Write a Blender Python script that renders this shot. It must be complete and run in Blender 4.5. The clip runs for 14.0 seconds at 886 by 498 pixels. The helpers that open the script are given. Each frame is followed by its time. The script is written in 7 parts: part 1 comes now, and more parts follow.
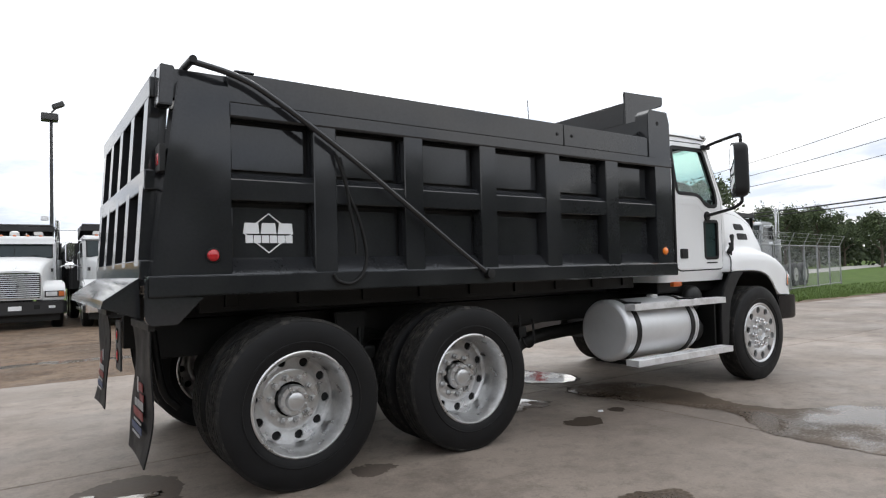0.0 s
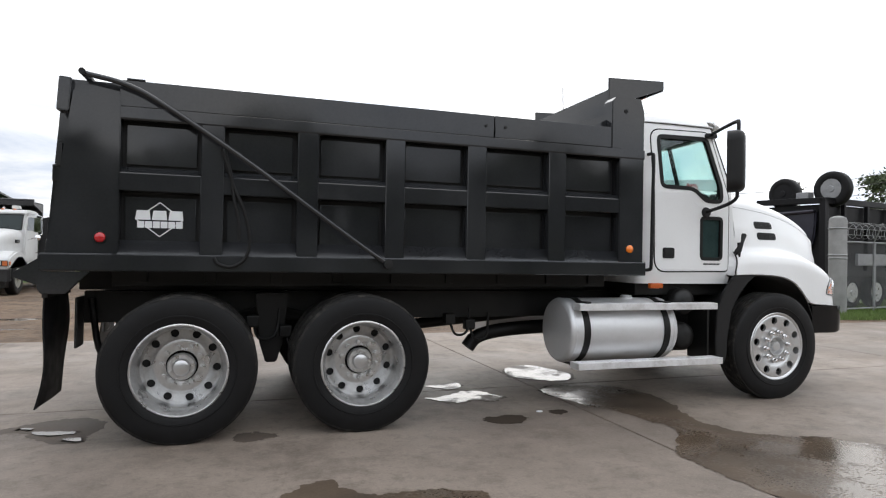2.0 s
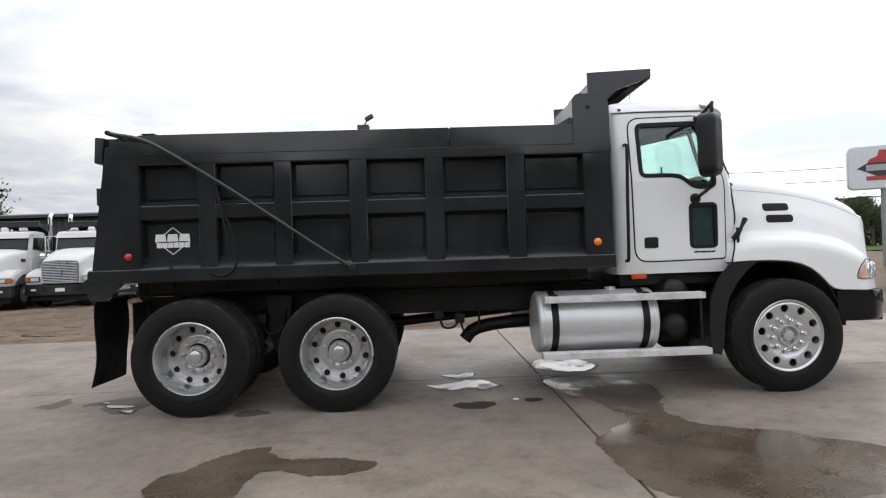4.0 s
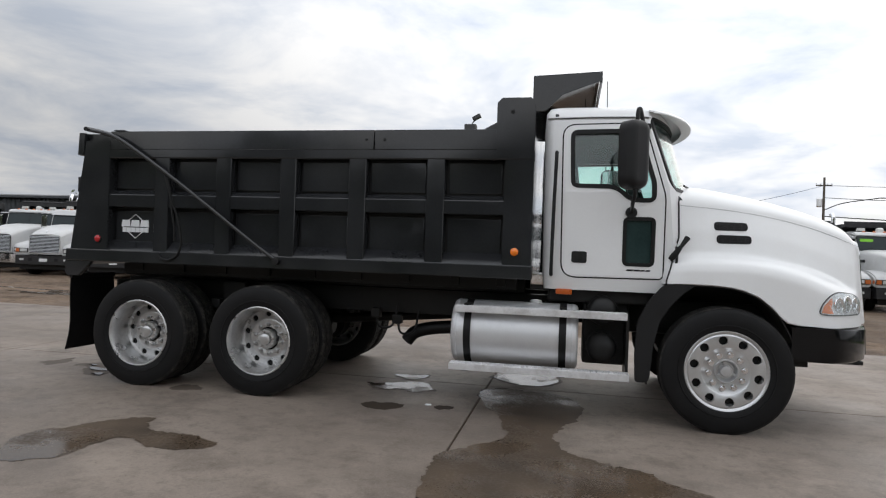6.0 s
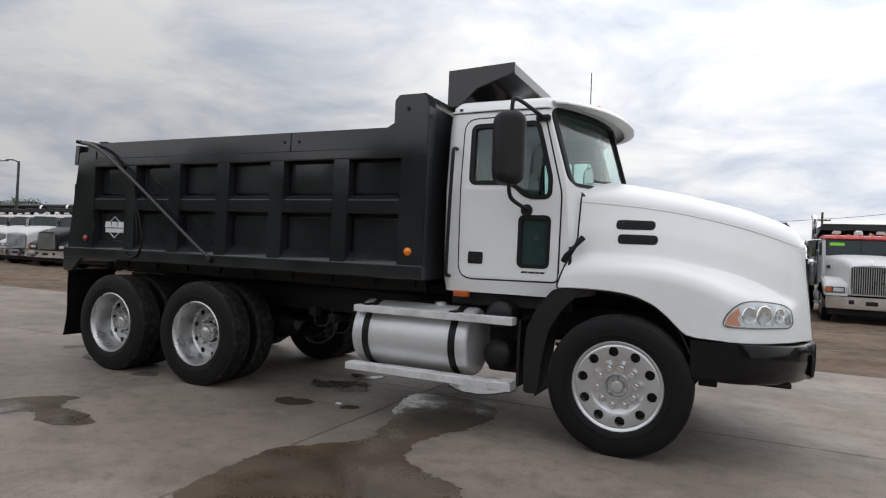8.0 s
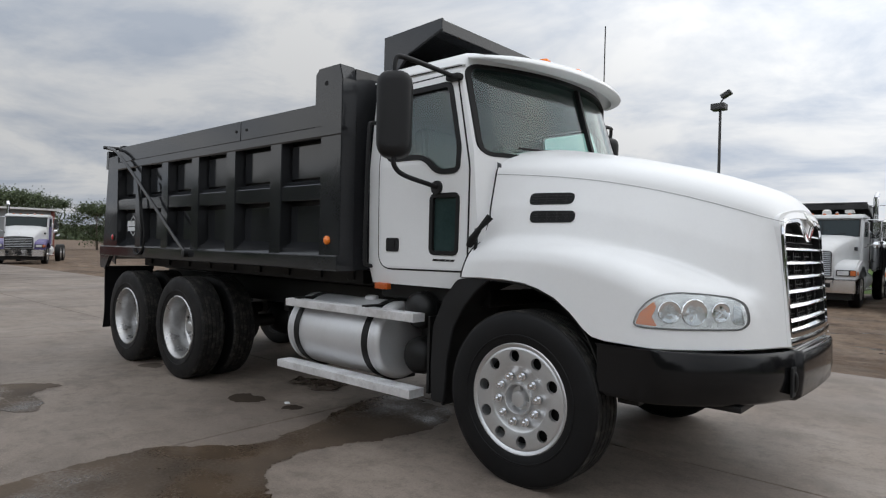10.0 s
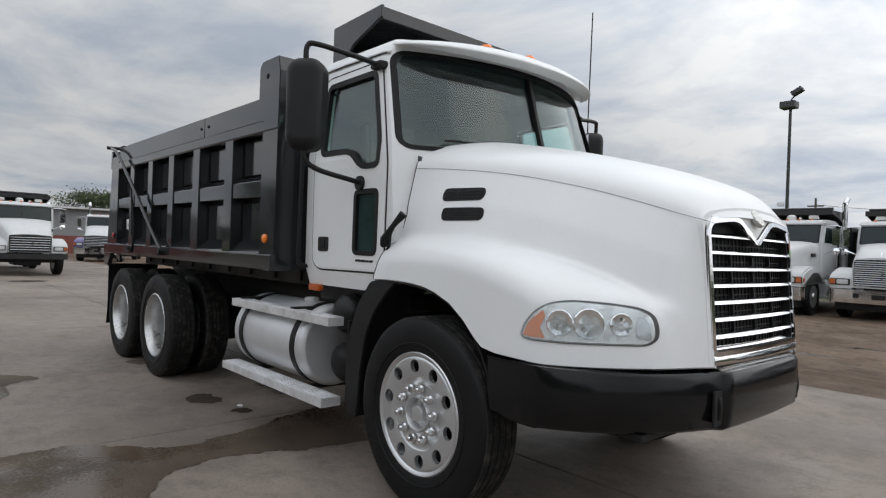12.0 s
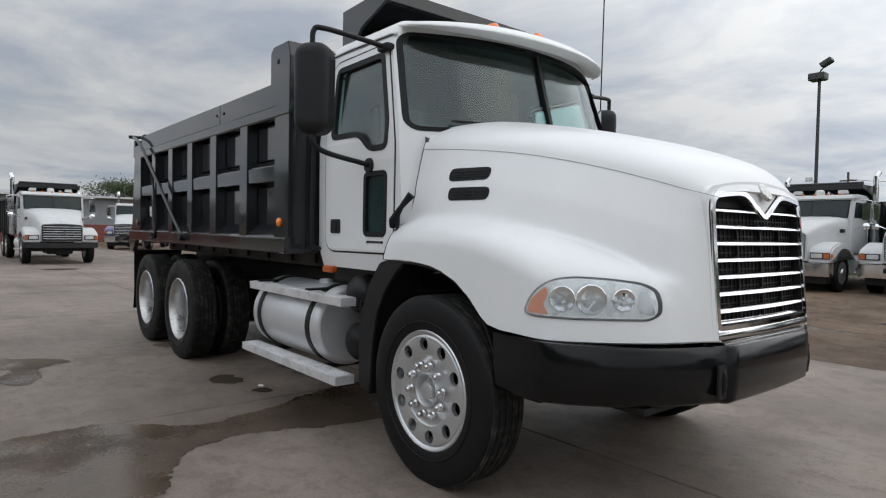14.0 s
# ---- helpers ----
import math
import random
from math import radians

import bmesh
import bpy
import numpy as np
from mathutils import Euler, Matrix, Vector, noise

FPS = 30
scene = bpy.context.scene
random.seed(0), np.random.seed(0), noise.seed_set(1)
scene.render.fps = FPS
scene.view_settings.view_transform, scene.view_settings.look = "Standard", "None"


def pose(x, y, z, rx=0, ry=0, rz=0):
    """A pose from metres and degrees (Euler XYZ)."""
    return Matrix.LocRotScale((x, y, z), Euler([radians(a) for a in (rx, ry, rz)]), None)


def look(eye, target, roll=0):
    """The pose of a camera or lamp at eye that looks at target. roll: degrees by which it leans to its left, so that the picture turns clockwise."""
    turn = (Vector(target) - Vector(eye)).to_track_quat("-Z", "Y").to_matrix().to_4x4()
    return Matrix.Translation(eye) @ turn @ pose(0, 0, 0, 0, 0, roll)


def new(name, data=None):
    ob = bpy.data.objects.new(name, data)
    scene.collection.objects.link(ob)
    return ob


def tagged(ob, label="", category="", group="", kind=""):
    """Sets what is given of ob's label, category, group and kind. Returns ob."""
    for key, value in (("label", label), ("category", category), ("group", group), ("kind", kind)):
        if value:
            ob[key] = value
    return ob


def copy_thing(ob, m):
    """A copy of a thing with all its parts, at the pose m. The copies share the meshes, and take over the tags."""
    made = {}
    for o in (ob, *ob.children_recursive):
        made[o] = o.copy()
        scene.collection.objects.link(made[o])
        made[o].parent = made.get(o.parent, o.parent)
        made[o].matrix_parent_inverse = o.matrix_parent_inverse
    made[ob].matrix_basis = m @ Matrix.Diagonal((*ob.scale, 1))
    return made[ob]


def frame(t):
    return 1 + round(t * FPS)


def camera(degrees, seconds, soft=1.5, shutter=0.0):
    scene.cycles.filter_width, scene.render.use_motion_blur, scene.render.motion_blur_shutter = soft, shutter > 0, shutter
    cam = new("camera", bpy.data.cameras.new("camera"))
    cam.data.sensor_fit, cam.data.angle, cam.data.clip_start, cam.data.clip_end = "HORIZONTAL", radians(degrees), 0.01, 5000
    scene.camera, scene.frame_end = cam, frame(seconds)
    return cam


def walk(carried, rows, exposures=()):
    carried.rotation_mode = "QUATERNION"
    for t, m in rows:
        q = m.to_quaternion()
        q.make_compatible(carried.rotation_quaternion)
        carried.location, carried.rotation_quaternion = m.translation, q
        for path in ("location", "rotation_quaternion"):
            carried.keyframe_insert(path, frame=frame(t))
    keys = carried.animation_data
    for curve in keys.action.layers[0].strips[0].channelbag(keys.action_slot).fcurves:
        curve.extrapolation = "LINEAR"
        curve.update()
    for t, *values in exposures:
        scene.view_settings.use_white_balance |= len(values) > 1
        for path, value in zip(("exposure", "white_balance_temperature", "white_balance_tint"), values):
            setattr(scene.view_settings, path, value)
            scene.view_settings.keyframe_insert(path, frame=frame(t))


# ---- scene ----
cam = camera(71.4, 14.0, soft=1.2)
PATH = [
    (0, (0.281, 0.122, 1.36), (1.421, 1.763, 1.426), -1.5),
    (0.5, (0.725, -0.256, 1.367), (1.746, 1.463, 1.401), -1.0),
    (1, (1.255, -0.431, 1.3), (2.069, 1.395, 1.25), -0.3),
    (1.5, (1.708, -0.626, 1.372), (2.492, 1.213, 1.425), 0.5),
    (2, (2.136, -0.946, 1.382), (2.772, 0.95, 1.408), 1.0),
    (2.5, (2.578, -1.15, 1.373), (3.089, 0.783, 1.347), 0.7),
    (3, (2.976, -1.391, 1.398), (3.432, 0.557, 1.432), -1.4),
    (3.2, (3.161, -1.567, 1.421), (3.517, 0.401, 1.425), -1.3),
    (5.3, (5.295, -1.919, 1.433), (5.038, 0.064, 1.452), 2.7),
    (5.5, (5.521, -1.808, 1.477), (5.218, 0.168, 1.423), 5.1),
    (6, (6.042, -1.675, 1.464), (5.638, 0.284, 1.473), 2.0),
    (6.5, (6.591, -1.561, 1.488), (6.1, 0.377, 1.496), 2.6),
    (7, (7.138, -1.358, 1.475), (6.493, 0.535, 1.447), 3.9),
    (7.5, (7.682, -1.152, 1.45), (6.917, 0.695, 1.515), 2.9),
    (8, (8.151, -0.877, 1.473), (7.292, 0.929, 1.491), 2.6),
    (8.5, (8.563, -0.524, 1.469), (7.626, 1.243, 1.463), 3.1),
    (8.7, (8.712, -0.378, 1.454), (7.764, 1.383, 1.448), 1.3),
    (10.8, (9.732, 1.504, 1.461), (8.289, 2.888, 1.452), 3.1),
    (11, (9.754, 1.646, 1.437), (8.32, 3.041, 1.441), 3.5),
    (11.5, (9.878, 1.757, 1.462), (8.394, 3.098, 1.499), 2.5),
    (12, (10.001, 1.724, 1.459), (8.511, 3.059, 1.457), 2.1),
    (12.5, (10.026, 1.715, 1.448), (8.525, 3.037, 1.448), 1.1),
    (13, (10.039, 1.709, 1.446), (8.551, 3.045, 1.428), 1.0),
    (13.5, (10.074, 1.714, 1.445), (8.557, 3.017, 1.413), 0.7),
    (14, (10.1, 1.769, 1.444), (8.561, 3.045, 1.384), 1.1),
]
walk(cam, [(t, look(eye, target, roll)) for t, eye, target, roll in PATH],
     exposures=[(0, 0.10, 6500, 10), (3.0, 0.12, 6500, 10), (5.4, -0.26, 6500, 10), (8.5, -0.40, 6450, 10), (11.0, -0.42, 6370, 9), (14.0, -0.46, 6370, 9)])

from mathutils import geometry


# ---- world, sun, light ----
def world_sky():
    w = bpy.data.worlds.new("sky")
    scene.world = w
    w.use_nodes = True
    nt = w.node_tree
    N, L = nt.nodes, nt.links
    N.clear()
    out = N.new("ShaderNodeOutputWorld")
    bg = N.new("ShaderNodeBackground")
    sky = N.new("ShaderNodeTexSky")
    sky.sky_type = "NISHITA"
    sky.sun_disc = False
    sky.sun_elevation, sky.sun_rotation = radians(SUN_ELEV), radians(SUN_AZ)
    tc = N.new("ShaderNodeTexCoord")
    sep = N.new("ShaderNodeSeparateXYZ")
    L.new(tc.outputs["Generated"], sep.inputs[0])
    # flatten the directions on to a cloud deck
    zz = N.new("ShaderNodeMath")
    zz.operation = "ADD"
    zz.inputs[1].default_value = 0.17
    L.new(sep.outputs["Z"], zz.inputs[0])
    dv = []
    for ax in "XY":
        d = N.new("ShaderNodeMath")
        d.operation = "DIVIDE"
        L.new(sep.outputs[ax], d.inputs[0])
        L.new(zz.outputs[0], d.inputs[1])
        dv.append(d)
    com = N.new("ShaderNodeCombineXYZ")
    L.new(dv[0].outputs[0], com.inputs[0])
    L.new(dv[1].outputs[0], com.inputs[1])
    n1 = N.new("ShaderNodeTexNoise")
    n1.inputs["Scale"].default_value, n1.inputs["Detail"].default_value, n1.inputs["Roughness"].default_value = 1.35, 10, 0.58
    n1.inputs["Distortion"].default_value = 0.35
    n2 = N.new("ShaderNodeTexNoise")
    n2.inputs["Scale"].default_value, n2.inputs["Detail"].default_value = 0.8, 6
    L.new(com.outputs[0], n1.inputs["Vector"])
    L.new(com.outputs[0], n2.inputs["Vector"])
    # cloud tone: grey bellies to white tops
    r1 = N.new("ShaderNodeValToRGB")
    r1.color_ramp.elements[0].position, r1.color_ramp.elements[0].color = 0.38, (0.62, 0.68, 0.78, 1)
    r1.color_ramp.elements[1].position, r1.color_ramp.elements[1].color = 0.60, (1.0, 1.0, 1.0, 1)
    L.new(n1.outputs["Fac"], r1.inputs[0])
    # thin gaps with blue sky
    r2 = N.new("ShaderNodeValToRGB")
    r2.color_ramp.elements[0].position, r2.color_ramp.elements[0].color = 0.60, (0, 0, 0, 1)
    r2.color_ramp.elements[1].position, r2.color_ramp.elements[1].color = 0.72, (0.45, 0.45, 0.45, 1)
    L.new(n2.outputs["Fac"], r2.inputs[0])
    # an overcast deck: brighter to the zenith, and round the veiled sun
    nrm = N.new("ShaderNodeVectorMath")
    nrm.operation = "DOT_PRODUCT"
    L.new(tc.outputs["Generated"], nrm.inputs[0])
    nrm.inputs[1].default_value = SUN_DIR
    glow = N.new("ShaderNodeMapRange")
    glow.interpolation_type = "SMOOTHSTEP"
    glow.inputs["From Min"].default_value, glow.inputs["From Max"].default_value = 0.25, 1.0
    glow.inputs["To Min"].default_value, glow.inputs["To Max"].default_value = CLOUD_LOW, CLOUD_LOW + CLOUD_GLOW
    L.new(nrm.outputs["Value"], glow.inputs["Value"])
    zen = N.new("ShaderNodeMapRange")
    zen.inputs["From Min"].default_value, zen.inputs["From Max"].default_value = 0.15, 1.0
    zen.inputs["To Min"].default_value, zen.inputs["To Max"].default_value = 0.0, CLOUD_ZENITH
    L.new(sep.outputs["Z"], zen.inputs["Value"])
    r2_ = N.new("ShaderNodeMath")
    r2_.operation = "ADD"
    L.new(glow.outputs[0], r2_.inputs[0])
    L.new(zen.outputs[0], r2_.inputs[1])
    # the deck is thinner on the near side
    near = N.new("ShaderNodeMapRange")
    near.interpolation_type = "SMOOTHSTEP"
    near.inputs["From Min"].default_value, near.inputs["From Max"].default_value = 0.05, -0.8
    near.inputs["To Min"].default_value, near.inputs["To Max"].default_value = 0.0, CLOUD_NEAR
    L.new(sep.outputs["Y"], near.inputs["Value"])
    r3 = N.new("ShaderNodeMath")
    r3.operation = "ADD"
    L.new(r2_.outputs[0], r3.inputs[0])
    L.new(near.outputs[0], r3.inputs[1])
    mul = N.new("ShaderNodeVectorMath")
    mul.operation = "SCALE"
    L.new(r1.outputs[0], mul.inputs[0])
    L.new(r3.outputs[0], mul.inputs["Scale"])
    blue = N.new("ShaderNodeVectorMath")
    blue.operation = "SCALE"
    blue.inputs["Scale"].default_value = 0.10
    L.new(sky.outputs[0], blue.inputs[0])
    mix = N.new("ShaderNodeMix")
    mix.data_type = "RGBA"
    L.new(r2.outputs[0], mix.inputs[0])
    L.new(mul.outputs[0], mix.inputs[6])
    L.new(blue.outputs[0], mix.inputs[7])
    L.new(mix.outputs[2], bg.inputs["Color"])
    bg.inputs["Strength"].default_value = 1.0
    L.new(bg.outputs[0], out.inputs[0])


SUN_ELEV, SUN_AZ = 42.0, 30.0
CLOUD_LOW, CLOUD_GLOW, CLOUD_ZENITH, CLOUD_NEAR = 0.75, 0.80, 0.75, 0.80
SUN_DIR = (math.sin(radians(SUN_AZ)) * math.cos(radians(SUN_ELEV)), math.cos(radians(SUN_AZ)) * math.cos(radians(SUN_ELEV)), math.sin(radians(SUN_ELEV)))
world_sky()
sun = new("sun", bpy.data.lights.new("sun", "SUN"))
sun.data.energy, sun.data.angle, sun.data.color = 1.0, radians(75), (1.0, 0.95, 0.87)
sun.matrix_world = look((Vector(SUN_DIR) * 50)[:], (0, 0, 0))


# ---- materials ----
def mat(name, color, rough=0.5, metal=0.0, var=0.15, scale=6.0, fine=60.0, bump=0.0, coat=0.0, rvar=0.1, spec=0.5, dirt=None, dirt_amount=0.0, dirt_scale=2.0, island=0.0):
    """A painted, bare or mineral surface: colour varied at two scales, roughness varied, fine relief."""
    m = bpy.data.materials.new(name)
    m.use_nodes = True
    N, L = m.node_tree.nodes, m.node_tree.links
    b = N["Principled BSDF"]
    tc = N.new("ShaderNodeTexCoord")
    n1, n2 = N.new("ShaderNodeTexNoise"), N.new("ShaderNodeTexNoise")
    n1.inputs["Scale"].default_value, n1.inputs["Detail"].default_value = scale, 6
    n2.inputs["Scale"].default_value, n2.inputs["Detail"].default_value = fine, 4
    for n in (n1, n2):
        L.new(tc.outputs["Object"], n.inputs["Vector"])
    add = N.new("ShaderNodeMath")
    add.operation = "MULTIPLY_ADD"
    add.inputs[1].default_value = 0.4
    L.new(n2.outputs["Fac"], add.inputs[0])
    L.new(n1.outputs["Fac"], add.inputs[2])
    mr = N.new("ShaderNodeMapRange")
    mr.inputs["From Min"].default_value, mr.inputs["From Max"].default_value = 0.45, 0.95
    mr.inputs["To Min"].default_value, mr.inputs["To Max"].default_value = 1 - var, 1 + var
    L.new(add.outputs[0], mr.inputs["Value"])
    sc = N.new("ShaderNodeVectorMath")
    sc.operation = "SCALE"
    sc.inputs[0].default_value = color
    L.new(mr.outputs[0], sc.inputs["Scale"])
    col = sc.outputs[0]
    if island:
        oi = N.new("ShaderNodeObjectInfo")
        mi = N.new("ShaderNodeMapRange")
        mi.inputs["To Min"].default_value, mi.inputs["To Max"].default_value = 1 - island, 1 + island
        L.new(oi.outputs["Random"], mi.inputs["Value"])
        s2 = N.new("ShaderNodeVectorMath")
        s2.operation = "SCALE"
        L.new(col, s2.inputs[0])
        L.new(mi.outputs[0], s2.inputs["Scale"])
        col = s2.outputs[0]
    if dirt:
        nd = N.new("ShaderNodeTexNoise")
        nd.inputs["Scale"].default_value, nd.inputs["Detail"].default_value, nd.inputs["Roughness"].default_value = dirt_scale, 8, 0.65
        L.new(tc.outputs["Object"], nd.inputs["Vector"])
        rd = N.new("ShaderNodeMapRange")
        rd.inputs["From Min"].default_value, rd.inputs["From Max"].default_value = 0.48, 0.72
        rd.inputs["To Min"].default_value, rd.inputs["To Max"].default_value = 0, dirt_amount
        L.new(nd.outputs["Fac"], rd.inputs["Value"])
        mx = N.new("ShaderNodeMix")
        mx.data_type = "RGBA"
        L.new(rd.outputs[0], mx.inputs[0])
        L.new(col, mx.inputs[6])
        mx.inputs[7].default_value = (*dirt, 1)
        col = mx.outputs[2]
    L.new(col, b.inputs["Base Color"])
    rr = N.new("ShaderNodeMapRange")
    rr.inputs["From Min"].default_value, rr.inputs["From Max"].default_value = 0.3, 0.7
    rr.inputs["To Min"].default_value, rr.inputs["To Max"].default_value = max(0.02, rough - rvar), min(1, rough + rvar)
    L.new(n1.outputs["Fac"], rr.inputs["Value"])
    L.new(rr.outputs[0], b.inputs["Roughness"])
    b.inputs["Metallic"].default_value = metal
    b.inputs["Specular IOR Level"].default_value = spec
    if coat:
        b.inputs["Coat Weight"].default_value, b.inputs["Coat Roughness"].default_value = coat, 0.06
    if bump:
        bp = N.new("ShaderNodeBump")
        bp.inputs["Strength"].default_value, bp.inputs["Distance"].default_value = bump, 0.01
        L.new(add.outputs[0], bp.inputs["Height"])
        L.new(bp.outputs[0], b.inputs["Normal"])
    return m


def glass(name, tint, gloss_rough=0.02, ior=1.5):
    m = bpy.data.materials.new(name)
    m.use_nodes = True
    N, L = m.node_tree.nodes, m.node_tree.links
    N.clear()
    out = N.new("ShaderNodeOutputMaterial")
    tr, gl, fr, mx = N.new("ShaderNodeBsdfTransparent"), N.new("ShaderNodeBsdfGlossy"), N.new("ShaderNodeLayerWeight"), N.new("ShaderNodeMixShader")
    fr.inputs["Blend"].default_value = 0.5
    pw, ad = N.new("ShaderNodeMath"), N.new("ShaderNodeMath")
    pw.operation, ad.operation = "POWER", "MULTIPLY_ADD"
    pw.inputs[1].default_value = 5.0
    f0 = ((ior - 1) / (ior + 1)) ** 2
    ad.inputs[1].default_value, ad.inputs[2].default_value = 1 - f0, f0
    tr.inputs[0].default_value = (*tint, 1)
    gl.inputs["Roughness"].default_value = gloss_rough
    L.new(fr.outputs["Facing"], pw.inputs[0])
    L.new(pw.outputs[0], ad.inputs[0])
    L.new(ad.outputs[0], mx.inputs[0])
    L.new(tr.outputs[0], mx.inputs[1])
    L.new(gl.outputs[0], mx.inputs[2])
    L.new(mx.outputs[0], out.inputs[0])
    return m


BLACK = mat("gloss_black_paint", (0.020, 0.021, 0.023), 0.10, var=0.3, scale=1.6, rvar=0.06, bump=0.02, dirt=(0.031, 0.031, 0.032), dirt_amount=0.30, dirt_scale=1.3)
CHASSIS = mat("chassis_black", (0.006, 0.006, 0.006), 0.5, var=0.3, scale=4, bump=0.1, dirt=(0.020, 0.018, 0.016), dirt_amount=0.5, spec=0.35)
WHITE = mat("white_paint", (0.77, 0.775, 0.775), 0.36, var=0.025, scale=1.2, rvar=0.06, coat=0.25, bump=0.012, dirt=(0.62, 0.61, 0.59), dirt_amount=0.16, dirt_scale=2.2)
RUBBER = mat("tyre_rubber", (0.0045, 0.0045, 0.005), 0.56, var=0.3, scale=7, fine=90, bump=0.12, dirt=(0.018, 0.017, 0.016), dirt_amount=0.18, dirt_scale=5, spec=0.25)
TREAD = mat("dusty_tread", (0.014, 0.0135, 0.013), 0.8, var=0.35, scale=9, fine=60, bump=0.25, dirt=(0.085, 0.078, 0.068), dirt_amount=0.65, dirt_scale=14, spec=0.25)
SEAL = mat("black_rubber_seal", (0.009, 0.009, 0.009), 0.5, var=0.15, spec=0.22)
PLASTIC = mat("black_plastic", (0.010, 0.010, 0.0105), 0.50, var=0.15, fine=150, bump=0.08, spec=0.3)
CHROME = mat("chrome", (0.80, 0.80, 0.81), 0.09, metal=1.0, var=0.05, rvar=0.05)
STEELWHEEL = mat("dull_aluminium_wheel", (0.57, 0.57, 0.57), 0.33, metal=0.88, var=0.16, scale=9, dirt=(0.20, 0.19, 0.175), dirt_amount=0.30, dirt_scale=16, bump=0.05)
ALU = mat("polished_aluminium", (0.60, 0.605, 0.61), 0.34, metal=0.78, var=0.06, scale=5, fine=60, rvar=0.06, dirt=(0.45, 0.44, 0.43), dirt_amount=0.18, dirt_scale=6)
TANKM = mat("silver_tank", (0.64, 0.645, 0.655), 0.42, metal=0.50, var=0.05, scale=3, rvar=0.06, bump=0.02, dirt=(0.48, 0.47, 0.46), dirt_amount=0.25, dirt_scale=4)
STEPM = mat("step_aluminium", (0.76, 0.76, 0.77), 0.40, metal=0.5, var=0.12, scale=6, dirt=(0.25, 0.22, 0.19), dirt_amount=0.4, dirt_scale=8, bump=0.06)
# near-black: paints the shade of holes and recesses, and colours some black parts
DARKHOLE = mat("recess_shade_black", (0.004, 0.004, 0.004), 0.8, var=0.2)
REDLENS = mat("red_lens", (0.42, 0.005, 0.010), 0.15, var=0.1, coat=0.6)
AMBER = mat("amber_lens", (0.85, 0.20, 0.01), 0.15, var=0.1, coat=0.6)


def hazy_lens():
    """Weathered clear plastic: part clear, part milky."""
    m = glass("hazy_lens", (0.92, 0.94, 0.95), 0.05, 1.45)
    N, L = m.node_tree.nodes, m.node_tree.links
    out = [n for n in N if n.type == "OUTPUT_MATERIAL"][0]
    src = out.inputs[0].links[0].from_socket
    df, mx = N.new("ShaderNodeBsdfDiffuse"), N.new("ShaderNodeMixShader")
    df.inputs[0].default_value = (0.72, 0.73, 0.72, 1)
    ns = N.new("ShaderNodeTexNoise")
    ns.inputs["Scale"].default_value = 9
    mr = N.new("ShaderNodeMapRange")
    mr.inputs["To Min"].default_value, mr.inputs["To Max"].default_value = 0.08, 0.20
    L.new(ns.outputs["Fac"], mr.inputs["Value"])
    L.new(mr.outputs[0], mx.inputs[0])
    L.new(src, mx.inputs[1])
    L.new(df.outputs[0], mx.inputs[2])
    L.new(mx.outputs[0], out.inputs[0])
    return m


HAZY = hazy_lens()
GLASS = glass("tinted_glass", (0.82, 0.93, 0.905), 0.02, 1.62)
MIRRORG = mat("mirror_glass", (0.85, 0.87, 0.88), 0.03, metal=1.0, var=0.01, rvar=0.01)
CABIN = mat("cabin_trim", (0.055, 0.058, 0.062), 0.7, var=0.15, scale=3, fine=14)
SEATM = mat("seat_cloth", (0.13, 0.135, 0.14), 0.9, var=0.2, scale=4, fine=16)
DECAL = mat("white_decal", (0.72, 0.73, 0.74), 0.4, var=0.06, fine=40)


# ---- mesh helpers ----
def plane_faces(bm, limit):
    """Large plane faces that end in small rounded edges: these stay flat."""
    out = []
    if len(bm.faces) > 1500:
        return out
    bm.faces.index_update()
    bm.normal_update()
    area = [f.calc_area() for f in bm.faces]
    for f in bm.faces:
        eased = plain = 0
        for e in f.edges:
            if len(e.link_faces) != 2:
                continue
            g = e.link_faces[0] if e.link_faces[1].index == f.index else e.link_faces[1]
            a = f.normal.angle(g.normal, 0.0)
            if 0.05 < a < limit:
                if area[g.index] * 4 < area[f.index]:
                    eased += 1
                else:
                    plain += 1
        if eased and not plain:
            out.append(f.index)
    return out


def link(name, bm, material, parent=None, label="", smooth=40, shift=(0, 0, 0)):
    bmesh.ops.recalc_face_normals(bm, faces=bm.faces)
    if any(shift):
        bmesh.ops.translate(bm, verts=bm.verts, vec=shift)
    flat = plane_faces(bm, radians(smooth)) if smooth else []
    me = bpy.data.meshes.new(name)
    bm.to_mesh(me)
    bm.free()
    mats = material if isinstance(material, (list, tuple)) else [material]
    for x in mats:
        me.materials.append(x)
    if smooth:
        me.shade_smooth()
        me.set_sharp_from_angle(angle=radians(smooth))
        for k in flat:
            me.polygons[k].use_smooth = False
    ob = new(name, me)
    if parent:
        ob.parent = parent
    if label:
        ob["label"] = label
    return ob


def box(x0, x1, y0, y1, z0, z1, bevel=0.0, bm=None, seg=2):
    own = bmesh.new()
    bmesh.ops.create_cube(own, size=1, matrix=Matrix.Translation(((x0 + x1) / 2, (y0 + y1) / 2, (z0 + z1) / 2)) @ Matrix.Diagonal((abs(x1 - x0), abs(y1 - y0), abs(z1 - z0), 1)))
    if bevel:
        bmesh.ops.bevel(own, geom=own.edges[:], offset=bevel, segments=seg, affect="EDGES", profile=0.6)
    return join(bm, own)


def join(bm, own):
    """Adds the mesh own to bm (or returns own, where bm is None)."""
    if bm is None:
        return own
    me = bpy.data.meshes.new("tmp")
    own.to_mesh(me)
    own.free()
    bm.from_mesh(me)
    bpy.data.meshes.remove(me)
    return bm


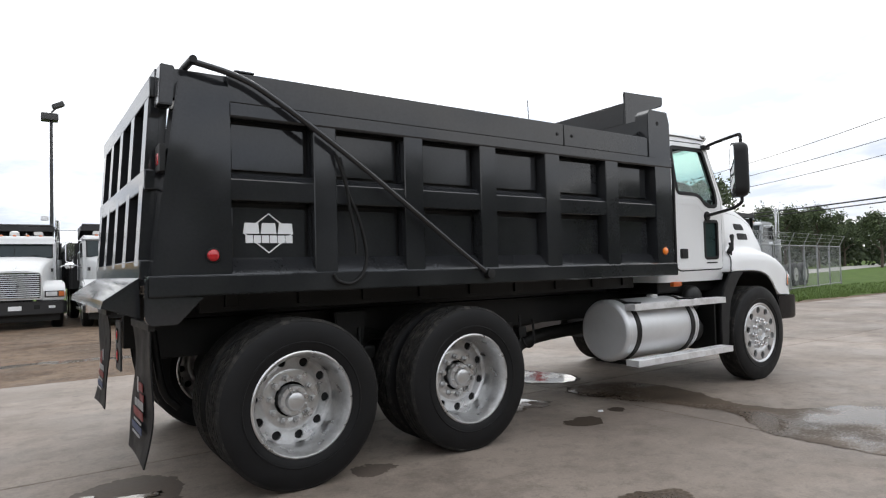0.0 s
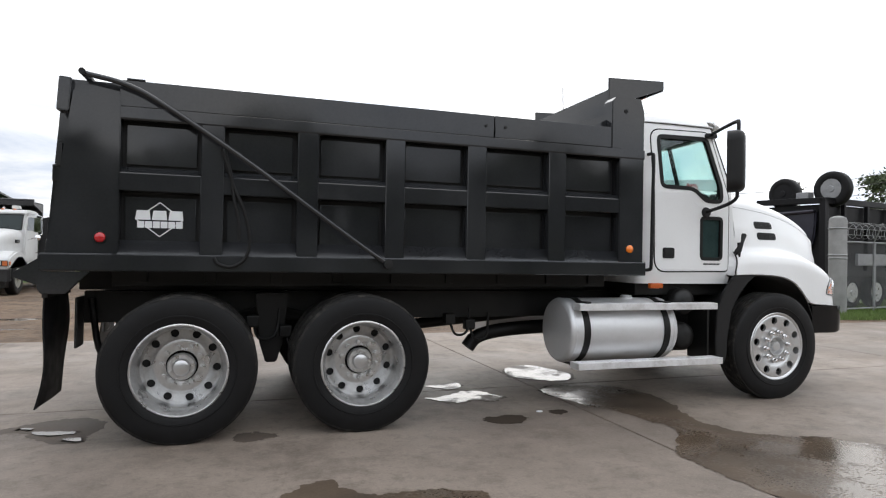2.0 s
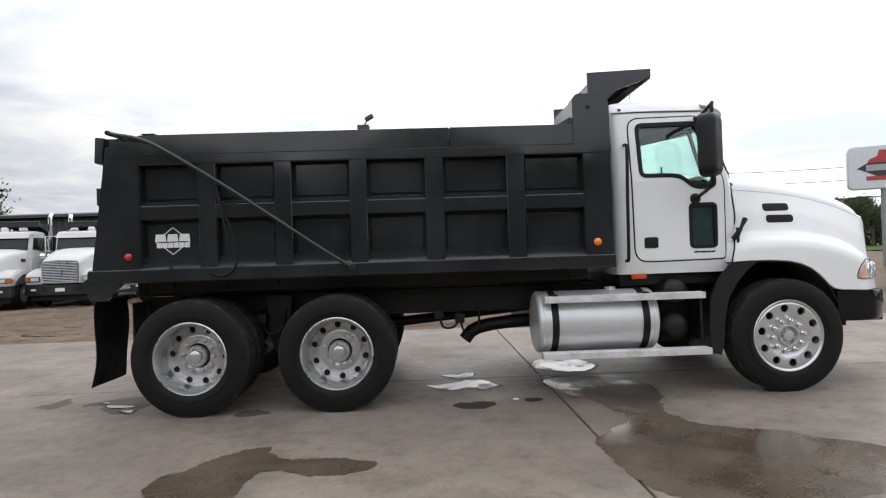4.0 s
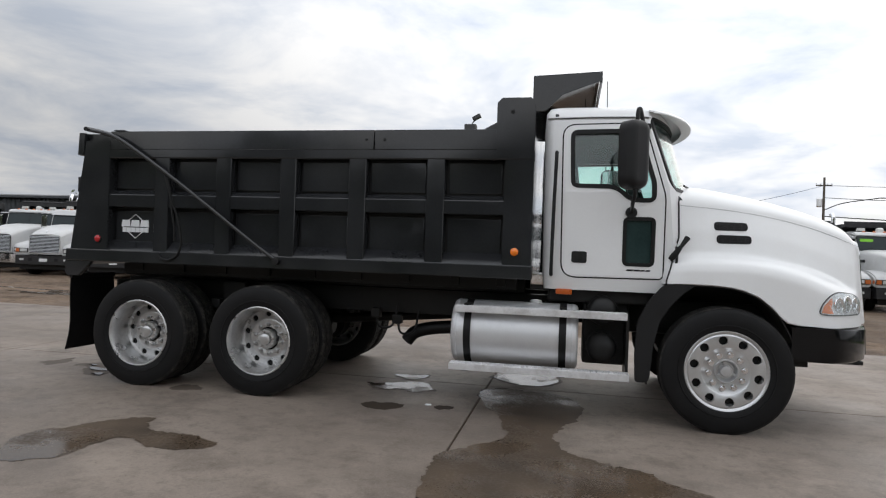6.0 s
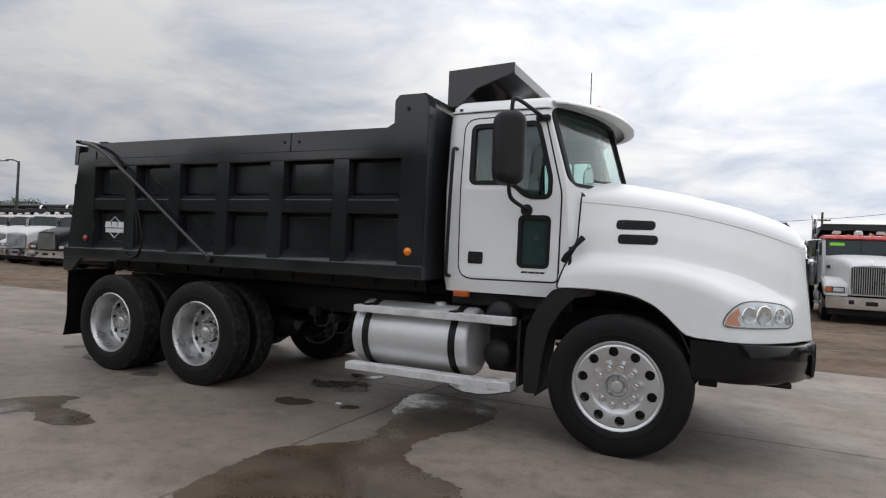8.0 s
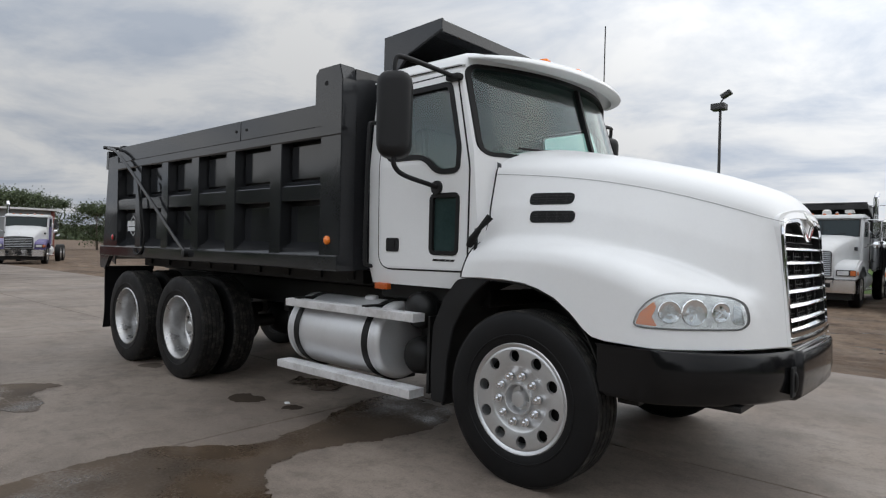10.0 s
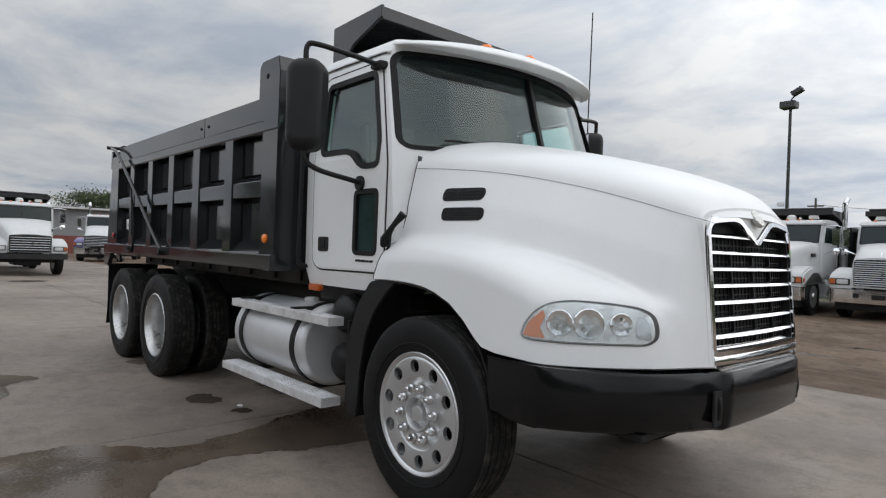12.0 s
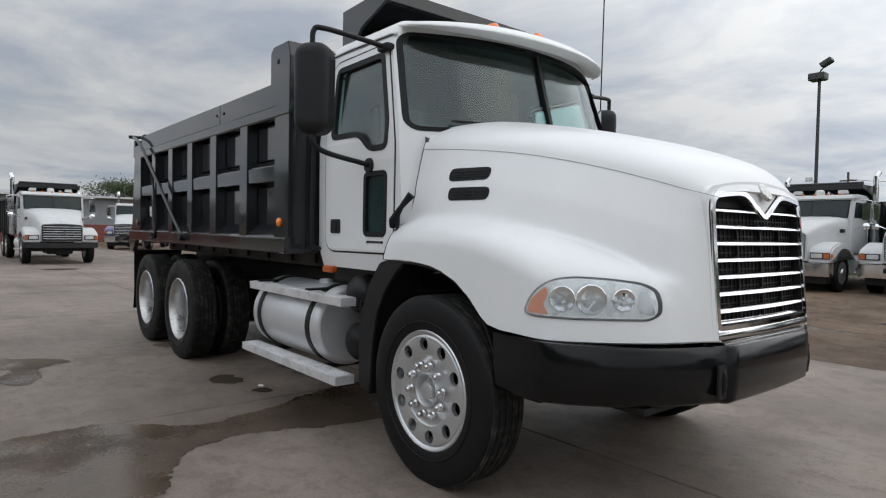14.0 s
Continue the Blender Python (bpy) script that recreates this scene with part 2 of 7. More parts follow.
def moved(bm, m):
    bmesh.ops.transform(bm, matrix=m, verts=bm.verts)
    return bm


def rounded(pts, r, n=5):
    """A closed outline with its corners rounded by r (a number, or one for each corner)."""
    out = []
    k = len(pts)
    for i, p in enumerate(pts):
        ri = r[i] if isinstance(r, (list, tuple)) else r
        p, a, b = Vector(p), Vector(pts[i - 1]), Vector(pts[(i + 1) % k])
        da, db = (a - p), (b - p)
        ri_ = min(ri, da.length * 0.49, db.length * 0.49)
        if ri_ < 1e-4:
            out.append(tuple(p))
            continue
        s, e = p + da.normalized() * ri_, p + db.normalized() * ri_
        for j in range(n + 1):
            t = j / n
            q = s * (1 - t) ** 2 + p * 2 * t * (1 - t) + e * t * t
            out.append(tuple(q))
    return out


AXES = {"x": (1, 2, 0), "y": (0, 2, 1), "z": (0, 1, 2)}


def prism(poly, axis, a, b, bm=None, bevel=0.0):
    """The outline poly, drawn across the axis, pushed from a to b along it."""
    own = bmesh.new()
    i, j, k = AXES[axis]
    rows = []
    for d in (a, b):
        vs = []
        for p in poly:
            c = [0, 0, 0]
            c[i], c[j], c[k] = p[0], p[1], d
            vs.append(own.verts.new(c))
        rows.append(vs)
    n = len(poly)
    own.faces.new(rows[0])
    own.faces.new(rows[1])
    for q in range(n):
        own.faces.new((rows[0][q], rows[0][(q + 1) % n], rows[1][(q + 1) % n], rows[1][q]))
    bmesh.ops.recalc_face_normals(own, faces=own.faces)
    if bevel:
        es = [e for e in own.edges if len(e.link_faces) == 2 and e.calc_face_angle() > 0.6]
        bmesh.ops.bevel(own, geom=es, offset=bevel, segments=2, affect="EDGES")
    return join(bm, own)


def lathe(profile, seg=48, axis="y", bm=None, closed=False):
    """The profile (distance from the axis, place along it) turned round the axis."""
    own = bmesh.new()
    rings = []
    for r, h in profile:
        ring = []
        for s in range(seg):
            a = 2 * math.pi * s / seg
            c, d = r * math.cos(a), r * math.sin(a)
            ring.append(own.verts.new({"y": (c, h, d), "x": (h, c, d), "z": (c, d, h)}[axis]))
        rings.append(ring)
    pairs = list(zip(rings, rings[1:])) + ([(rings[-1], rings[0])] if closed else [])
    for p, q in pairs:
        for s in range(seg):
            own.faces.new((p[s], p[(s + 1) % seg], q[(s + 1) % seg], q[s]))
    if not closed:
        for ring, (r, h) in ((rings[0], profile[0]), (rings[-1], profile[-1])):
            if r > 1e-3:
                own.faces.new(ring)
    bmesh.ops.remove_doubles(own, verts=own.verts, dist=1e-5)
    bmesh.ops.recalc_face_normals(own, faces=own.faces)
    return join(bm, own)


def spline(pts, n=6):
    """Catmull-Rom through the points."""
    P = [Vector(p) for p in pts]
    P = [P[0] * 2 - P[1]] + P + [P[-1] * 2 - P[-2]]
    out = []
    for i in range(1, len(P) - 2):
        for j in range(n):
            t = j / n
            a, b, c, d = P[i - 1:i + 3]
            out.append(0.5 * ((2 * b) + (c - a) * t + (2 * a - 5 * b + 4 * c - d) * t * t + (3 * b - a - 3 * c + d) * t ** 3))
    out.append(P[-2])
    return out


def tube(pts, r, seg=10, bm=None, smooth_n=0):
    if smooth_n:
        pts = spline(pts, smooth_n)
    pts = [Vector(p) for p in pts]
    own = bmesh.new()
    rings = []
    up = Vector((0.013, 0.027, 1)).normalized()
    for i, p in enumerate(pts):
        d = (pts[min(i + 1, len(pts) - 1)] - pts[max(i - 1, 0)]).normalized()
        if abs(d.dot(up)) > 0.96:
            up = Vector((1, 0.03, 0.02)).normalized()
        s = d.cross(up).normalized()
        u = s.cross(d).normalized()
        up = u
        rr = r[i] if isinstance(r, (list, tuple)) else r
        rings.append([own.verts.new(p + rr * (math.cos(2 * math.pi * k / seg) * s + math.sin(2 * math.pi * k / seg) * u)) for k in range(seg)])
    for a, b in zip(rings, rings[1:]):
        for k in range(seg):
            own.faces.new((a[k], a[(k + 1) % seg], b[(k + 1) % seg], b[k]))
    own.faces.new(rings[0])
    own.faces.new(rings[-1])
    bmesh.ops.recalc_face_normals(own, faces=own.faces)
    return join(bm, own)


def grid(rows, bm=None, close=False):
    own = bmesh.new()
    V = [[own.verts.new(p) for p in row] for row in rows]
    for a, b in zip(V, V[1:]):
        for k in range(len(a) - (0 if close else 1)):
            own.faces.new((a[k], a[(k + 1) % len(a)], b[(k + 1) % len(a)], b[k]))
    return join(bm, own)


def thick(bm, t):
    """Gives an open sheet a thickness t."""
    bmesh.ops.recalc_face_normals(bm, faces=bm.faces)
    bmesh.ops.solidify(bm, geom=bm.faces[:], thickness=t)
    return bm


def boolean(bm, cutters, op="DIFFERENCE"):
    """bm with the cutters taken away (or joined on)."""
    def temp(b):
        bmesh.ops.recalc_face_normals(b, faces=b.faces)
        me = bpy.data.meshes.new("tmp")
        b.to_mesh(me)
        b.free()
        return new("tmp", me)
    a = temp(bm)
    cs = [temp(c) for c in cutters]
    for c in cs:
        md = a.modifiers.new("cut", "BOOLEAN")
        md.operation, md.solver, md.object = op, "EXACT", c
    dg = bpy.context.evaluated_depsgraph_get()
    me = a.evaluated_get(dg).to_mesh()
    res = bmesh.new()
    res.from_mesh(me)
    a.evaluated_get(dg).to_mesh_clear()
    for o in (a, *cs):
        d = o.data
        bpy.data.objects.remove(o)
        bpy.data.meshes.remove(d)
    return res


def interp(table, v):
    """Piecewise linear: table of (key, value)."""
    return float(np.interp(v, [a for a, _ in table], [b for _, b in table]))


# ---- the dump truck ----
CX, CY = 4.8, 5.17          # where the truck's base stands; its parts below are in metres along x, and across from CY
truck = tagged(new("dump_truck"), "white-cab tandem dump truck with a glossy black steel bed", "dump truck")
truck.location = (CX, CY, 0)


def tpart(name, bm, material, parent=None, label="", smooth=40):
    return link(name, bm, material, parent or truck, label, smooth, (-CX, 0, 0))


# -- wheels --
TR = 0.540


def tyre_mesh():
    # sidewall and carcass
    w = 0.135
    prof = [(0.315, w - 0.030), (0.335, w - 0.016), (0.36, w - 0.006), (0.41, w), (0.455, w - 0.001), (0.495, w - 0.007), (0.515, w - 0.013), (0.526, w - 0.019), (TR - 0.009, w - 0.027)]
    full = prof + [(TR - 0.009, 0)] + [(r, -h) for r, h in reversed(prof)]
    bm = lathe(full, 64, "y", closed=True)
    # raised ring on the sidewall
    for s in (-1, 1):
        lathe([(0.385, s * (w - 0.003)), (0.388, s * (w + 0.003)), (0.394, s * (w + 0.003)), (0.397, s * (w - 0.001))], 64, "y", bm, True)
    return bm


def tread_mesh(lugs):
    bm = bmesh.new()
    if lugs:
        rows = [(-0.085, 0.034, 46, 0.42), (-0.042, 0.030, 46, -0.3), (0.0, 0.032, 46, 0.3), (0.042, 0.030, 46, -0.3), (0.085, 0.034, 46, 0.42)]
        for k, (yc, wid, n, skew) in enumerate(rows):
            for i in range(n):
                a = 2 * math.pi * (i + 0.5 * (k % 2)) / n
                da = 2 * math.pi / n * 0.455
                cs = []
                for r in (TR - 0.016, TR):
                    for sa, sy in ((-1, -1), (1, -1), (1, 1), (-1, 1)):
                        ang = a + da * sa + skew * sy * 0.035
                        cs.append(bm.verts.new((r * math.cos(ang), yc + sy * wid * 0.5 * (0.94 if r > TR - 0.001 else 1), r * math.sin(ang))))
                for f in ((4, 5, 6, 7), (0, 1, 5, 4), (1, 2, 6, 5), (2, 3, 7, 6), (3, 0, 4, 7)):
                    bm.faces.new([cs[q] for q in f])
        # shoulder notches
        for s in (-1, 1):
            for i in range(46):
                a = 2 * math.pi * (i + (0.25 if s > 0 else 0)) / 46
                da = 2 * math.pi / 46 * 0.46
                cs = []
                for r, h in ((TR - 0.003, 0.1055), (0.521, 0.1215)):
                    for sa in (-1, 1):
                        cs.append(bm.verts.new((r * math.cos(a + da * sa), s * h, r * math.sin(a + da * sa))))
                for r, h in ((TR - 0.014, 0.098), (0.510, 0.108)):
                    for sa in (-1, 1):
                        cs.append(bm.verts.new((r * math.cos(a + da * sa), s * h, r * math.sin(a + da * sa))))
                for f in ((0, 1, 3, 2), (0, 2, 6, 4), (1, 5, 7, 3), (0, 4, 5, 1), (2, 3, 7, 6)):
                    bm.faces.new([cs[q] for q in f])
    else:
        # steer tyre: ribs running round
        for yc, wid in ((-0.092, 0.036), (-0.046, 0.034), (0, 0.036), (0.046, 0.034), (0.092, 0.036)):
            lathe([(TR - 0.014, yc - wid / 2), (TR - 0.001, yc - wid / 2 + 0.003), (TR, yc + wid / 2 - 0.004), (TR - 0.014, yc + wid / 2)], 64, "y", bm, True)
    return bm


def holes_disc(profile_out, thickness, r_holes, r_hole, n, seg=120):
    """A turned wheel disc with n round hand holes cut through."""
    back = [(r, h + thickness) for r, h in reversed(profile_out)]
    bm = lathe(profile_out + back, seg, "y", closed=True)
    cut = bmesh.new()
    for i in range(n):
        a = 2 * math.pi * (i + 0.5) / n
        bmesh.ops.create_cone(cut, cap_ends=True, segments=20, radius1=r_hole, radius2=r_hole, depth=0.6,
                              matrix=Matrix.Translation((r_holes * math.cos(a), 0, r_holes * math.sin(a))) @ Matrix.Rotation(math.pi / 2, 4, "X"))
    return boolean(bm, [cut])


def nut(bm, x, y, z, r=0.021, h=0.032):
    own = bmesh.new()
    bmesh.ops.create_cone(own, cap_ends=True, segments=6, radius1=r, radius2=r * 0.93, depth=h, matrix=Matrix.Translation((x, y, z)) @ Matrix.Rotation(math.pi / 2, 4, "X"))
    bmesh.ops.create_cone(own, cap_ends=True, segments=12, radius1=r * 1.25, radius2=r * 1.25, depth=0.006, matrix=Matrix.Translation((x, y + h / 2, z)) @ Matrix.Rotation(math.pi / 2, 4, "X"))
    bmesh.ops.create_cone(own, cap_ends=True, segments=10, radius1=r * 0.5, radius2=r * 0.5, depth=0.02, matrix=Matrix.Translation((x, y - h / 2, z)) @ Matrix.Rotation(math.pi / 2, 4, "X"))
    return join(bm, own)


def wheel_kind(front):
    """A wheel about its own centre, outer face towards -y. The rim carries tyre, hub and nuts."""
    if front:
        # barrel, then a disc near the outer face
        rim = lathe([(0.337, -0.128), (0.343, -0.122), (0.338, -0.112), (0.318, -0.108), (0.305, -0.085), (0.300, 0.12), (0.320, 0.128), (0.312, 0.13), (0.292, 0.11), (0.292, -0.075), (0.306, -0.105), (0.322, -0.124)], 80, "y", closed=True)
        disc = holes_disc([(0.318, -0.114), (0.310, -0.120), (0.300, -0.122), (0.262, -0.121), (0.205, -0.117), (0.199, -0.114), (0.195, -0.111), (0.125, -0.110), (0.112, -0.109), (0.092, -0.108)], 0.026, 0.262, 0.037, 10)
        join(rim, disc)
        hubprof = [(0.102, -0.05), (0.102, -0.122), (0.098, -0.128), (0.090, -0.128), (0.086, -0.122), (0.082, -0.085), (0.074, -0.076), (0.052, -0.074), (0.050, -0.112), (0.044, -0.122), (0.024, -0.126), (0.0, -0.126)]
        ny, rm, nr = -0.124, ALU, 0.1435
    else:
        rim = lathe([(0.328, -0.130), (0.336, -0.124), (0.332, -0.112), (0.315, -0.106), (0.303, -0.07), (0.303, 0.128), (0.325, 0.132), (0.316, 0.136), (0.290, 0.128), (0.290, 0.02), (0.294, -0.075), (0.312, -0.112), (0.320, -0.128)], 80, "y", closed=True)
        disc = holes_disc([(0.299, 0.066), (0.290, 0.096), (0.270, 0.116), (0.226, 0.112), (0.203, 0.096), (0.196, 0.092), (0.188, 0.090), (0.130, 0.090), (0.122, 0.094), (0.114, 0.094)], 0.016, 0.247, 0.030, 10)
        join(rim, disc)
        hubprof = [(r, h + 0.112) for r, h in ((0.090, 0.06), (0.088, -0.030), (0.100, -0.040), (0.102, -0.062), (0.098, -0.075), (0.092, -0.082), (0.066, -0.084), (0.058, -0.110), (0.050, -0.116), (0.0, -0.118))]
        ny, rm, nr = 0.078, STEELWHEEL, 0.1435
    return rim, hubprof, ny, rm, nr


def wheel_thing(front, lugs):
    rim, hubprof, ny, rm, nr = wheel_kind(front)
    wheel = link("wheel", rim, rm, truck, "ten-hole polished aluminium wheel" if front else "ten-hole silver dual wheel, dished")
    link("tyre", tyre_mesh(), RUBBER, wheel, "worn black truck tyre")
    tagged(link("tread", tread_mesh(lugs), TREAD, wheel), kind="stuff")
    hub = lathe(hubprof, 40, "y")
    if not front:
        for i in range(8):
            a = 2 * math.pi * i / 8
            nut(hub, 0.082 * math.cos(a), 0.024, 0.082 * math.sin(a), 0.010, 0.012)
    else:
        # webs across the open hub
        for i in range(3):
            own = box(0.046, 0.086, -0.098, -0.080, -0.010, 0.010, 0.003)
            join(hub, moved(own, Matrix.Rotation(2 * math.pi * i / 3 + 0.5, 4, "Y")))
    link("hub", hub, rm, wheel)
    if not front:
        # thin near-black plate paints the shade behind the hand holes
        link("brake_drum", lathe([(0.12, 0.134), (0.288, 0.130), (0.288, 0.150), (0.12, 0.150)], 40, "y"), DARKHOLE, wheel)
    if front:
        link("brake_drum", lathe([(0.10, -0.06), (0.285, -0.055), (0.288, 0.10), (0.10, 0.11)], 40, "y"), CHASSIS, wheel)
    base = None
    for i in range(10):
        a = 2 * math.pi * (i + (0.0 if front else 0.5)) / 10
        if base is None:
            base = link("lug_nut", nut(bmesh.new(), 0, 0, 0), STEELWHEEL if not front else CHROME, wheel)
            o = base
        else:
            o = new("lug_nut", base.data)
            o.parent = wheel
        o.location = (nr * math.cos(a), ny - 0.012, nr * math.sin(a))
    return wheel


def copy_part(ob, m):
    c = copy_thing(ob, m)
    c.parent = truck
    return c


X_REAR, X_MID, X_FRONT = 1.770, 3.103, 7.370
wr = wheel_thing(False, True)
wr.matrix_basis = pose(X_REAR - CX, -1.205, TR - 0.005, 0, 23, 0)
wf = wheel_thing(True, False)
wf.matrix_basis = pose(X_FRONT - CX, -1.120, TR - 0.006, 0, -7, 0)
copy_part(wr, pose(X_MID - CX, -1.213, TR - 0.005, 0, 32, 0))
for xx, t in ((X_REAR, 40), (X_MID, 8)):
    copy_part(wr, pose(xx - CX, -0.862, TR - 0.005, 0, t, 180))
    copy_part(wr, pose(xx - CX, 0.862, TR - 0.005, 0, t + 9, 0))
    copy_part(wr, pose(xx - CX, 1.208, TR - 0.005, 0, t + 21, 180))
copy_part(wf, pose(X_FRONT - CX, 1.120, TR - 0.006, 0, 19, 180))

# -- chassis --
for s in (-1, 1):
    bm = box(0.98, 8.15, s * 0.43 - 0.04, s * 0.43 + 0.04, 0.80, 1.06, 0.006)
    tpart("frame_rail", bm, CHASSIS)
    tpart("subframe_rail", box(0.95, 5.60, s * 0.45 - 0.06, s * 0.45 + 0.06, 1.07, 1.235, 0.008), CHASSIS)
    # long sill under the bed side
    tpart("bed_sill", box(1.25, 5.55, s * 0.86 - 0.05, s * 0.86 + 0.05, 1.12, 1.235, 0.006), CHASSIS)
for i, xx in enumerate((1.2, 2.435, 3.7, 4.75, 5.9, 7.9)):
    tpart("crossmember", box(xx - 0.07, xx + 0.07, -0.40, 0.40, 0.82, 1.02, 0.01), CHASSIS)
for xx in (1.45, 1.95, 2.45, 2.95, 3.45, 3.95, 4.45, 4.95, 5.4):
    tpart("bed_crossmember", box(xx - 0.045, xx + 0.045, -0.93, 0.93, 1.15, 1.245, 0.006), CHASSIS)
for xx in (X_REAR, X_MID):
    bm = tube([(xx, -1.0, TR), (xx, 1.0, TR)], 0.075, 16)
    lathe([(0.0, -0.24), (0.13, -0.2), (0.20, -0.08), (0.21, 0.05), (0.15, 0.2), (0.08, 0.26)], 24, "x", own := bmesh.new())
    join(bm, moved(own, Matrix.Translation((xx, 0, TR + 0.02))))
    tpart("drive_axle", bm, CHASSIS)
    for s in (-1, 1):
        tpart("brake_drum", moved(lathe([(0.10, -0.1), (0.205, -0.1), (0.21, 0.09), (0.16, 0.11), (0.1, 0.11)], 32, "y"), Matrix.Translation((xx, s * 0.58, TR))), CHASSIS)
for s in (-1, 1):
    # walking-beam spring pack between the tandem axles
    bm = bmesh.new()
    for k in range(5):
        L_ = 0.68 - 0.09 * k
        tube([(2.435 - L_, s * 0.52, 0.80 + 0.02 * k - 0.02), (2.435, s * 0.52, 0.86 + 0.022 * k - 0.03), (2.435 + L_, s * 0.52, 0.80 + 0.02 * k - 0.02)], 0.02, 6, bm, 5)
    tpart("leaf_spring", bm, CHASSIS)
    bm = prism([(2.30, 1.05), (2.57, 1.05), (2.53, 0.62), (2.48, 0.46), (2.39, 0.46), (2.34, 0.62)], "y", s * 0.56, s * 0.66, None, 0.01)
    tpart("spring_hanger", bm, CHASSIS)
    bm = bmesh.new()
    for k in range(4):
        L_ = 0.62 - 0.08 * k
        tube([(7.3 - L_, s * 0.45, 0.70 - 0.02 * k), (7.3, s * 0.45, 0.62 - 0.016 * k), (7.3 + L_, s * 0.45, 0.70 - 0.02 * k)], 0.017, 6, bm, 5)
    tpart("front_spring", bm, CHASSIS)
tpart("steer_axle", box(X_FRONT - 0.06, X_FRONT + 0.06, -0.98, 0.98, 0.46, 0.58, 0.02), CHASSIS)
tpart("drive_shaft", tube([(3.1, 0, 0.62), (5.8, 0, 0.86)], 0.055, 14), CHASSIS)
tpart("engine", box(6.25, 8.0, -0.38, 0.38, 0.72, 1.55, 0.05), CHASSIS)
tpart("hoist_cylinder", tube([(5.40, 0, 0.95), (5.50, 0, 2.45)], 0.10, 20), CHASSIS)
# exhaust outlet behind the tank
bm = tube([(5.6, -0.36, 0.70), (5.1, -0.36, 0.68), (4.78, -0.36, 0.66), (4.56, -0.36, 0.63), (4.42, -0.36, 0.58), (4.34, -0.36, 0.49)], 0.070, 16, None, 5)
tpart("exhaust_pipe", bm, CHASSIS, label="black exhaust pipe, turned down")
# valves, hoses and brackets by the axles
for k, (xx, yy, zz) in enumerate(((2.28, -0.72, 0.82), (2.55, -0.70, 0.73), (4.06, -0.60, 0.80), (4.28, -0.55, 0.74))):
    bm = box(xx - 0.05, xx + 0.05, yy - 0.05, yy + 0.05, zz - 0.05, zz + 0.05, 0.015)
    tube([(xx, yy, zz), (xx + 0.05, yy - 0.03, zz - 0.14), (xx + 0.18, yy, zz - 0.12), (xx + 0.22, yy + 0.05, zz + 0.1)], 0.012, 8, bm, 5)
    tpart("air_valve", bm, CHASSIS)

# mud flaps
FADED_RED = mat("faded_red", (0.17, 0.03, 0.028), 0.6)
FADED_BLUE = mat("faded_blue", (0.05, 0.065, 0.12), 0.6)
FADED_WHITE = mat("faded_white", (0.30, 0.30, 0.30), 0.6)
DULLSTEEL = mat("dull_tail_steel", (0.10, 0.10, 0.10), 0.5, metal=0.5, var=0.3, scale=8)
for s in (-1, 1):
    rows = []
    for i in range(15):
        f = i / 14
        z = 1.07 - f * 0.77
        bend = 0.02 * math.sin(f * 2.6) - 0.045 * f * f
        rows.append([(0.905 + bend + 0.010 * math.sin(7 * f + 3 * u), s * (0.655 + 0.615 * u), z - (0.0 if u < 0.95 else 0.004)) for u in [k / 8 for k in range(9)]])
    flap = tpart("mud_flap", thick(grid(rows), 0.009), RUBBER, label="black rubber mud flap with a faded red, white and blue decal")
    bm = box(0.888, 0.925, s * 0.65, s * 1.275, 1.055, 1.10, 0.004)
    tpart("flap_bracket", bm, CHASSIS, flap)
    for nm, y0, y1, z0, z1, m in (("red_decal", 0.93, 1.06, 0.685, 0.735, FADED_RED), ("white_decal", 0.88, 0.93, 0.67, 0.76, FADED_WHITE), ("red_decal", 0.98, 1.10, 0.635, 0.675, FADED_RED),
                                  ("white_decal", 0.82, 0.90, 0.585, 0.63, FADED_WHITE), ("white_decal", 0.92, 1.00, 0.585, 0.63, FADED_WHITE), ("white_decal", 1.02, 1.10, 0.585, 0.63, FADED_WHITE),
                                  ("red_decal", 0.80, 1.12, 0.53, 0.575, FADED_RED), ("white_decal", 0.84, 1.08, 0.50, 0.512, FADED_WHITE), ("blue_decal", 0.80, 1.12, 0.452, 0.49, FADED_BLUE), ("white_decal", 0.84, 1.08, 0.43, 0.442, FADED_WHITE)):
        zz = (z0 + z1) / 2
        f = (1.07 - zz) / 0.77
        xx = 0.905 + 0.02 * math.sin(f * 2.6) - 0.045 * f * f - 0.024
        tpart(nm, box(xx - 0.002, xx + 0.002, *sorted((s * y0, s * y1)), z0, z1), m, flap)
    # braces and the tail plate behind the flap
    tpart("flap_brace", tube([(1.04, s * 0.50, 1.0), (1.10, s * 0.50, 0.60), (1.20, s * 0.50, 0.46)], 0.026, 10, None, 4), CHASSIS)
    pl = tpart("tail_plate", box(0.955, 0.975, *sorted((s * 0.42, s * 0.66)), 0.62, 1.02, 0.01), DULLSTEEL)
    for zz in (0.74, 0.90):
        tpart("tail_lamp_ring", moved(lathe([(0.05, 0.0), (0.062, -0.006), (0.062, 0.004)], 20, "x", None, True), Matrix.Translation((0.953, s * 0.54, zz))), SEAL, pl)
        tpart("tail_lamp", moved(lathe([(0.0, -0.012), (0.03, -0.010), (0.05, 0.0)], 20, "x"), Matrix.Translation((0.953, s * 0.54, zz))), REDLENS, pl)

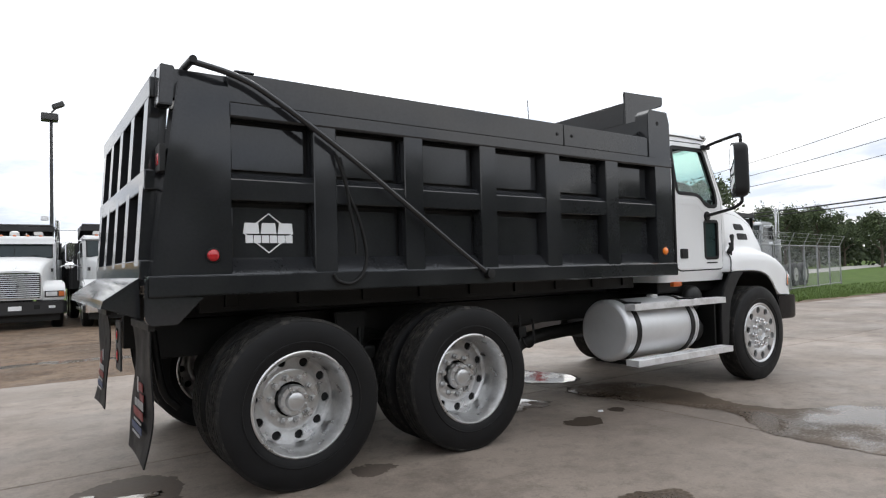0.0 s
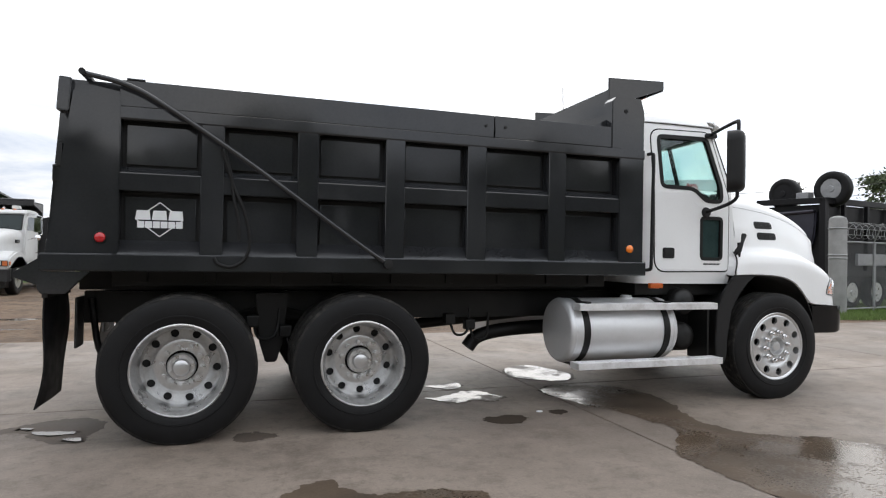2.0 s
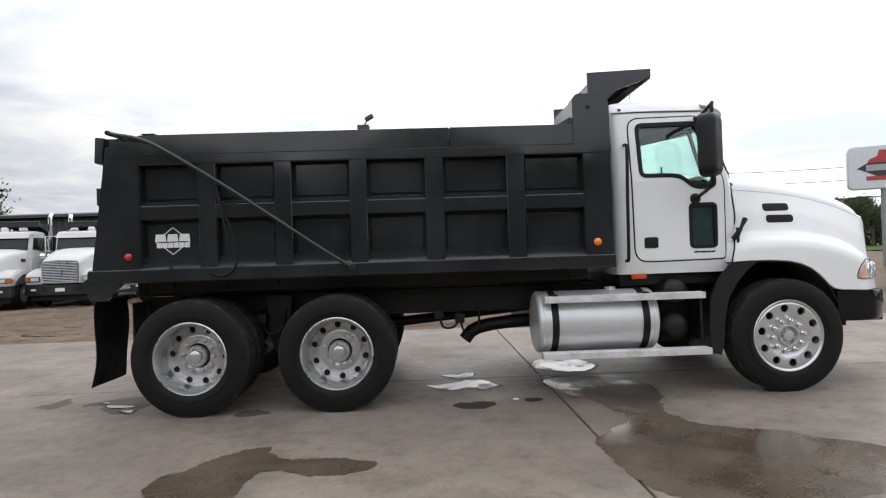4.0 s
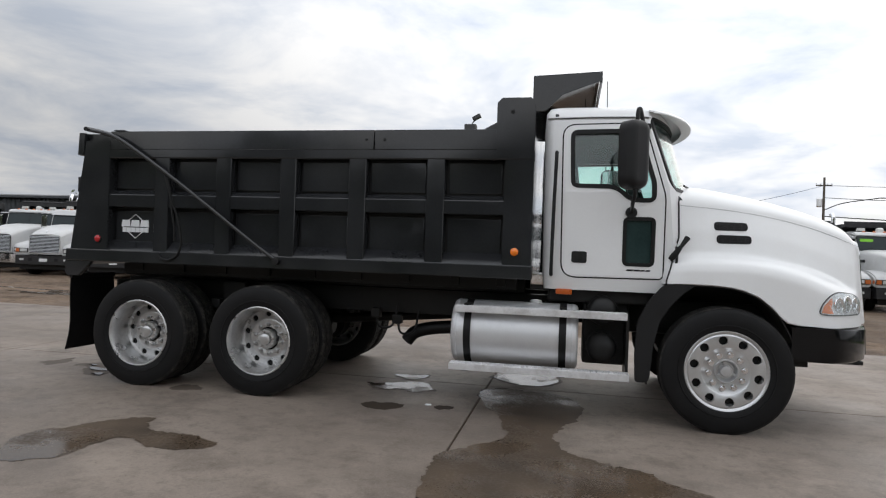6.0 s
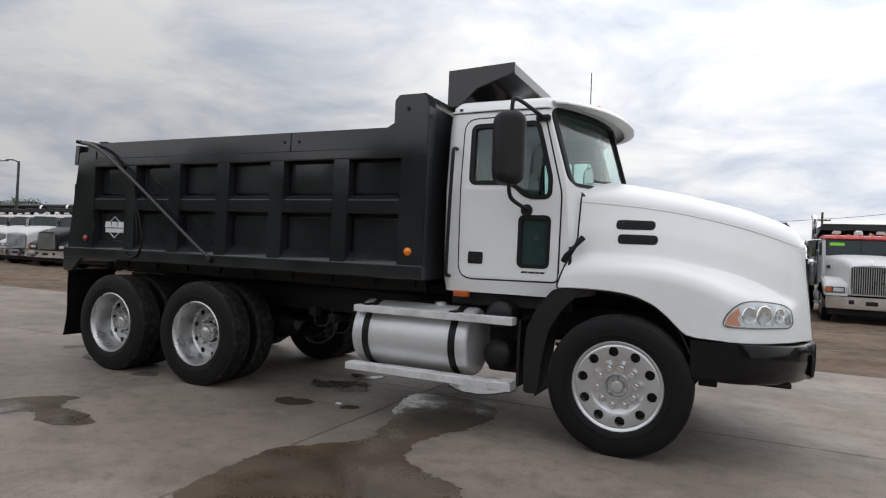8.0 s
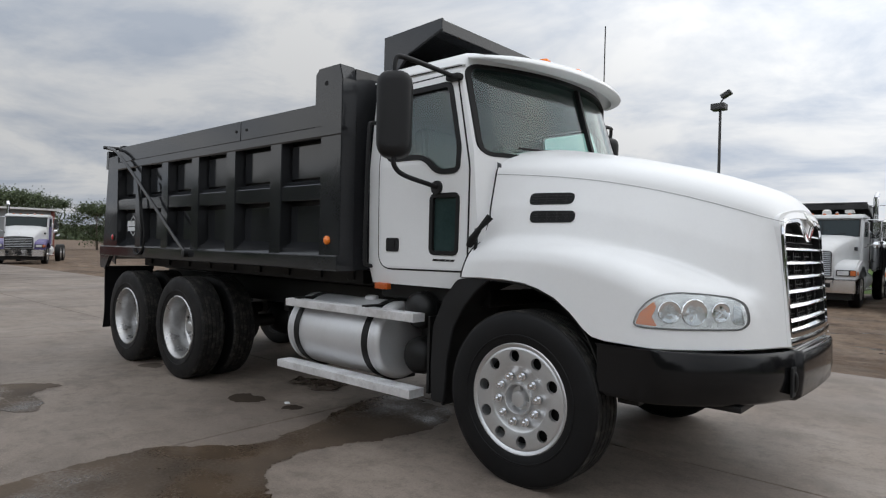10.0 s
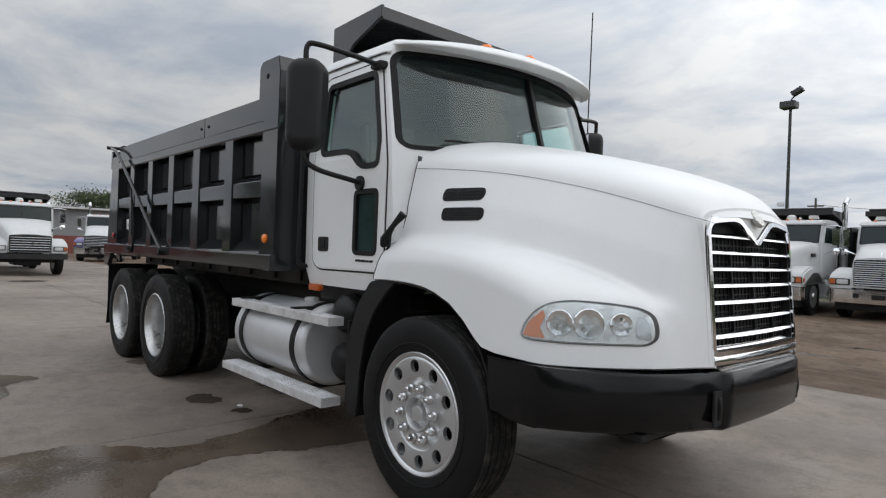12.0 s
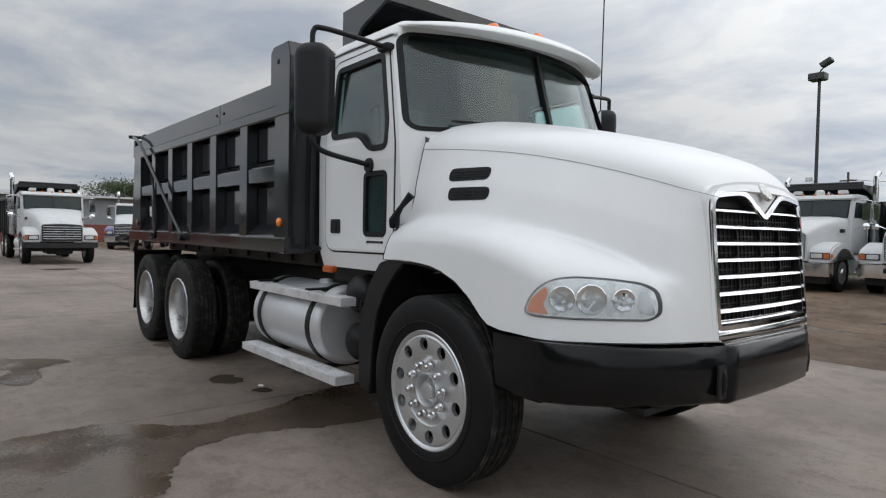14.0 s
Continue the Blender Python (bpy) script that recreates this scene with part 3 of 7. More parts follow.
# -- dump bed --
YB, REC = 1.30, 0.095        # outer face of posts; how far the panels lie back
bed = tpart("dump_bed", box(0.98, 5.68, -1.12, 1.12, 1.245, 1.30, 0.004), BLACK, label="glossy black ribbed steel dump bed")
POSTS = [(1.88, 2.04), (2.57, 2.73), (3.26, 3.42), (3.96, 4.13), (4.72, 4.89)]
for s in (-1, 1):
    def sy(a, b):
        return (s * a, s * b) if s > 0 else (s * b, s * a)
    tpart("side_panel", box(1.10, 5.60, *sy(YB - REC - 0.06, YB - REC - 0.028), 1.30, 2.42, 0.0), CHASSIS, bed)
    # corner posts
    rear = [(0.905, 1.36), (1.35, 1.36), (1.35, 2.40), (1.345, 2.496), (1.052, 2.490)]
    tpart("rear_post", prism(rear, "y", *sy(YB - 0.17, YB), None, 0.006), BLACK, bed)
    tpart("rear_board", box(1.03, 1.348, *sy(YB - 0.12, YB - 0.06), 2.40, 2.575, 0.004), BLACK, bed)
    tpart("gate_hinge", prism([(0.950, 2.345), (1.026, 2.345), (1.040, 2.574), (0.962, 2.580)], "y", *sy(YB - 0.14, YB - 0.004), None, 0.006), BLACK, bed)
    tpart("board_cap", box(1.38, 1.50, *sy(YB - 0.065, YB - 0.004), 2.594, 2.606, 0.003), BLACK, bed)
    front = [(5.44, 1.30), (5.70, 1.30), (5.70, 2.76), (5.665, 2.875), (5.40, 2.875), (5.355, 2.83), (5.355, 2.40), (5.44, 2.40)]
    tpart("front_post", prism(front, "y", *sy(YB - 0.15, YB), None, 0.006), BLACK, bed)
    for a, b in POSTS:
        # ribs with splayed flanks
        prof = [(a - 0.004, YB - REC - 0.02), (a, YB - 0.006), (a + 0.006, YB), (b - 0.006, YB), (b, YB - 0.006), (b + 0.004, YB - REC - 0.02)]
        bm = prism([(p, s * q) for p, q in prof], "z", 1.36, 2.320)
        tpart("rib", bm, BLACK, bed, "", 20)
    # middle bar, in pieces between the posts
    edges = [1.35] + [v for p in POSTS for v in p] + [5.44]
    for a, b in zip(edges[::2], edges[1::2]):
        prof = [(s * (YB - REC - 0.03), 1.805), (s * (YB - 0.016), 1.812), (s * (YB - 0.010), 1.818), (s * (YB - 0.008), 1.934), (s * (YB - 0.013), 1.942), (s * (YB - 0.060), 1.982), (s * (YB - REC - 0.03), 1.990)]
        tpart("middle_bar", prism(prof, "x", a - 0.003, b + 0.003), BLACK, bed, "", 20)
        # pressed panels above and below it, set in a groove
        for z0, z1 in ((1.455, 1.778), (2.008, 2.296)):
            tpart("panel", box(a + 0.024, b - 0.030, *sy(YB - REC - 0.03, YB - REC), z0, z1, 0.006), BLACK, bed, "", 30)
        # sloping ledge at the foot of each panel
        prof = [(s * (YB - REC), 1.465), (s * (YB + 0.004), 1.365), (s * (YB - REC), 1.355)]
        tpart("ledge", prism(prof, "x", a - 0.004, b + 0.004), BLACK, bed)
    # lower rail and upper rail
    prof = [(s * (YB - 0.14), 1.365), (s * (YB + 0.025), 1.365), (s * (YB + 0.032), 1.358), (s * (YB + 0.032), 1.250), (s * (YB + 0.024), 1.242), (s * (YB - 0.14), 1.242)]
    tpart("lower_rail", prism(prof, "x", 0.885, 5.710, None, 0.003), BLACK, bed)
    prof = [(s * (YB - REC - 0.04), 2.312), (s * (YB - 0.002), 2.312), (s * (YB + 0.006), 2.322), (s * (YB + 0.006), 2.400), (s * (YB - REC - 0.04), 2.404)]
    tpart("upper_rail", prism(prof, "x", 1.348, 5.705, None, 0.003), BLACK, bed)
    # side boards on top, butted with a joint
    for a, b in ((1.34, 4.195), (4.203, 5.356)):
        tpart("side_board", box(a, b, *sy(YB - 0.055, YB - 0.010), 2.406, 2.592, 0.005), BLACK, bed)
    tpart("board_splice", box(4.08, 4.32, *sy(YB - 0.075, YB - 0.057), 2.41, 2.588, 0.003), BLACK, bed)
    # bolts in the boards
    for xx in (4.12, 4.30):
        tpart("bolt", moved(lathe([(0.014, 0.004), (0.013, -0.008), (0.0, -0.010)], 10, "y"), Matrix.Translation((xx, s * (YB - 0.010), 2.50))) if s < 0 else
              moved(lathe([(0.014, -0.004), (0.013, 0.008), (0.0, 0.010)], 10, "y"), Matrix.Translation((xx, s * (YB - 0.010), 2.50))), CHASSIS, bed)
    # rear gusset and apron side
    gus = [(0.895, 1.085), (1.035, 1.085), (1.185, 1.240), (0.884, 1.240), (0.884, 1.345), (0.872, 1.352), (0.868, 1.12)]
    tpart("rear_gusset", prism(gus, "y", *sy(YB - 0.03, YB + 0.02), None, 0.004), BLACK, bed)
    # lamps
    lx = 1.238
    lamp = moved(lathe([(0.036, 0.006), (0.036, -0.008), (0.032, -0.013), (0.020, -0.020), (0.0, -0.023)], 24, "y"), Matrix.Translation((lx, 0, 1.478)))
    if s > 0:
        lamp = moved(lamp, Matrix.Diagonal((1, -1, 1, 1)))
    tpart("marker_lamp", moved(lamp, Matrix.Translation((0, s * YB, 0))), REDLENS, bed, "round red marker lamp")
    tpart("lamp_grommet", moved(lathe([(0.036, -0.008), (0.042, -0.007), (0.045, 0.004), (0.036, 0.004)], 24, "y", closed=True), Matrix.Translation((lx, s * (YB + 0.003), 1.478))), SEAL, bed)
    lamp = moved(lathe([(0.036, 0.006), (0.036, -0.012), (0.022, -0.024), (0.0, -0.027)], 20, "y"), Matrix.Translation((5.552, 0, 1.484)))
    if s > 0:
        lamp = moved(lamp, Matrix.Diagonal((1, -1, 1, 1)))
    tpart("marker_lamp", moved(lamp, Matrix.Translation((0, s * YB, 0))), AMBER, bed, "round amber marker lamp")
    # red side lamp beside the tailgate
    tpart("tail_lamp", box(0.950, 0.975, *sy(YB - 0.12, YB - 0.05), 2.0, 2.07, 0.012), REDLENS, bed)
    tpart("tail_lamp_base", box(0.955, 0.99, *sy(YB - 0.15, YB - 0.02), 1.96, 2.12, 0.006), CHASSIS, bed)
# front wall and the cab shield over the cab
tpart("front_wall", box(5.635, 5.685, -1.15, 1.15, 1.245, 2.862, 0.004), BLACK, bed)
for s in (-1, 1):
    # rounded outer corner of the front wall
    arc = [(5.690, s * 1.14)] + [(5.64 + 0.060 * math.cos(a), s * (1.230 + 0.060 * math.sin(a))) for a in [math.pi / 2 * k / 8 for k in range(9)]] + [(5.60, s * 1.29), (5.60, s * 1.14)]
    tpart("corner_post", prism(arc, "z", 1.245, 2.60), BLACK, bed)
WY = 0.80
tpart("bulkhead", box(5.640, 5.680, -WY + 0.013, WY - 0.013, 2.864, 3.076, 0.003), BLACK, bed)
tpart("cab_shield_roof", prism([(5.64, 3.078), (6.27, 3.205), (6.27, 3.215), (5.64, 3.090)], "y", -WY + 0.013, WY - 0.013), BLACK, bed)
tpart("cab_shield_lip", box(6.272, 6.292, -WY, WY, 3.13, 3.222, 0.003), BLACK, bed)
for s in (-1, 1):
    side = [(5.64, 2.86), (5.76, 2.86), (5.93, 3.02), (6.27, 3.14), (6.292, 3.145), (6.292, 3.234), (5.64, 3.206)]
    tpart("cab_shield_side", prism(side, "y", s * WY - 0.012, s * WY + 0.012, None, 0.003), BLACK, bed)
    tpart("post_gusset", prism([(5.20, 2.594), (5.353, 2.594), (5.353, 2.675)], "y", s * (YB - 0.10) - 0.006, s * (YB - 0.10) + 0.006), BLACK, bed)
    # flush near-black disc painted as the shade of a hole
    tpart("painted_post_hole", moved(lathe([(0.0, -0.002), (0.020, -0.002), (0.020, 0.002)], 14, "y"), Matrix.Translation((5.50, s * (YB + 0.001), 2.745))), DARKHOLE, bed)
# tailgate with ribs
gate = tpart("tailgate", prism([(0.93, 1.36), (0.97, 1.36), (1.04, 2.55), (1.00, 2.55)], "y", -1.12, 1.12), BLACK, bed, "black ribbed steel tailgate")
for k in range(5):
    yy = -1.03 + k * 2.06 / 4
    tpart("tailgate_rib", prism([(0.865, 1.42), (0.96, 1.36), (1.02, 2.50), (0.935, 2.46)], "y", yy - 0.075, yy + 0.075, None, 0.006), BLACK, bed)
for zz, off in ((1.93, 0.033), (2.48, 0.066), (1.40, 0.002)):
    tpart("tailgate_rail", box(0.865 + off, 0.955 + off, -1.14, 1.14, zz - 0.06, zz + 0.06, 0.008), BLACK, bed)
tpart("tailgate_top", box(0.955, 1.02, -1.16, 1.16, 2.46, 2.585, 0.008), BLACK, bed)
tpart("apron", prism([(0.672, 1.185), (0.684, 1.232), (0.90, 1.378), (0.93, 1.345)], "y", -1.12, 1.12), BLACK, bed)
for s in (-1, 1):
    tpart("apron_cheek", prism([(0.676, 1.190), (0.868, 1.120), (0.868, 1.345)], "y", s * 1.127 - 0.006, s * 1.127 + 0.006), BLACK, bed)
# emblem: diamond outline with two plain bars across it, on the panel next to the tail
ex, ez, ey = 1.605, 1.618, -(YB - REC) - 0.003
dia = [(ex, ez + 0.124), (ex + 0.158, ez), (ex, ez - 0.124), (ex - 0.158, ez)]
for p, q in zip(dia, dia[1:] + dia[:1]):
    tpart("emblem_line", tube([(p[0], ey, p[1]), (q[0], ey, q[1])], 0.0042, 6), DECAL, bed)
for k in range(3):
    x0 = ex - 0.163 + k * 0.110
    tpart("emblem_block", prism([(x0, ez - 0.004), (x0 + 0.102, ez - 0.004), (x0 + 0.094, ez + 0.064), (x0 + 0.010, ez + 0.064)], "y", ey - 0.005, ey + 0.002), DECAL, bed, "white emblem block")
for k in range(6):
    x0 = ex - 0.148 + k * 0.0515
    tpart("emblem_block", box(x0, x0 + 0.045, ey - 0.005, ey + 0.002, ez - 0.062, ez - 0.014), DECAL, bed, "white emblem block")
# tarp arm with its torsion spring, and the loose strap
arm = tpart("tarp_arm", tube([(3.271, -1.345, 1.322), (3.00, -1.352, 1.50), (2.2, -1.362, 2.06), (1.62, -1.362, 2.43), (1.38, -1.358, 2.545), (1.12, -1.352, 2.598)], 0.019, 12, None, 6), BLACK, bed, "black tubular tarp arm, folded back")
tpart("arm_pivot", moved(lathe([(0.0, -0.045), (0.036, -0.04), (0.036, 0.03), (0.025, 0.035)], 20, "y"), Matrix.Translation((3.275, -1.345, 1.318))), CHASSIS, arm)
tpart("tarp_roller", tube([(1.12, -1.39, 2.602), (1.12, -1.2, 2.61), (1.10, 1.3, 2.61)], 0.022, 10), CHASSIS, bed)
tpart("strap", tube([(2.02, -1.33, 2.14), (2.07, -1.335, 2.0), (2.11, -1.335, 1.87), (2.18, -1.335, 1.71), (2.23, -1.335, 1.49), (2.20, -1.34, 1.35), (2.11, -1.350, 1.285), (2.02, -1.350, 1.30), (1.985, -1.345, 1.345)], 0.012, 8, None, 6), SEAL, bed, "loose black rubber strap")
tpart("strap", tube([(2.05, -1.33, 2.12), (2.09, -1.336, 1.95), (2.11, -1.336, 1.80), (2.15, -1.336, 1.60), (2.155, -1.338, 1.48)], 0.011, 8, None, 6), SEAL, bed)

# -- fuel tank and steps --
tank = tpart("fuel_tank", moved(lathe([(0.0, 4.985), (0.262, 4.985), (0.285, 4.995), (0.297, 5.015), (0.297, 6.105), (0.285, 6.125), (0.262, 6.135), (0.0, 6.135)], 64, "x"), Matrix.Translation((0, -0.985, 0.722))), TANKM, label="round brushed aluminium fuel tank")
for xx in (5.14, 6.00):
    tpart("tank_strap", moved(lathe([(0.295, xx - 0.032), (0.304, xx - 0.032), (0.304, xx + 0.032), (0.295, xx + 0.032)], 64, "x", closed=True), Matrix.Translation((0, -0.985, 0.722))), SEAL, tank)
for xx in (5.03, 6.08):
    tpart("tank_seam", moved(lathe([(0.295, xx - 0.012), (0.3005, xx - 0.006), (0.3005, xx + 0.006), (0.295, xx + 0.012)], 64, "x", closed=True), Matrix.Translation((0, -0.985, 0.722))), TANKM, tank)
tpart("fuel_cap", moved(lathe([(0.055, 0.0), (0.055, 0.022), (0.048, 0.03), (0.02, 0.034), (0.0, 0.034)], 24, "z"), Matrix.Translation((5.745, -0.985, 1.012))), TANKM, tank)


def step(x0, x1, y0, y1, z0, z1):
    bm = box(x0, x1, y0, y0 + 0.012, z0, z1, 0.003)
    box(x0, x1, y0 + 0.012, y1, z1 - 0.010, z1 - 0.002, 0.0, bm)
    box(x0, x0 + 0.008, y0 + 0.012, y1, z0, z1 - 0.010, 0.0, bm)
    box(x1 - 0.008, x1, y0 + 0.012, y1, z0, z1 - 0.010, 0.0, bm)
    for k in range(5):
        yy = y0 + 0.028 + k * (y1 - y0 - 0.04) / 5
        for j in range(int((x1 - x0) / 0.05)):
            xx = x0 + 0.025 + j * 0.05
            box(xx - 0.017, xx + 0.017, yy - 0.004, yy + 0.004, z1 - 0.004, z1 + 0.003, 0.0, bm)
    return tpart("step", bm, STEPM, label="ribbed aluminium cab step", smooth=0)


step(5.035, 6.545, -1.325, -1.205, 0.925, 0.985)
step(5.00, 6.57, -1.372, -1.225, 0.408, 0.468)
for xx in (5.14, 6.00):
    tpart("step_bracket", box(xx - 0.03, xx + 0.03, -1.33, -0.75, 0.395, 0.425, 0.004), CHASSIS)
    tpart("step_bracket", box(xx - 0.03, xx + 0.03, -1.29, -1.02, 0.985, 1.0, 0.003), SEAL)
tpart("step_bracket", box(6.55, 6.575, -1.18, -0.9, 0.415, 0.96, 0.004), CHASSIS)
tpart("battery_box", box(6.18, 6.60, -0.86, -0.55, 0.46, 1.10, 0.03), CHASSIS)
for zz in (0.64, 0.98):
    tpart("air_tank", moved(lathe([(0, -1.130), (0.05, -1.126), (0.100, -1.108), (0.128, -1.078), (0.134, -1.045), (0.134, -0.60), (0, -0.58)], 28, "y"), Matrix.Translation((6.35, 0, zz))), CHASSIS, label="black air tank with a domed end")
    for yy in (-1.0, -0.9):
        tpart("air_tank_strap", moved(lathe([(0.134, yy - 0.02), (0.140, yy - 0.02), (0.140, yy + 0.02), (0.134, yy + 0.02)], 28, "y", closed=True), Matrix.Translation((6.35, 0, zz))), SEAL)
tpart("fuel_tank", moved(lathe([(0.0, 4.985), (0.285, 4.995), (0.297, 5.015), (0.297, 6.105), (0.285, 6.125), (0.0, 6.135)], 48, "x"), Matrix.Translation((0, 0.985, 0.722))), TANKM)

# -- cab --
W_T = [(1.16, 1.085), (1.30, 1.12), (2.05, 1.12), (2.72, 1.045), (2.80, 1.01), (2.85, 0.955), (2.88, 0.85), (2.90, 0.55)]
XR_T = [(1.16, 5.81), (1.3, 5.795), (2.6, 5.775), (2.80, 5.785), (2.86, 5.82), (2.90, 6.0)]
XA_T = [(1.16, 6.90), (1.30, 6.92), (1.6, 6.95), (2.10, 6.905), (2.72, 6.705), (2.80, 6.69), (2.85, 6.69), (2.90, 6.54)]
XC_T = [(1.16, 7.02), (2.10, 7.21), (2.72, 7.03), (2.80, 7.00), (2.85, 6.96), (2.88, 6.90), (2.90, 6.72)]


def cw(z):
    return interp(W_T, z)


def cab_front(y, z):
    """x of the cab's front at y, z."""
    w, xa, xc = cw(z), interp(XA_T, z), interp(XC_T, z)
    u = min(1.0, abs(y) / w)
    return xa + (xc - xa) * (1 - u ** 2.1)


def cab_ring(z, inset=0.0):
    w, xr, xa, xc = cw(z) - inset, interp(XR_T, z) + inset, interp(XA_T, z), interp(XC_T, z) - inset
    half = [(xr, 0.0)] + [(xr + 0.09 * (1 - math.cos(math.pi / 2 * k / 6)), w - 0.09 + 0.09 * math.sin(math.pi / 2 * k / 6)) for k in range(7)]
    half.append(((xr + xa) / 2, w))
    for k in range(25):                     # A pillar and windscreen sweep
        u = 1 - k / 24
        half.append((xa - (0.02 if k == 0 else 0) + (xc - xa) * (1 - u ** 2.1), w * u))
    right = [(x, -y, z) for x, y in half]
    left = [(x, y, z) for x, y in reversed(half[1:-1])]
    return right + left


def cab_solid(zs, inset):
    rows = [cab_ring(z, inset) for z in zs]
    bm = grid(rows, None, True)
    bm.verts.ensure_lookup_table()
    n = len(rows[0])
    bm.faces.new(bm.verts[:n])
    bm.faces.new(bm.verts[-n:])
    bmesh.ops.recalc_face_normals(bm, faces=bm.faces)
    return bm


ZS = [1.16, 1.18, 1.22, 1.30, 1.45, 1.6, 1.75, 1.9, 2.05, 2.08, 2.12, 2.2, 2.3, 2.4, 2.5, 2.6, 2.68, 2.72, 2.76, 2.80, 2.83, 2.85, 2.868, 2.88, 2.892, 2.90]
WIN = rounded([(6.035, 2.605), (6.615, 2.615), (6.755, 2.14), (6.755, 1.985), (6.56, 1.985), (6.43, 2.105), (6.05, 2.11)], [0.05, 0.05, 0.04, 0.05, 0.07, 0.09, 0.05])
LOW = rounded([(6.515, 1.815), (6.76, 1.815), (6.755, 1.41), (6.515, 1.41)], 0.035)
WS = rounded([(-1.085, 2.09), (-1.012, 2.745), (1.012, 2.745), (1.085, 2.09)], 0.085)
cuts = [prism(WIN, "y", -1.6, 1.6), prism(LOW, "y", -1.6, -0.8), prism(WS, "x", 6.735, 7.6)]
shell = boolean(cab_solid(ZS, 0.0), [cab_solid([1.24] + [z for z in ZS if 1.25 < z < 2.84], 0.05)] + cuts)
for f in shell.faces:
    c = f.calc_center_median()
    if 1.2 < c.z < 2.87 and abs(c.y) < cw(c.z) - 0.025 and interp(XR_T, c.z) + 0.025 < c.x < cab_front(c.y, c.z) - 0.03:
        f.material_index = 1
cab = tpart("cab", shell, [WHITE, CABIN], label="white steel day cab")


def side_sheet(poly, d0, d1, holes=(), s=-1):
    """A sheet that follows the cab's side, from d0 to d1 proud of it."""
    bm = prism(poly, "y", -d1, -d0)
    if holes:
        bm = boolean(bm, [prism(h, "y", -1, 1) for h in holes])
    for z in (1.22, 1.30, 2.05, 2.2, 2.4, 2.6, 2.72):
        bmesh.ops.bisect_plane(bm, geom=bm.verts[:] + bm.edges[:] + bm.faces[:], plane_co=(0, 0, z), plane_no=(0, 0, 1))
    for v in bm.verts:
        v.co.y -= cw(v.co.z)
        if s > 0:
            v.co.y *= -1
    return bm


def scaled(poly, d):
    """The outline grown by d."""
    n = len(poly)
    out = []
    area = sum(poly[i][0] * poly[(i + 1) % n][1] - poly[(i + 1) % n][0] * poly[i][1] for i in range(n))
    sgn = 1 if area > 0 else -1
    for i in range(n):
        a, b = Vector(poly[i - 1]), Vector(poly[(i + 1) % n])
        t = (b - a).normalized()
        out.append((poly[i][0] + sgn * d * t.y, poly[i][1] - sgn * d * t.x))
    return out


DOOR = rounded([(5.945, 2.675), (6.665, 2.690), (6.855, 2.02), (6.850, 1.285), (5.965, 1.275)], [0.12, 0.09, 0.06, 0.05, 0.14], 7)
for s in (-1, 1):
    door = tpart("door", side_sheet(scaled(DOOR, -0.006), -0.012, 0.007, [WIN] + ([LOW] if s < 0 else []), s), WHITE, cab, "white cab door with a lower kerb window")
    tpart("door_gap", side_sheet(scaled(DOOR, 0.007), -0.012, 0.002, [scaled(DOOR, -0.006)], s), SEAL, cab)
    tpart("window_seal", side_sheet(scaled(WIN, 0.022), -0.02, 0.012, [scaled(WIN, -0.018)], s), SEAL, cab)
    tpart("window_pane", side_sheet(scaled(WIN, -0.012), -0.018, -0.012, (), s), GLASS, cab).visible_shadow = False
tpart("window_seal", side_sheet(scaled(LOW, 0.018), -0.02, 0.012, [scaled(LOW, -0.014)]), SEAL, cab)
tpart("window_pane", side_sheet(scaled(LOW, -0.01), -0.018, -0.012), mat("teal_tinted_pane", (0.026, 0.046, 0.046), 0.08, var=0.25, scale=3, spec=0.6), cab)
# pressed line across the door
tpart("door_crease", side_sheet(rounded([(5.97, 1.998), (6.40, 1.998), (6.52, 1.905), (6.84, 1.905), (6.84, 1.898), (6.515, 1.898), (6.395, 1.991), (5.97, 1.991)], 0.01), 0.0, 0.0085), WHITE, cab)
HANDLE = rounded([(6.055, 1.512), (6.19, 1.512), (6.19, 1.408), (6.055, 1.408)], 0.02)
tpart("door_handle", side_sheet(HANDLE, -0.01, 0.013), PLASTIC, cab, "black recessed door handle")
tpart("handle_flap", side_sheet(rounded([(6.075, 1.50), (6.15, 1.50), (6.15, 1.425), (6.075, 1.425)], 0.012), 0.0, 0.018), DARKHOLE, cab)
# small plain nameplate
for a, b in ((6.545, 6.60), (6.607, 6.66), (6.667, 6.70), (6.707, 6.745)):
    tpart("nameplate_bar", side_sheet([(a, 1.365), (b, 1.365), (b - 0.01, 1.35), (a - 0.01, 1.35)], 0.004, 0.010), SEAL, cab)


def ws_row(y, z, d):
    return (cab_front(y, z) + d, y, z)


# windscreen: two panes with a divider, black seal round it
for y0, y1 in ((-1.10, -0.015), (0.015, 1.10)):
    rows = []
    for i in range(9):
        z = 2.08 + 0.68 * i / 8
        lim = 1.09 - 0.075 * i / 8
        a, b = max(y0, -lim), min(y1, lim)
        rows.append([ws_row(a + (b - a) * k / 16, z, -0.022) for k in range(17)])
    tpart("windscreen_pane", thick(grid(rows), 0.006), GLASS, cab).visible_shadow = False


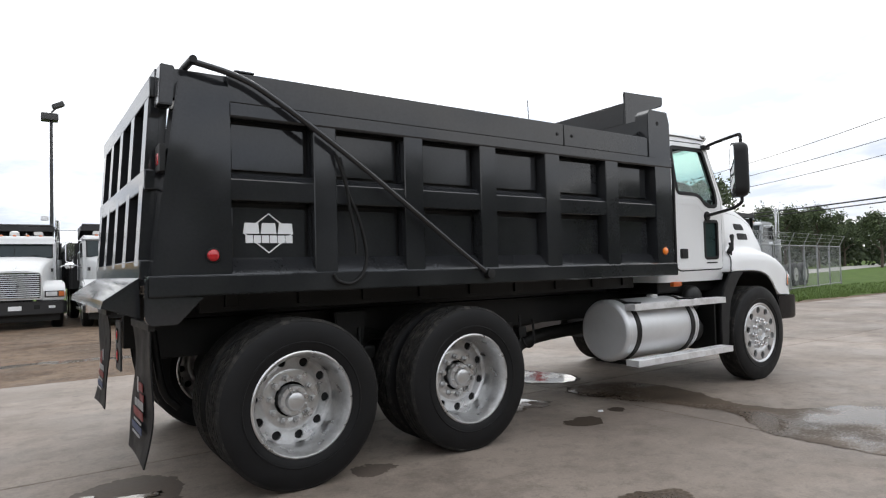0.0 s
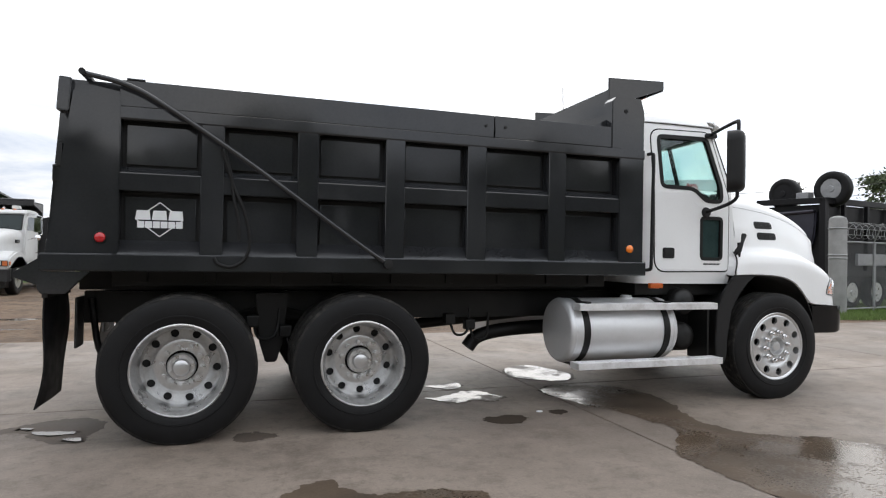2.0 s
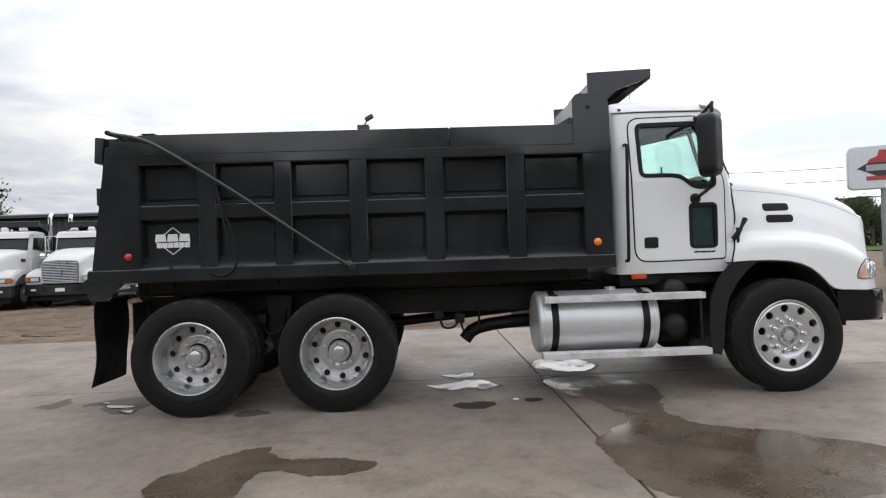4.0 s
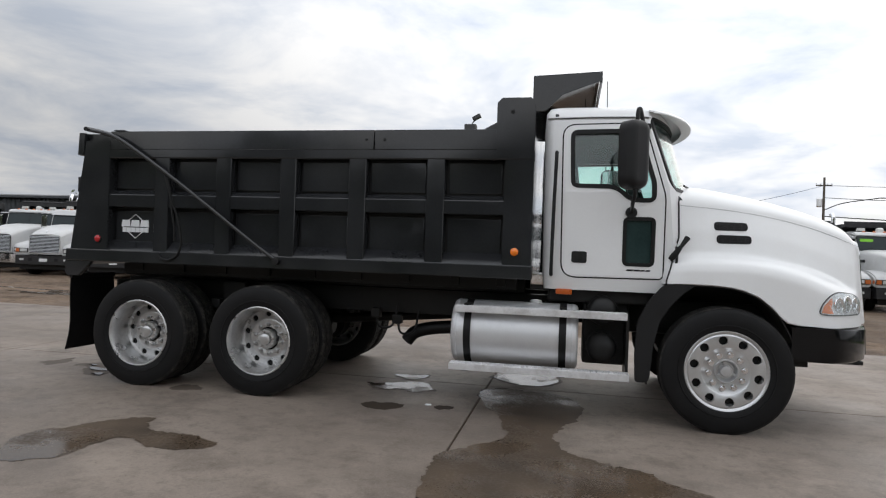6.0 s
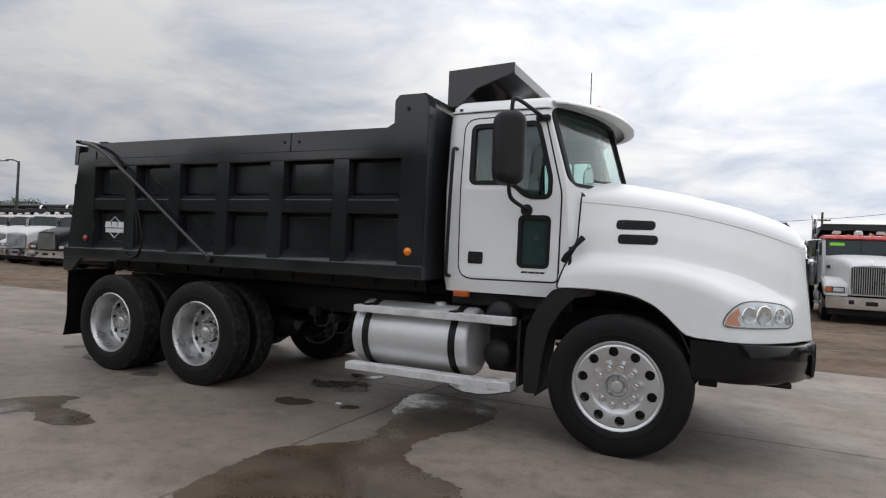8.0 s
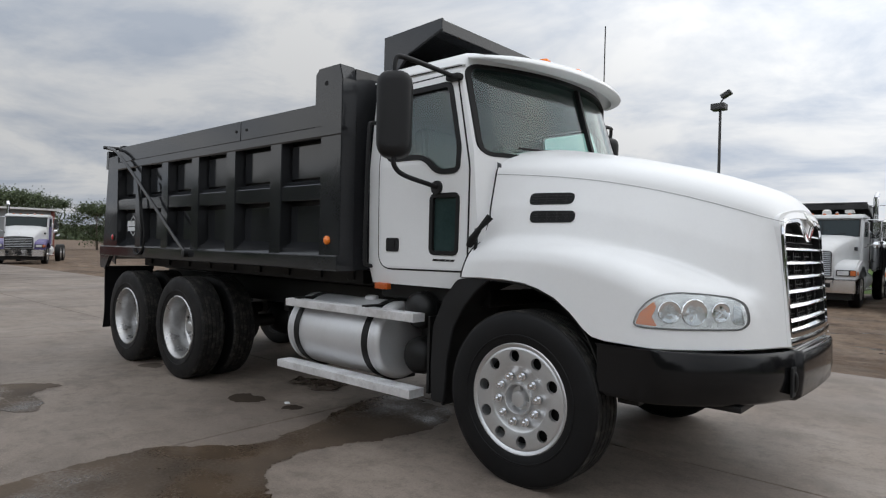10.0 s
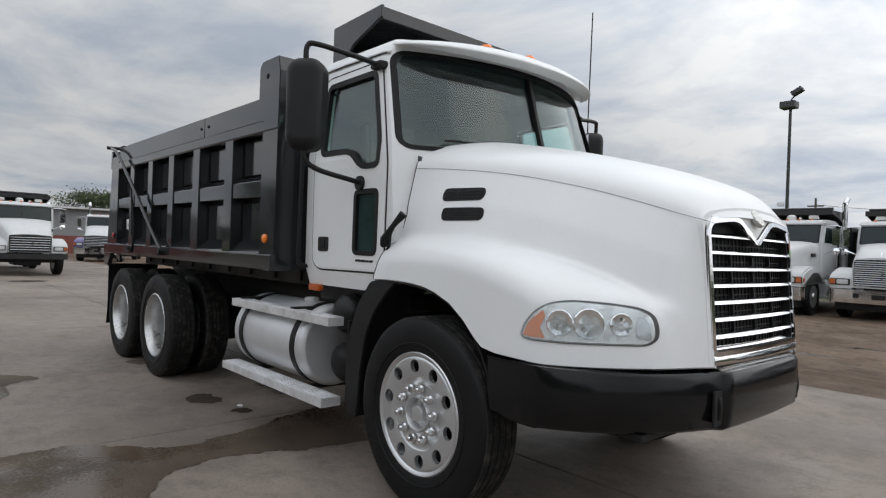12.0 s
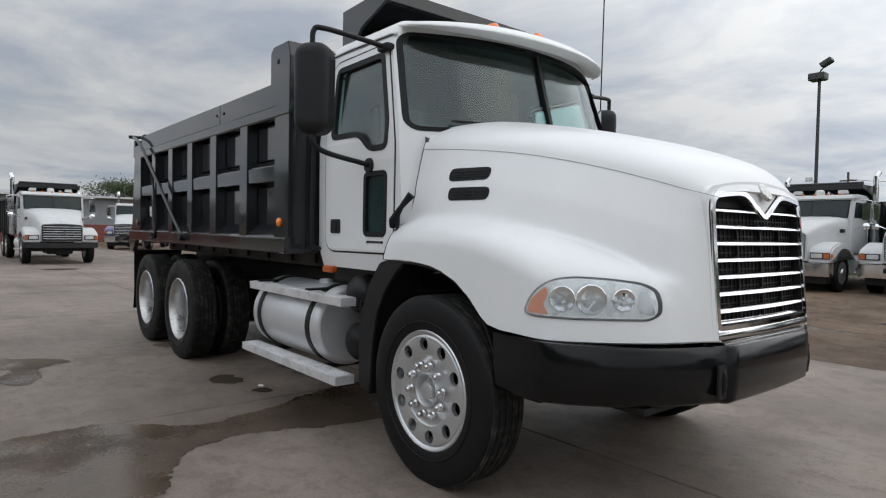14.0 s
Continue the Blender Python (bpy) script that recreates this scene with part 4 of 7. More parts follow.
def ws_strip(path, wd, d0, d1):
    """A strip along a path of (y, z) on the windscreen's face."""
    rows = []
    n = len(path)
    for i in range(n):
        a, b = Vector(path[i - 1]), Vector(path[(i + 1) % n])
        t = (b - a).normalized()
        p = Vector(path[i])
        nn = Vector((-t.y, t.x))
        q0, q1 = p - nn * wd, p + nn * wd
        rows.append([ws_row(q0.x, q0.y, d0), ws_row(q0.x, q0.y, d1), ws_row(q1.x, q1.y, d1), ws_row(q1.x, q1.y, d0)])
    return rows


path = []
for i in range(len(WS)):
    a, b = Vector(WS[i]), Vector(WS[(i + 1) % len(WS)])
    n = max(1, int((b - a).length / 0.05))
    path += [tuple(a + (b - a) * k / n) for k in range(n)]
rows = ws_strip(path, 0.015, -0.03, 0.005)
rows.append(rows[0])
tpart("windscreen_seal", grid(rows, None, True), SEAL, cab)
tpart("windscreen_divider", grid([[ws_row(-0.016, z, -0.03), ws_row(-0.016, z, 0.006), ws_row(0.016, z, 0.006), ws_row(0.016, z, -0.03)] for z in [2.10 + 0.62 * k / 10 for k in range(11)]]), SEAL, cab)
for s in (-1, 1):
    y0 = s * 0.12
    pts = [(cab_front(y, z) + 0.018, y, z) for y, z in ((y0, 2.10), (y0 + s * 0.2, 2.135), (y0 + s * 0.45, 2.15), (y0 + s * 0.70, 2.15))]
    tpart("wiper", tube(pts, 0.009, 8, None, 5), SEAL, cab)
# visor over the windscreen
rows, lips = [], []
for k in range(49):
    u = -1 + 2 * k / 48
    g = max(0.0, 1 - abs(u) ** 5) ** 0.6
    y = 1.03 * u
    bx = cab_front(y * 0.98, 2.72)
    drop = 0.045 * abs(u) ** 3
    rows.append([(bx - 0.10 * g - 0.02, y * 0.965, 2.862 - drop), (bx + 0.030 * g, y * 0.985, 2.850 - drop), (bx + 0.012 + 0.100 * g, y, 2.826 - 0.5 * drop), (bx + 0.016 + 0.140 * g, y * 1.003, 2.796), (bx + 0.018 + 0.156 * g, y * 1.005, 2.775 + 0.3 * drop), (bx + 0.018 + 0.162 * g, y * 1.005, 2.762 + 0.5 * drop)])
    lips.append([(bx + 0.018 + 0.160 * g, y * 1.004, 2.760 + 0.5 * drop), (bx + 0.014 + 0.130 * g, y, 2.748 + 0.8 * drop), (bx + 0.010 + 0.075 * g, y * 0.995, 2.742 + 1.0 * drop)])
# white colour stands in for the hood mirrored in the underside
tpart("visor_reflection_white", thick(grid(lips), 0.004), WHITE, cab, "underside of the visor, painted white for the hood's reflection", 60)
tpart("sun_visor", thick(grid(rows), 0.012), WHITE, cab, "white moulded sun visor over the windscreen", 60)
# roof lamps
for yy in (-0.40, 0.0, 0.40):
    x = cab_front(yy, 2.80) - 0.03
    bm = moved(lathe([(0.05, 0.0), (0.048, 0.02), (0.03, 0.045), (0.0, 0.052)], 16, "z"), Matrix.Translation((x + 0.02, yy + 0.02, 2.850 - 0.04 * abs(yy) ** 2)) @ Matrix.Diagonal((1.4, 0.8, 1.05, 1)))
    tpart("roof_lamp", bm, AMBER, cab, "amber roof marker lamp")
for s in (-1, 1):
    tpart("drip_rail", tube([(5.80, s * 1.040, 2.742), (6.2, s * 1.043, 2.750), (6.68, s * 1.040, 2.748), (6.72, s * 1.03, 2.74)], 0.009, 8), WHITE, cab)
    # thin black tube drawn as the rail's shadow line
    tpart("painted_rail_shadow", tube([(5.80, s * 1.047, 2.731), (6.2, s * 1.050, 2.739), (6.70, s * 1.046, 2.735)], 0.0035, 6), SEAL, cab)
tpart("roof_hatch", box(6.36, 6.56, -0.2, 0.2, 2.885, 2.915, 0.012), PLASTIC, cab)
tpart("short_aerial", tube([(6.15, -0.6, 2.86), (6.14, -0.6, 3.02)], 0.004, 6), SEAL, cab)
# grab handle behind the door
tpart("grab_handle", tube([(5.895, -1.10, 2.41), (5.895, -1.165, 2.40), (5.895, -1.185, 2.34), (5.885, -1.19, 1.9), (5.878, -1.19, 1.36), (5.878, -1.165, 1.30), (5.878, -1.10, 1.29)], 0.016, 10, None, 5), PLASTIC, cab, "black grab handle")
tpart("sill_lamp", box(5.925, 6.07, -1.125, -1.08, 1.115, 1.165, 0.01), mat("dull_amber_lens", (0.42, 0.085, 0.012), 0.25, var=0.2), cab, "amber lamp under the sill")
# steel under the cab
tpart("cab_floor_frame", box(5.85, 6.95, -0.98, 0.98, 1.04, 1.165, 0.02), CHASSIS, cab)
# interior
tpart("cab_floor", box(5.88, 6.95, -1.05, 1.05, 1.245, 1.28), CABIN, cab)
tpart("back_trim", box(5.868, 5.90, -1.03, 1.03, 1.28, 2.78), CABIN, cab)
bm = prism(rounded([(6.72, 1.45), (6.98, 1.45), (7.02, 2.02), (6.86, 2.10), (6.70, 1.98)], 0.04), "y", -0.98, 0.98)
tpart("dashboard", bm, CABIN, cab)
for s in (-1, 1):
    bm = box(6.05, 6.52, s * 0.52 - 0.25, s * 0.52 + 0.25, 1.55, 1.72, 0.05, None, 3)
    seat = tpart("seat", bm, SEATM, cab, "grey cloth seat")
    tpart("backrest", prism(rounded([(6.02, 1.68), (6.16, 1.68), (6.08, 2.42), (5.95, 2.40)], 0.04), "y", s * 0.52 - 0.24, s * 0.52 + 0.24, None, 0.03), SEATM, cab)
    tpart("seat_base", box(6.12, 6.46, s * 0.52 - 0.2, s * 0.52 + 0.2, 1.28, 1.56, 0.02), CABIN, cab)
st = lathe([(0.215, -0.014), (0.229, 0.0), (0.215, 0.014), (0.201, 0.0)], 40, "x", None, True)
for a in (0.3, 2.4, 4.4):
    tube([(0, 0, 0), (0, 0.21 * math.cos(a), 0.21 * math.sin(a))], 0.012, 8, st)
tpart("steering_wheel", moved(st, Matrix.Translation((6.62, 0.52, 2.06)) @ Matrix.Rotation(radians(-40), 4, "Y")), CABIN, cab)
tpart("steering_column", tube([(6.62, 0.52, 2.06), (6.80, 0.52, 1.86)], 0.03, 10), CABIN, cab)

# -- mirrors --
for s in (-1, 1):
    m = Matrix.Translation((6.545, s * 1.545, 2.335)) @ Matrix.Rotation(s * radians(48), 4, "Z")
    own = prism(rounded([(-0.115, -0.300), (0.115, -0.300), (0.120, 0.275), (-0.120, 0.275)], 0.105, 10), "x", -0.078, 0.07)
    own = moved(own, Matrix.Identity(4))
    es = [e for e in own.edges if abs(e.verts[0].co.x - 0.07) < 1e-4 and abs(e.verts[1].co.x - 0.07) < 1e-4]
    bmesh.ops.bevel(own, geom=es, offset=0.068, segments=6, affect="EDGES", profile=0.55)
    mirror = tpart("mirror", moved(own, m), PLASTIC, None, "large black door mirror on tubular arms")
    tpart("mirror_glass", moved(box(-0.079, -0.072, -0.085, 0.085, -0.05, 0.255, 0.003), m), MIRRORG, mirror)
    tpart("convex_glass", moved(box(-0.079, -0.072, -0.085, 0.085, -0.245, -0.075, 0.003), m), MIRRORG, mirror)
    tpart("mirror_arm", tube([(6.66, s * 1.06, 2.65), (6.63, s * 1.20, 2.675), (6.58, s * 1.49, 2.705), (6.555, s * 1.55, 2.685), (6.55, s * 1.555, 2.58)], 0.017, 10, None, 6), PLASTIC, mirror)
    tpart("mirror_arm", tube([(6.565, s * 1.13, 1.875), (6.565, s * 1.19, 1.885), (6.545, s * 1.44, 1.93), (6.55, s * 1.54, 1.985), (6.55, s * 1.545, 2.07)], 0.017, 10, None, 6), PLASTIC, mirror)
    tpart("arm_foot", box(6.60, 6.72, s * 1.075 - 0.035, s * 1.075 + 0.035, 2.625, 2.675, 0.018), PLASTIC, mirror)
    tpart("arm_foot", moved(lathe([(0.0, -0.02), (0.048, -0.016), (0.052, 0.0), (0.052, 0.03)], 20, "y"), Matrix.Translation((6.565, s * 1.128, 1.872)) @ (Matrix.Identity(4) if s < 0 else Matrix.Rotation(math.pi, 4, "Z"))), PLASTIC, mirror)
tpart("aerial", tube([(6.47, 1.53, 2.30), (6.455, 1.57, 3.80)], 0.006, 6), SEAL, None, "thin black whip aerial")

# -- hood and fenders --
HX = [6.995, 7.12, 7.25, 7.5, 7.75, 8.0, 8.2, 8.4, 8.55, 8.635, 8.69]
H_T = {
    "zt": [2.19, 2.19, 2.18, 2.135, 2.085, 2.025, 1.97, 1.90, 1.835, 1.765, 1.675],
    "yc": [1.00, 0.99, 0.972, 0.928, 0.868, 0.80, 0.735, 0.655, 0.585, 0.54, 0.52],
    "zc": [1.955, 1.945, 1.935, 1.91, 1.875, 1.825, 1.775, 1.715, 1.665, 1.64, 1.62],
    "ys": [1.075, 1.075, 1.07, 1.045, 1.01, 0.955, 0.885, 0.785, 0.67, 0.575, 0.515],
    "zs": [1.50, 1.52, 1.525, 1.52, 1.49, 1.43, 1.36, 1.29, 1.25, 1.23, 1.22],
    "yf": [1.20, 1.225, 1.235, 1.24, 1.22, 1.19, 1.13, 0.955, 0.765, 0.605, 0.52],
    "zf": [1.41, 1.43, 1.435, 1.435, 1.40, 1.33, 1.26, 1.20, 1.17, 1.16, 1.15],
    "yb": [1.215, 1.235, 1.25, 1.258, 1.235, 1.215, 1.18, 0.99, 0.79, 0.62, 0.53],
}


ARCH = [(6.995, 1.255), (7.12, 1.262), (7.25, 1.260), (7.40, 1.246), (7.50, 1.222), (7.61, 1.174), (7.71, 1.096), (7.79, 1.012), (7.84, 0.972), (7.92, 0.955), (8.2, 0.940), (8.4, 0.937), (8.55, 0.938), (8.69, 0.945)]
# shoulder of the fender, running down in front of the headlamp
RIDGE = [(7.40, 1.505), (7.67, 1.493), (7.84, 1.482), (8.01, 1.456), (8.16, 1.418), (8.30, 1.366), (8.41, 1.314), (8.49, 1.256), (8.55, 1.185), (8.585, 1.11), (8.600, 1.02), (8.605, 0.88)]


def shoulder(x, z):
    """How far the fender stands proud inside its ridge line."""
    if z >= interp(RIDGE, x) or x >= 8.605 or x < 7.41:
        return 0.0
    d = 9.0
    for (ax, az), (bx, bz) in zip(RIDGE, RIDGE[1:]):
        t = ((x - ax) * (bx - ax) + (z - az) * (bz - az)) / ((bx - ax) ** 2 + (bz - az) ** 2)
        t = max(0.0, min(1.0, t))
        d = min(d, math.hypot(x - ax - t * (bx - ax), z - az - t * (bz - az)))
    e = min(1.0, d / 0.022)
    f = min(1.0, max(0.0, (x - 7.5) / 0.5))
    return 0.017 * e * e * (3 - 2 * e) * math.exp(-d / 0.20) * f


def hood_at(x, key):
    xs, vs = HX, H_T[key]
    i = max(0, min(len(xs) - 2, int(np.searchsorted(xs, x) - 1)))
    def slope(k):
        if k == 0:
            return (vs[1] - vs[0]) / (xs[1] - xs[0])
        if k == len(xs) - 1:
            return (vs[-1] - vs[-2]) / (xs[-1] - xs[-2])
        return (vs[k + 1] - vs[k - 1]) / (xs[k + 1] - xs[k - 1])
    h = xs[i + 1] - xs[i]
    t = (x - xs[i]) / h
    a, b = vs[i], vs[i + 1]
    return (2 * t ** 3 - 3 * t ** 2 + 1) * a + (t ** 3 - 2 * t ** 2 + t) * h * slope(i) + (3 * t ** 2 - 2 * t ** 3) * b + (t ** 3 - t ** 2) * h * slope(i + 1)


def hood_section(x):
    """Half section (y, z) from the ridge to the fender's lower edge."""
    g = {k: hood_at(x, k) for k in H_T}
    g["zb"] = interp(ARCH, x)
    dz = g["zt"] - g["zc"]
    pts = []
    for k in range(12):                       # crown
        a = math.pi / 2 * k / 12
        u = math.sin(a)
        pts.append((g["yc"] * u ** 0.9, g["zc"] + dz * max(0.0, 1 - u ** 2.7) ** (1 / 1.85)))
    dy, dz_ = g["yf"] - g["ys"], g["zs"] - g["zf"]
    lower = [(g["yc"], g["zc"]), (g["yc"] * 0.45 + g["ys"] * 0.55 + 0.012, g["zc"] * 0.5 + g["zs"] * 0.5), (g["ys"], g["zs"] + 0.01), (g["ys"] + 0.16 * dy, g["zs"] - 0.10 * dz_), (g["ys"] + 0.62 * dy, g["zs"] - 0.48 * dz_), (g["yf"] - min(0.02, 0.12 * dy), g["zf"] + 0.005), (g["yf"] + 0.3 * (g["yb"] - g["yf"]), g["zf"] - 0.05), (g["yb"], g["zb"])]
    # the fender's shoulder fades out towards the grille
    k = min(1.0, max(0.0, (x - 8.48) / 0.18))
    k = k * k * (3 - 2 * k)
    a, b = lower[0], lower[-1]
    bow = 0.05 * max(0.0, min(1.0, (8.69 - x) / 0.2))
    lower = [(y * (1 - k) + k * (a[0] + (b[0] - a[0]) * (a[1] - z) / (a[1] - b[1]) + bow * math.sin(math.pi * (a[1] - z) / (a[1] - b[1]))), z) for y, z in lower]
    # even steps along the outline, corners eased
    run = [0.0]
    for p, q in zip(lower, lower[1:]):
        run.append(run[-1] + math.hypot(q[0] - p[0], q[1] - p[1]))
    at = [run[-1] * j / 67 for j in range(68)]
    ys, zs = np.interp(at, run, [p[0] for p in lower]), np.interp(at, run, [p[1] for p in lower])
    for _ in range(4):
        ys[1:-1] = 0.25 * ys[:-2] + 0.5 * ys[1:-1] + 0.25 * ys[2:]
        zs[1:-1] = 0.25 * zs[:-2] + 0.5 * zs[1:-1] + 0.25 * zs[2:]
    ty, tz = np.gradient(ys), np.gradient(zs)
    for y, z, a, b in zip(ys, zs, ty, tz):
        d = shoulder(x, z) / max(1e-6, math.hypot(a, b))
        pts.append((float(y - b * d), float(z + a * d)))
    # rolled lip
    pts.append((g["yb"] - 0.02, g["zb"] - 0.008))
    return pts


stations = [6.995 + (8.69 - 6.995) * k / 104 for k in range(105)]
sections = [hood_section(x) for x in stations]
rows = []
for k, (x, sec) in enumerate(zip(stations, sections)):
    row = []
    for y, z in sec:
        # the rear edge runs back at the fender's foot
        back = 0.115 * max(0.0, min(1.0, (1.66 - z) / 0.38)) * max(0.0, 1 - (x - 6.995) / 0.30)
        lean = min(1.0, max(0.0, (x - 8.40) / 0.29)) ** 2 * (0.012 - 0.06 * (z - 0.93) / 0.68 + 0.032 * max(0.0, 1 - (y / 0.53) ** 2))
        row.append((x - back + lean, -y, z))
    full = row[::-1] + [(a, -b, c) for a, b, c in row[1:]]
    rows.append(full)
hood = tpart("hood", thick(grid(rows), 0.014), WHITE, None, "white sloping fibreglass hood with flared fenders", 50)


# white cowl that closes the cab against the hood's rear edge
for s in (-1, 1):
    sec = [(y - 0.007, z) for y, z in sections[0] if y > 0.62 and z < 2.165]
    rows = []
    for y, z in sec:
        bk = 0.115 * max(0.0, min(1.0, (1.66 - z) / 0.38))
        rows.append([(6.80, s * min(y, cw(z) - 0.004), z), (6.90 - bk * 0.5, s * min(y, cw(z) - 0.002), z), (6.991 - bk, s * y, z), (7.03 - bk, s * (y - 0.006), z)])
    tpart("cowl", thick(grid(rows), 0.006), WHITE, cab, "", 60)
    rows = []
    for y, z in [q for q in sec if q[1] < 2.02]:
        bk = 0.115 * max(0.0, min(1.0, (1.66 - z) / 0.38))
        rows.append([(6.977 - bk, s * (y + 0.001), z), (6.990 - bk, s * (y + 0.004), z)])
    tpart("hood_seal", thick(grid(rows), 0.003), SEAL, hood, "", 60)


def hood_y(x, z):
    """Half width of the hood's flank at x, z (below the crease)."""
    sec = hood_section(min(8.69, max(6.995, x)))[12:-1]
    zs = [p[1] for p in sec][::-1]
    ys = [p[0] for p in sec][::-1]
    return float(np.interp(z, zs, ys))


def hood_sheet(poly, d0, d1, s=-1, cuts=()):
    bm = prism(poly, "y", -d1, -d0)
    for ax, vals in (("x", [p * 0.05 for p in range(140, 175)]), ("z", [1.0 + 0.04 * p for p in range(22)])):
        for v in vals:
            co, no = ((v, 0, 0), (1, 0, 0)) if ax == "x" else ((0, 0, v), (0, 0, 1))
            bmesh.ops.bisect_plane(bm, geom=bm.verts[:] + bm.edges[:] + bm.faces[:], plane_co=co, plane_no=no)
    for v in bm.verts:
        v.co.y -= hood_y(v.co.x, v.co.z)
        if s > 0:
            v.co.y *= -1
    return bm


LAMPBOWL = mat("lamp_bowl", (0.80, 0.81, 0.82), 0.10, metal=1.0, var=0.2, scale=20)
for s in (-1, 1):
    # seam along the crease
    pts = [(x, s * (hood_at(x, "yc") + 0.002), hood_at(x, "zc")) for x in stations[::2]]
    tpart("hood_seam", tube(pts, 0.0010, 6), SEAL, hood)
    for zc_, x0, x1 in ((1.776, 7.280, 7.572), (1.660, 7.300, 7.598)):
        sl = rounded([(x0, zc_ + 0.038), (x1, zc_ + 0.036), (x1, zc_ - 0.038), (x0, zc_ - 0.040)], 0.036)
        tpart("vent_slot", hood_sheet(sl, -0.002, 0.004, s), SEAL, hood, "black hood vent with slats")
        for k in range(4):
            xx = x0 + 0.05 + k * (x1 - x0 - 0.1) / 3
            tpart("vent_slat", hood_sheet([(xx - 0.004, zc_ + 0.03), (xx + 0.004, zc_ + 0.03), (xx + 0.004, zc_ - 0.032), (xx - 0.004, zc_ - 0.032)], 0.0, 0.006, s), PLASTIC, hood)
        for dz in (-0.016, 0.0, 0.016):
            tpart("vent_slat", hood_sheet([(x0 + 0.015, zc_ + dz + 0.002), (x1 - 0.015, zc_ + dz + 0.002), (x1 - 0.015, zc_ + dz - 0.002), (x0 + 0.015, zc_ + dz - 0.002)], 0.0, 0.009, s), PLASTIC, hood)
    # headlamp
    HL = rounded([(8.082, 1.060), (8.100, 1.124), (8.150, 1.188), (8.205, 1.224), (8.27, 1.236), (8.38, 1.228), (8.48, 1.212), (8.528, 1.182), (8.546, 1.120), (8.546, 1.072), (8.522, 1.046), (8.31, 1.046), (8.13, 1.052)], 0.03)
    tpart("headlamp", hood_sheet(scaled(HL, 0.006), -0.004, 0.006, s), mat("headlamp_seal", (0.06, 0.06, 0.06), 0.5), hood, "clear headlamp with an amber corner")
    tpart("reflector", hood_sheet(scaled(HL, -0.004), 0.0, 0.010, s), mat("reflector", (0.84, 0.84, 0.83), 0.30, metal=0.2, var=0.15, scale=14), hood)
    AM = rounded([(8.096, 1.066), (8.118, 1.128), (8.180, 1.190), (8.192, 1.160), (8.174, 1.110), (8.200, 1.060)], 0.008)
    tpart("turn_lens", hood_sheet(AM, 0.010, 0.014, s), AMBER, hood)
    for xx, zz, r in ((8.246, 1.136, 0.062), (8.342, 1.136, 0.073), (8.442, 1.138, 0.054)):
        yy = hood_y(xx, zz)
        nx = (hood_y(xx - 0.05, zz) - hood_y(xx + 0.05, zz)) / 0.1
        ang = math.atan(nx)
        bm = lathe([(r, 0.0), (r, -0.010), (r * 0.94, -0.011), (r * 0.90, -0.008), (r * 0.62, -0.0045), (r * 0.30, -0.0028), (r * 0.16, -0.0025), (r * 0.15, -0.007), (0, -0.008)], 14, "y")
        # pressed facets in the bowl
        for v in bm.verts:
            d = math.hypot(v.co.x, v.co.z) / r
            if 0.25 < d < 0.95 and r > 0.03:
                v.co.y += 0.0075 * noise.noise((v.co.x * 60 + 9 * xx, v.co.z * 60, 2.2)) - 0.002
        tpart("lamp_bowl", moved(bm, Matrix.Translation((xx, s * (yy + 0.008), zz)) @ Matrix.Rotation(ang * (1 if s < 0 else -1), 4, "Z") @ (Matrix.Identity(4) if s < 0 else Matrix.Rotation(math.pi, 4, "Z"))), LAMPBOWL, hood, "", 8)
    tpart("lamp_insert", hood_sheet(rounded([(8.494, 1.075), (8.538, 1.066), (8.522, 1.158), (8.490, 1.180)], 0.012), 0.010, 0.014, s), LAMPBOWL, hood)
    tpart("headlamp_lens", hood_sheet(HL, 0.020, 0.024, s), HAZY, hood).visible_shadow = False
    # rubber hood latch across the cowl
    tpart("hood_latch", tube([(6.90, s * 1.165, 1.465), (6.93, s * 1.18, 1.50), (6.99, s * 1.165, 1.585), (7.045, s * 1.13, 1.66)], [0.022, 0.030, 0.016, 0.026], 10), SEAL, hood, "black rubber hood latch")
    tpart("hood_latch_tail", tube([(6.95, s * 1.155, 1.58), (6.955, s * 1.165, 1.46), (6.93, s * 1.16, 1.36), (6.90, s * 1.15, 1.31)], 0.012, 8, None, 5), SEAL, hood)
    # black inner liner of the wheel arch, and the flare behind the wheel
    outer = [(6.86, 1.245), (7.05, 1.262), (7.25, 1.260), (7.40, 1.246), (7.50, 1.222), (7.61, 1.174), (7.71, 1.096), (7.79, 1.012), (7.84, 0.93), (7.90, 0.80), (7.95, 0.66)]
    rows_ = []
    for px, pz in [(p.x, p.y) for p in spline([(a, b, 0) for a, b in outer], 5)]:
        rows_.append([(px, s * (min(1.265, hood_at(max(6.995, px), "yb")) - 0.012), pz - 0.010), (px, s * 1.0, pz + 0.015), (px, s * 0.62, pz + 0.02)])
    tpart("wheel_arch_liner", thick(grid(rows_), 0.01), CHASSIS, hood)
    flare = [(6.84, 1.235), (6.95, 1.256), (7.12, 1.252), (7.02, 1.18), (6.91, 1.06), (6.82, 0.91), (6.775, 0.68), (6.755, 0.44), (6.735, 0.385), (6.63, 0.385), (6.62, 0.62), (6.635, 0.91), (6.72, 1.09)]
    tpart("fender_extension", prism(rounded(flare, 0.03), "y", s * 1.205 - 0.015, s * 1.205 + 0.015, None, 0.006), PLASTIC, hood, "black plastic fender extension")
    inner = spline([(6.99, 1.22, 0), (6.90, 1.10, 0), (6.78, 0.92, 0), (6.74, 0.70, 0), (6.735, 0.37, 0)], 5)
